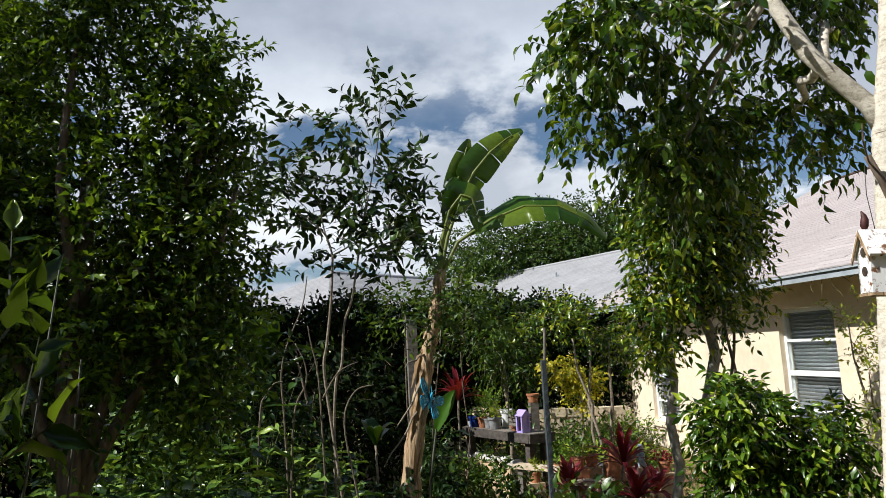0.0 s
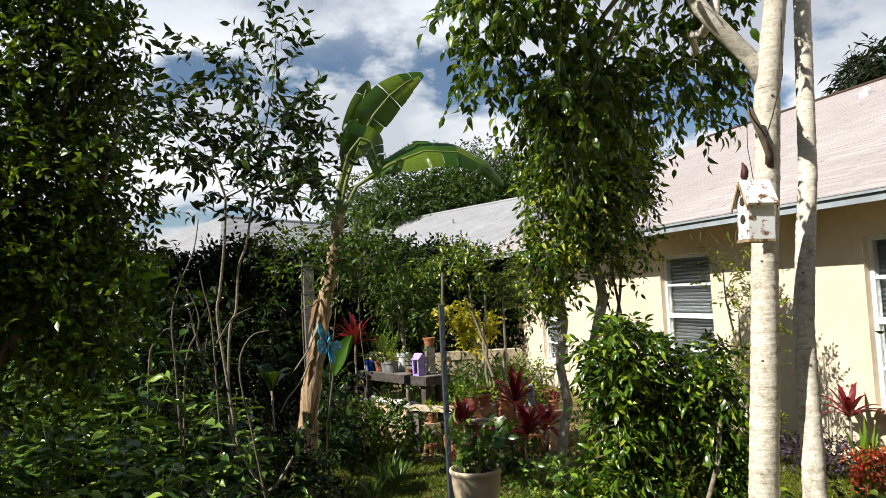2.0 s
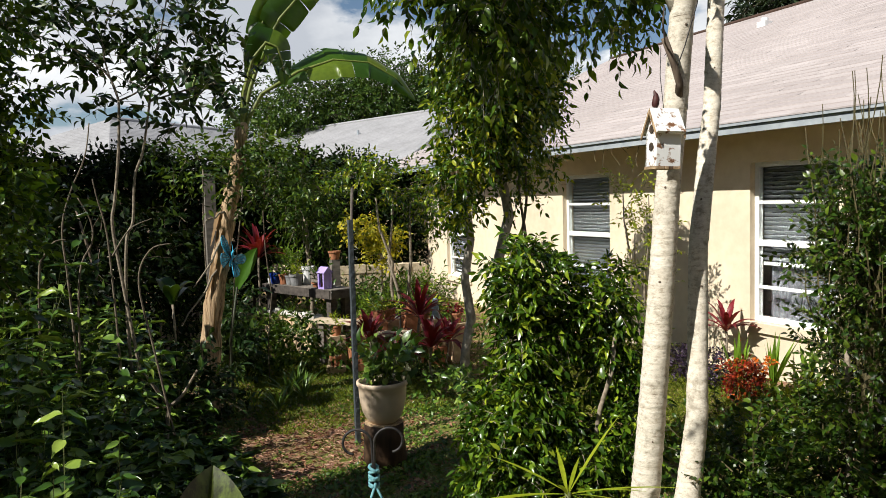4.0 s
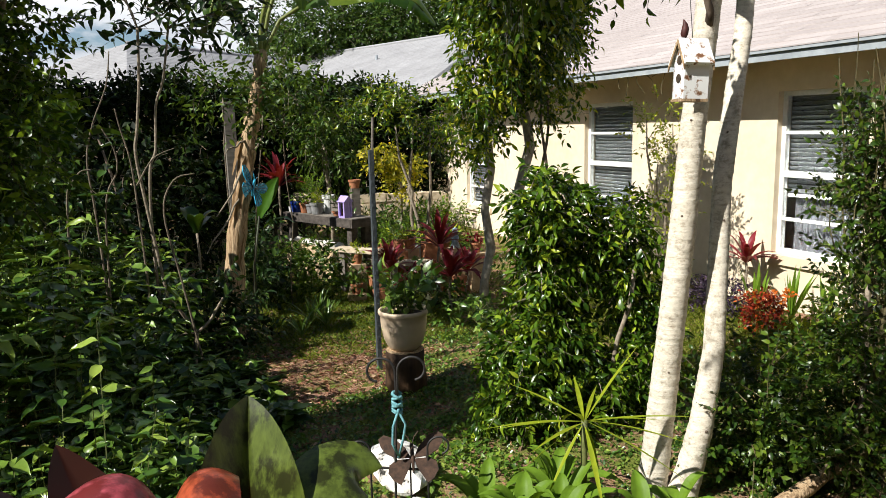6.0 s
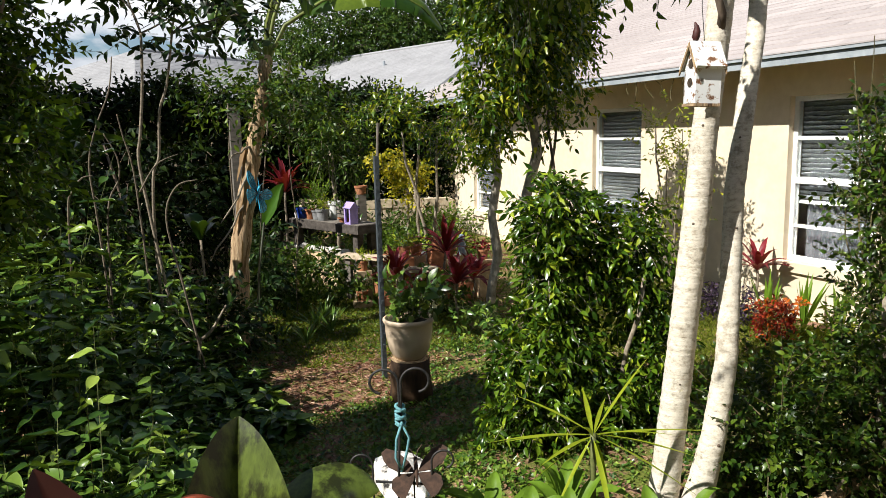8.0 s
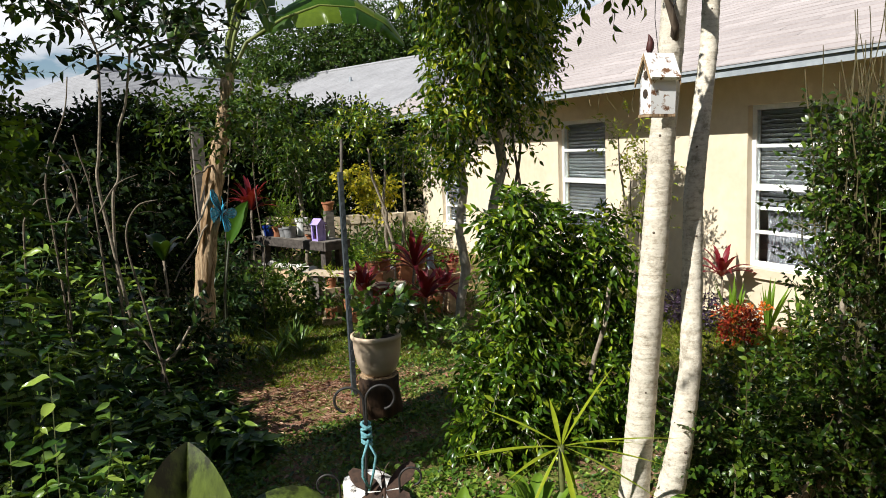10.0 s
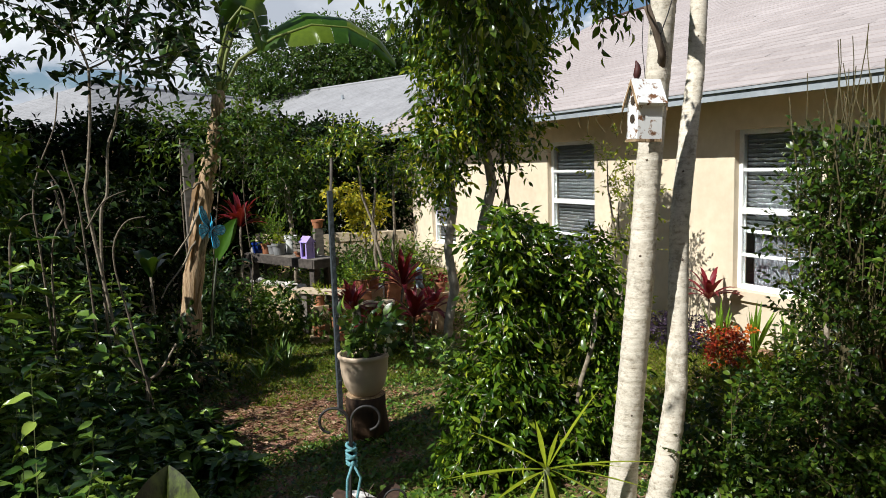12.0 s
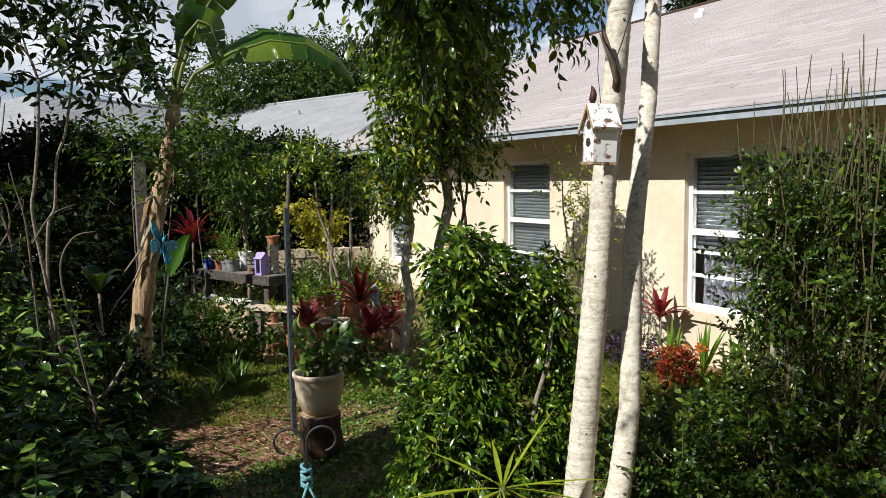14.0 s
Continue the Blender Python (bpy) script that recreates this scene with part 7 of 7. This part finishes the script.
# ---- distance ----
def far_tree(name, clumps, count, leaf, label, seed, material=M_FAR, width=0.45, droop=0.2, length=0.7):
    x, y = clumps[0][0], clumps[0][1]
    tr = [(bent((x, y, -0.1), (x, y, clumps[0][2]), 0.3, rg), (0.25, 0.23, 0.2, 0.18, 0.15, 0.1))]
    return tree(name, (x, y, 0), tr, [], clumps, count, length, 8, leaf, width, material, M_BARK, label, "tree", seed, droop=droop, detail="low", twig=0.01, every=3)


far_tree("background_tree", ((9.0, 31.5, 5.6, 3.0, 2.0, 2.2), (12.0, 31.0, 6.0, 2.6, 2.0, 2.4), (14.5, 31.0, 5.6, 2.5, 2.0, 2.6), (6.6, 32.0, 4.6, 1.6, 1.5, 1.8)), 5200, 0.2, "dark green tree behind the neighbouring roof", 81)
far_tree("background_tree", ((17.5, 31.0, 5.5, 2.6, 2.0, 3.0), (21.0, 30.0, 5.0, 2.6, 2.0, 3.0)), 2600, 0.2, "dark green tree far behind the house", 82)
far_tree("casuarina_tree", ((23.3, 19.5, 9.3, 0.55, 0.6, 0.6), (22.9, 19.5, 8.4, 0.8, 0.8, 0.7), (24.1, 19.6, 8.5, 0.7, 0.7, 0.6), (23.1, 19.6, 6.0, 1.0, 1.0, 1.5)), 900, 0.45, "feathery dark pine-like tree beyond the roof", 83, M_NEEDLE, 0.05, 0.6, 0.8)
far_tree("background_tree", ((-9, 27, 4.0, 3, 2, 2.5), (-6.0, 30, 4.0, 2.5, 2, 2.2)), 900, 0.3, "dark tree far beyond the hedge", 84)


# ---- litter and low growth ----
def scatter(name, label, n, region, leaf, width, material, seed, lift, detail="low", density=None, z=0.0, kind="stuff", category="ground cover"):
    rng = np.random.default_rng(seed)
    x0, x1, y0, y1 = region
    x, y = rng.uniform(x0, x1, n), rng.uniform(y0, y1, n)
    if density:
        keep = np.array([rng.random() < density(a, b) for a, b in zip(x, y)])
        x, y = x[keep], y[keep]
    zz = np.array([ground_height(a, b) for a, b in zip(x, y)]) + z + rng.uniform(0, 0.012, len(x))
    a = rng.uniform(0, 6.28, len(x))
    way = np.stack([np.cos(a), np.sin(a), rng.uniform(*lift, len(x))], 1)
    ob = leaf_mesh(name, np.stack([x, y, zz], 1), way, leaf * rng.uniform(0.5, 1.3, len(x)), width, material, detail, rng, flat=1.0, roll=0.25)
    return tagged(ob, label, category, kind=kind)


def on_mulch(x, y):
    d = ((x - 1.25) / 0.75) ** 2 + ((y - 5.6) / 0.7) ** 2
    return 1.0 if d < 1 else max(0.06, math.exp(-(d - 1) * 1.5))


def off_mulch(x, y):
    patch = 0.5 + 0.5 * noise.noise((x * 2.2, y * 2.2, 3.0))
    return max(0.0, min(1.0, patch * 1.3 - 0.9 * math.exp(-(((x - 1.25) / 0.7) ** 2 + ((y - 5.6) / 0.6) ** 2))))


scatter("wood_mulch", "loose brown wood chips and dry leaves on the path", 20000, (-1.5, 3.2, 2.4, 9.5), 0.055, 0.2, M_DRY, 91, (-0.1, 0.3), density=on_mulch)
scatter("low_ground_cover", "low creeping green ground cover", 60000, (-0.5, 3.4, 2.4, 9.0), 0.032, 0.6, M_HERB, 92, (0.1, 1.0), density=off_mulch, z=0.0)
scatter("grass", "short yellow-green grass and moss", 26000, (0.8, 5.8, 3.5, 9.5), 0.045, 0.14, M_GRASS, 93, (0.5, 2.0), density=lambda x, y: 0.9 if (x > 3.6 and y < 6) or y > 6.2 else 0.12)
scatter("fallen_leaves", "scattered fallen dry leaves", 1500, (-2.5, 5.5, 2.0, 10.0), 0.07, 0.5, M_DRY, 94, (-0.1, 0.4), "mid")
scatter("lawn_grass", "short sunlit yellow-green lawn grass on the path", 26000, (1.1, 2.9, 5.9, 8.8), 0.04, 0.12, M_LAWN, 95, (0.4, 1.8), density=lambda x, y: 0.25 + 0.75 * (0.5 + 0.5 * noise.noise((x * 3, y * 3, 1.0))))
scatter("lawn_grass", "short sunlit yellow-green lawn grass by the house", 26000, (3.4, 5.7, 3.6, 6.6), 0.045, 0.12, M_LAWN, 96, (0.4, 1.8))
scatter("reddish_bark_chips", "strewn reddish bark fibres on the path", 5000, (0.3, 2.3, 4.6, 6.3), 0.05, 0.14, M_CHIPS, 97, (-0.05, 0.15), density=on_mulch)
scatter("leafy_ground_cover", "low leafy green ground cover in the shade of a tree", 15000, (0.1, 2.1, 2.5, 4.9), 0.042, 0.6, M_COVER, 98, (0.3, 1.4), density=lambda x, y: max(0.0, 0.25 + 1.2 * noise.noise((x * 2.6, y * 2.6, 7.0))), z=0.02, detail="mid")
scatter("leafy_ground_cover", "low leafy green ground cover beside the path", 9000, (1.6, 3.0, 4.3, 6.6), 0.038, 0.6, M_COVER, 99, (0.3, 1.4), density=lambda x, y: max(0.0, 0.1 + 1.2 * noise.noise((x * 2.6, y * 2.6, 2.0))), z=0.02, detail="mid")
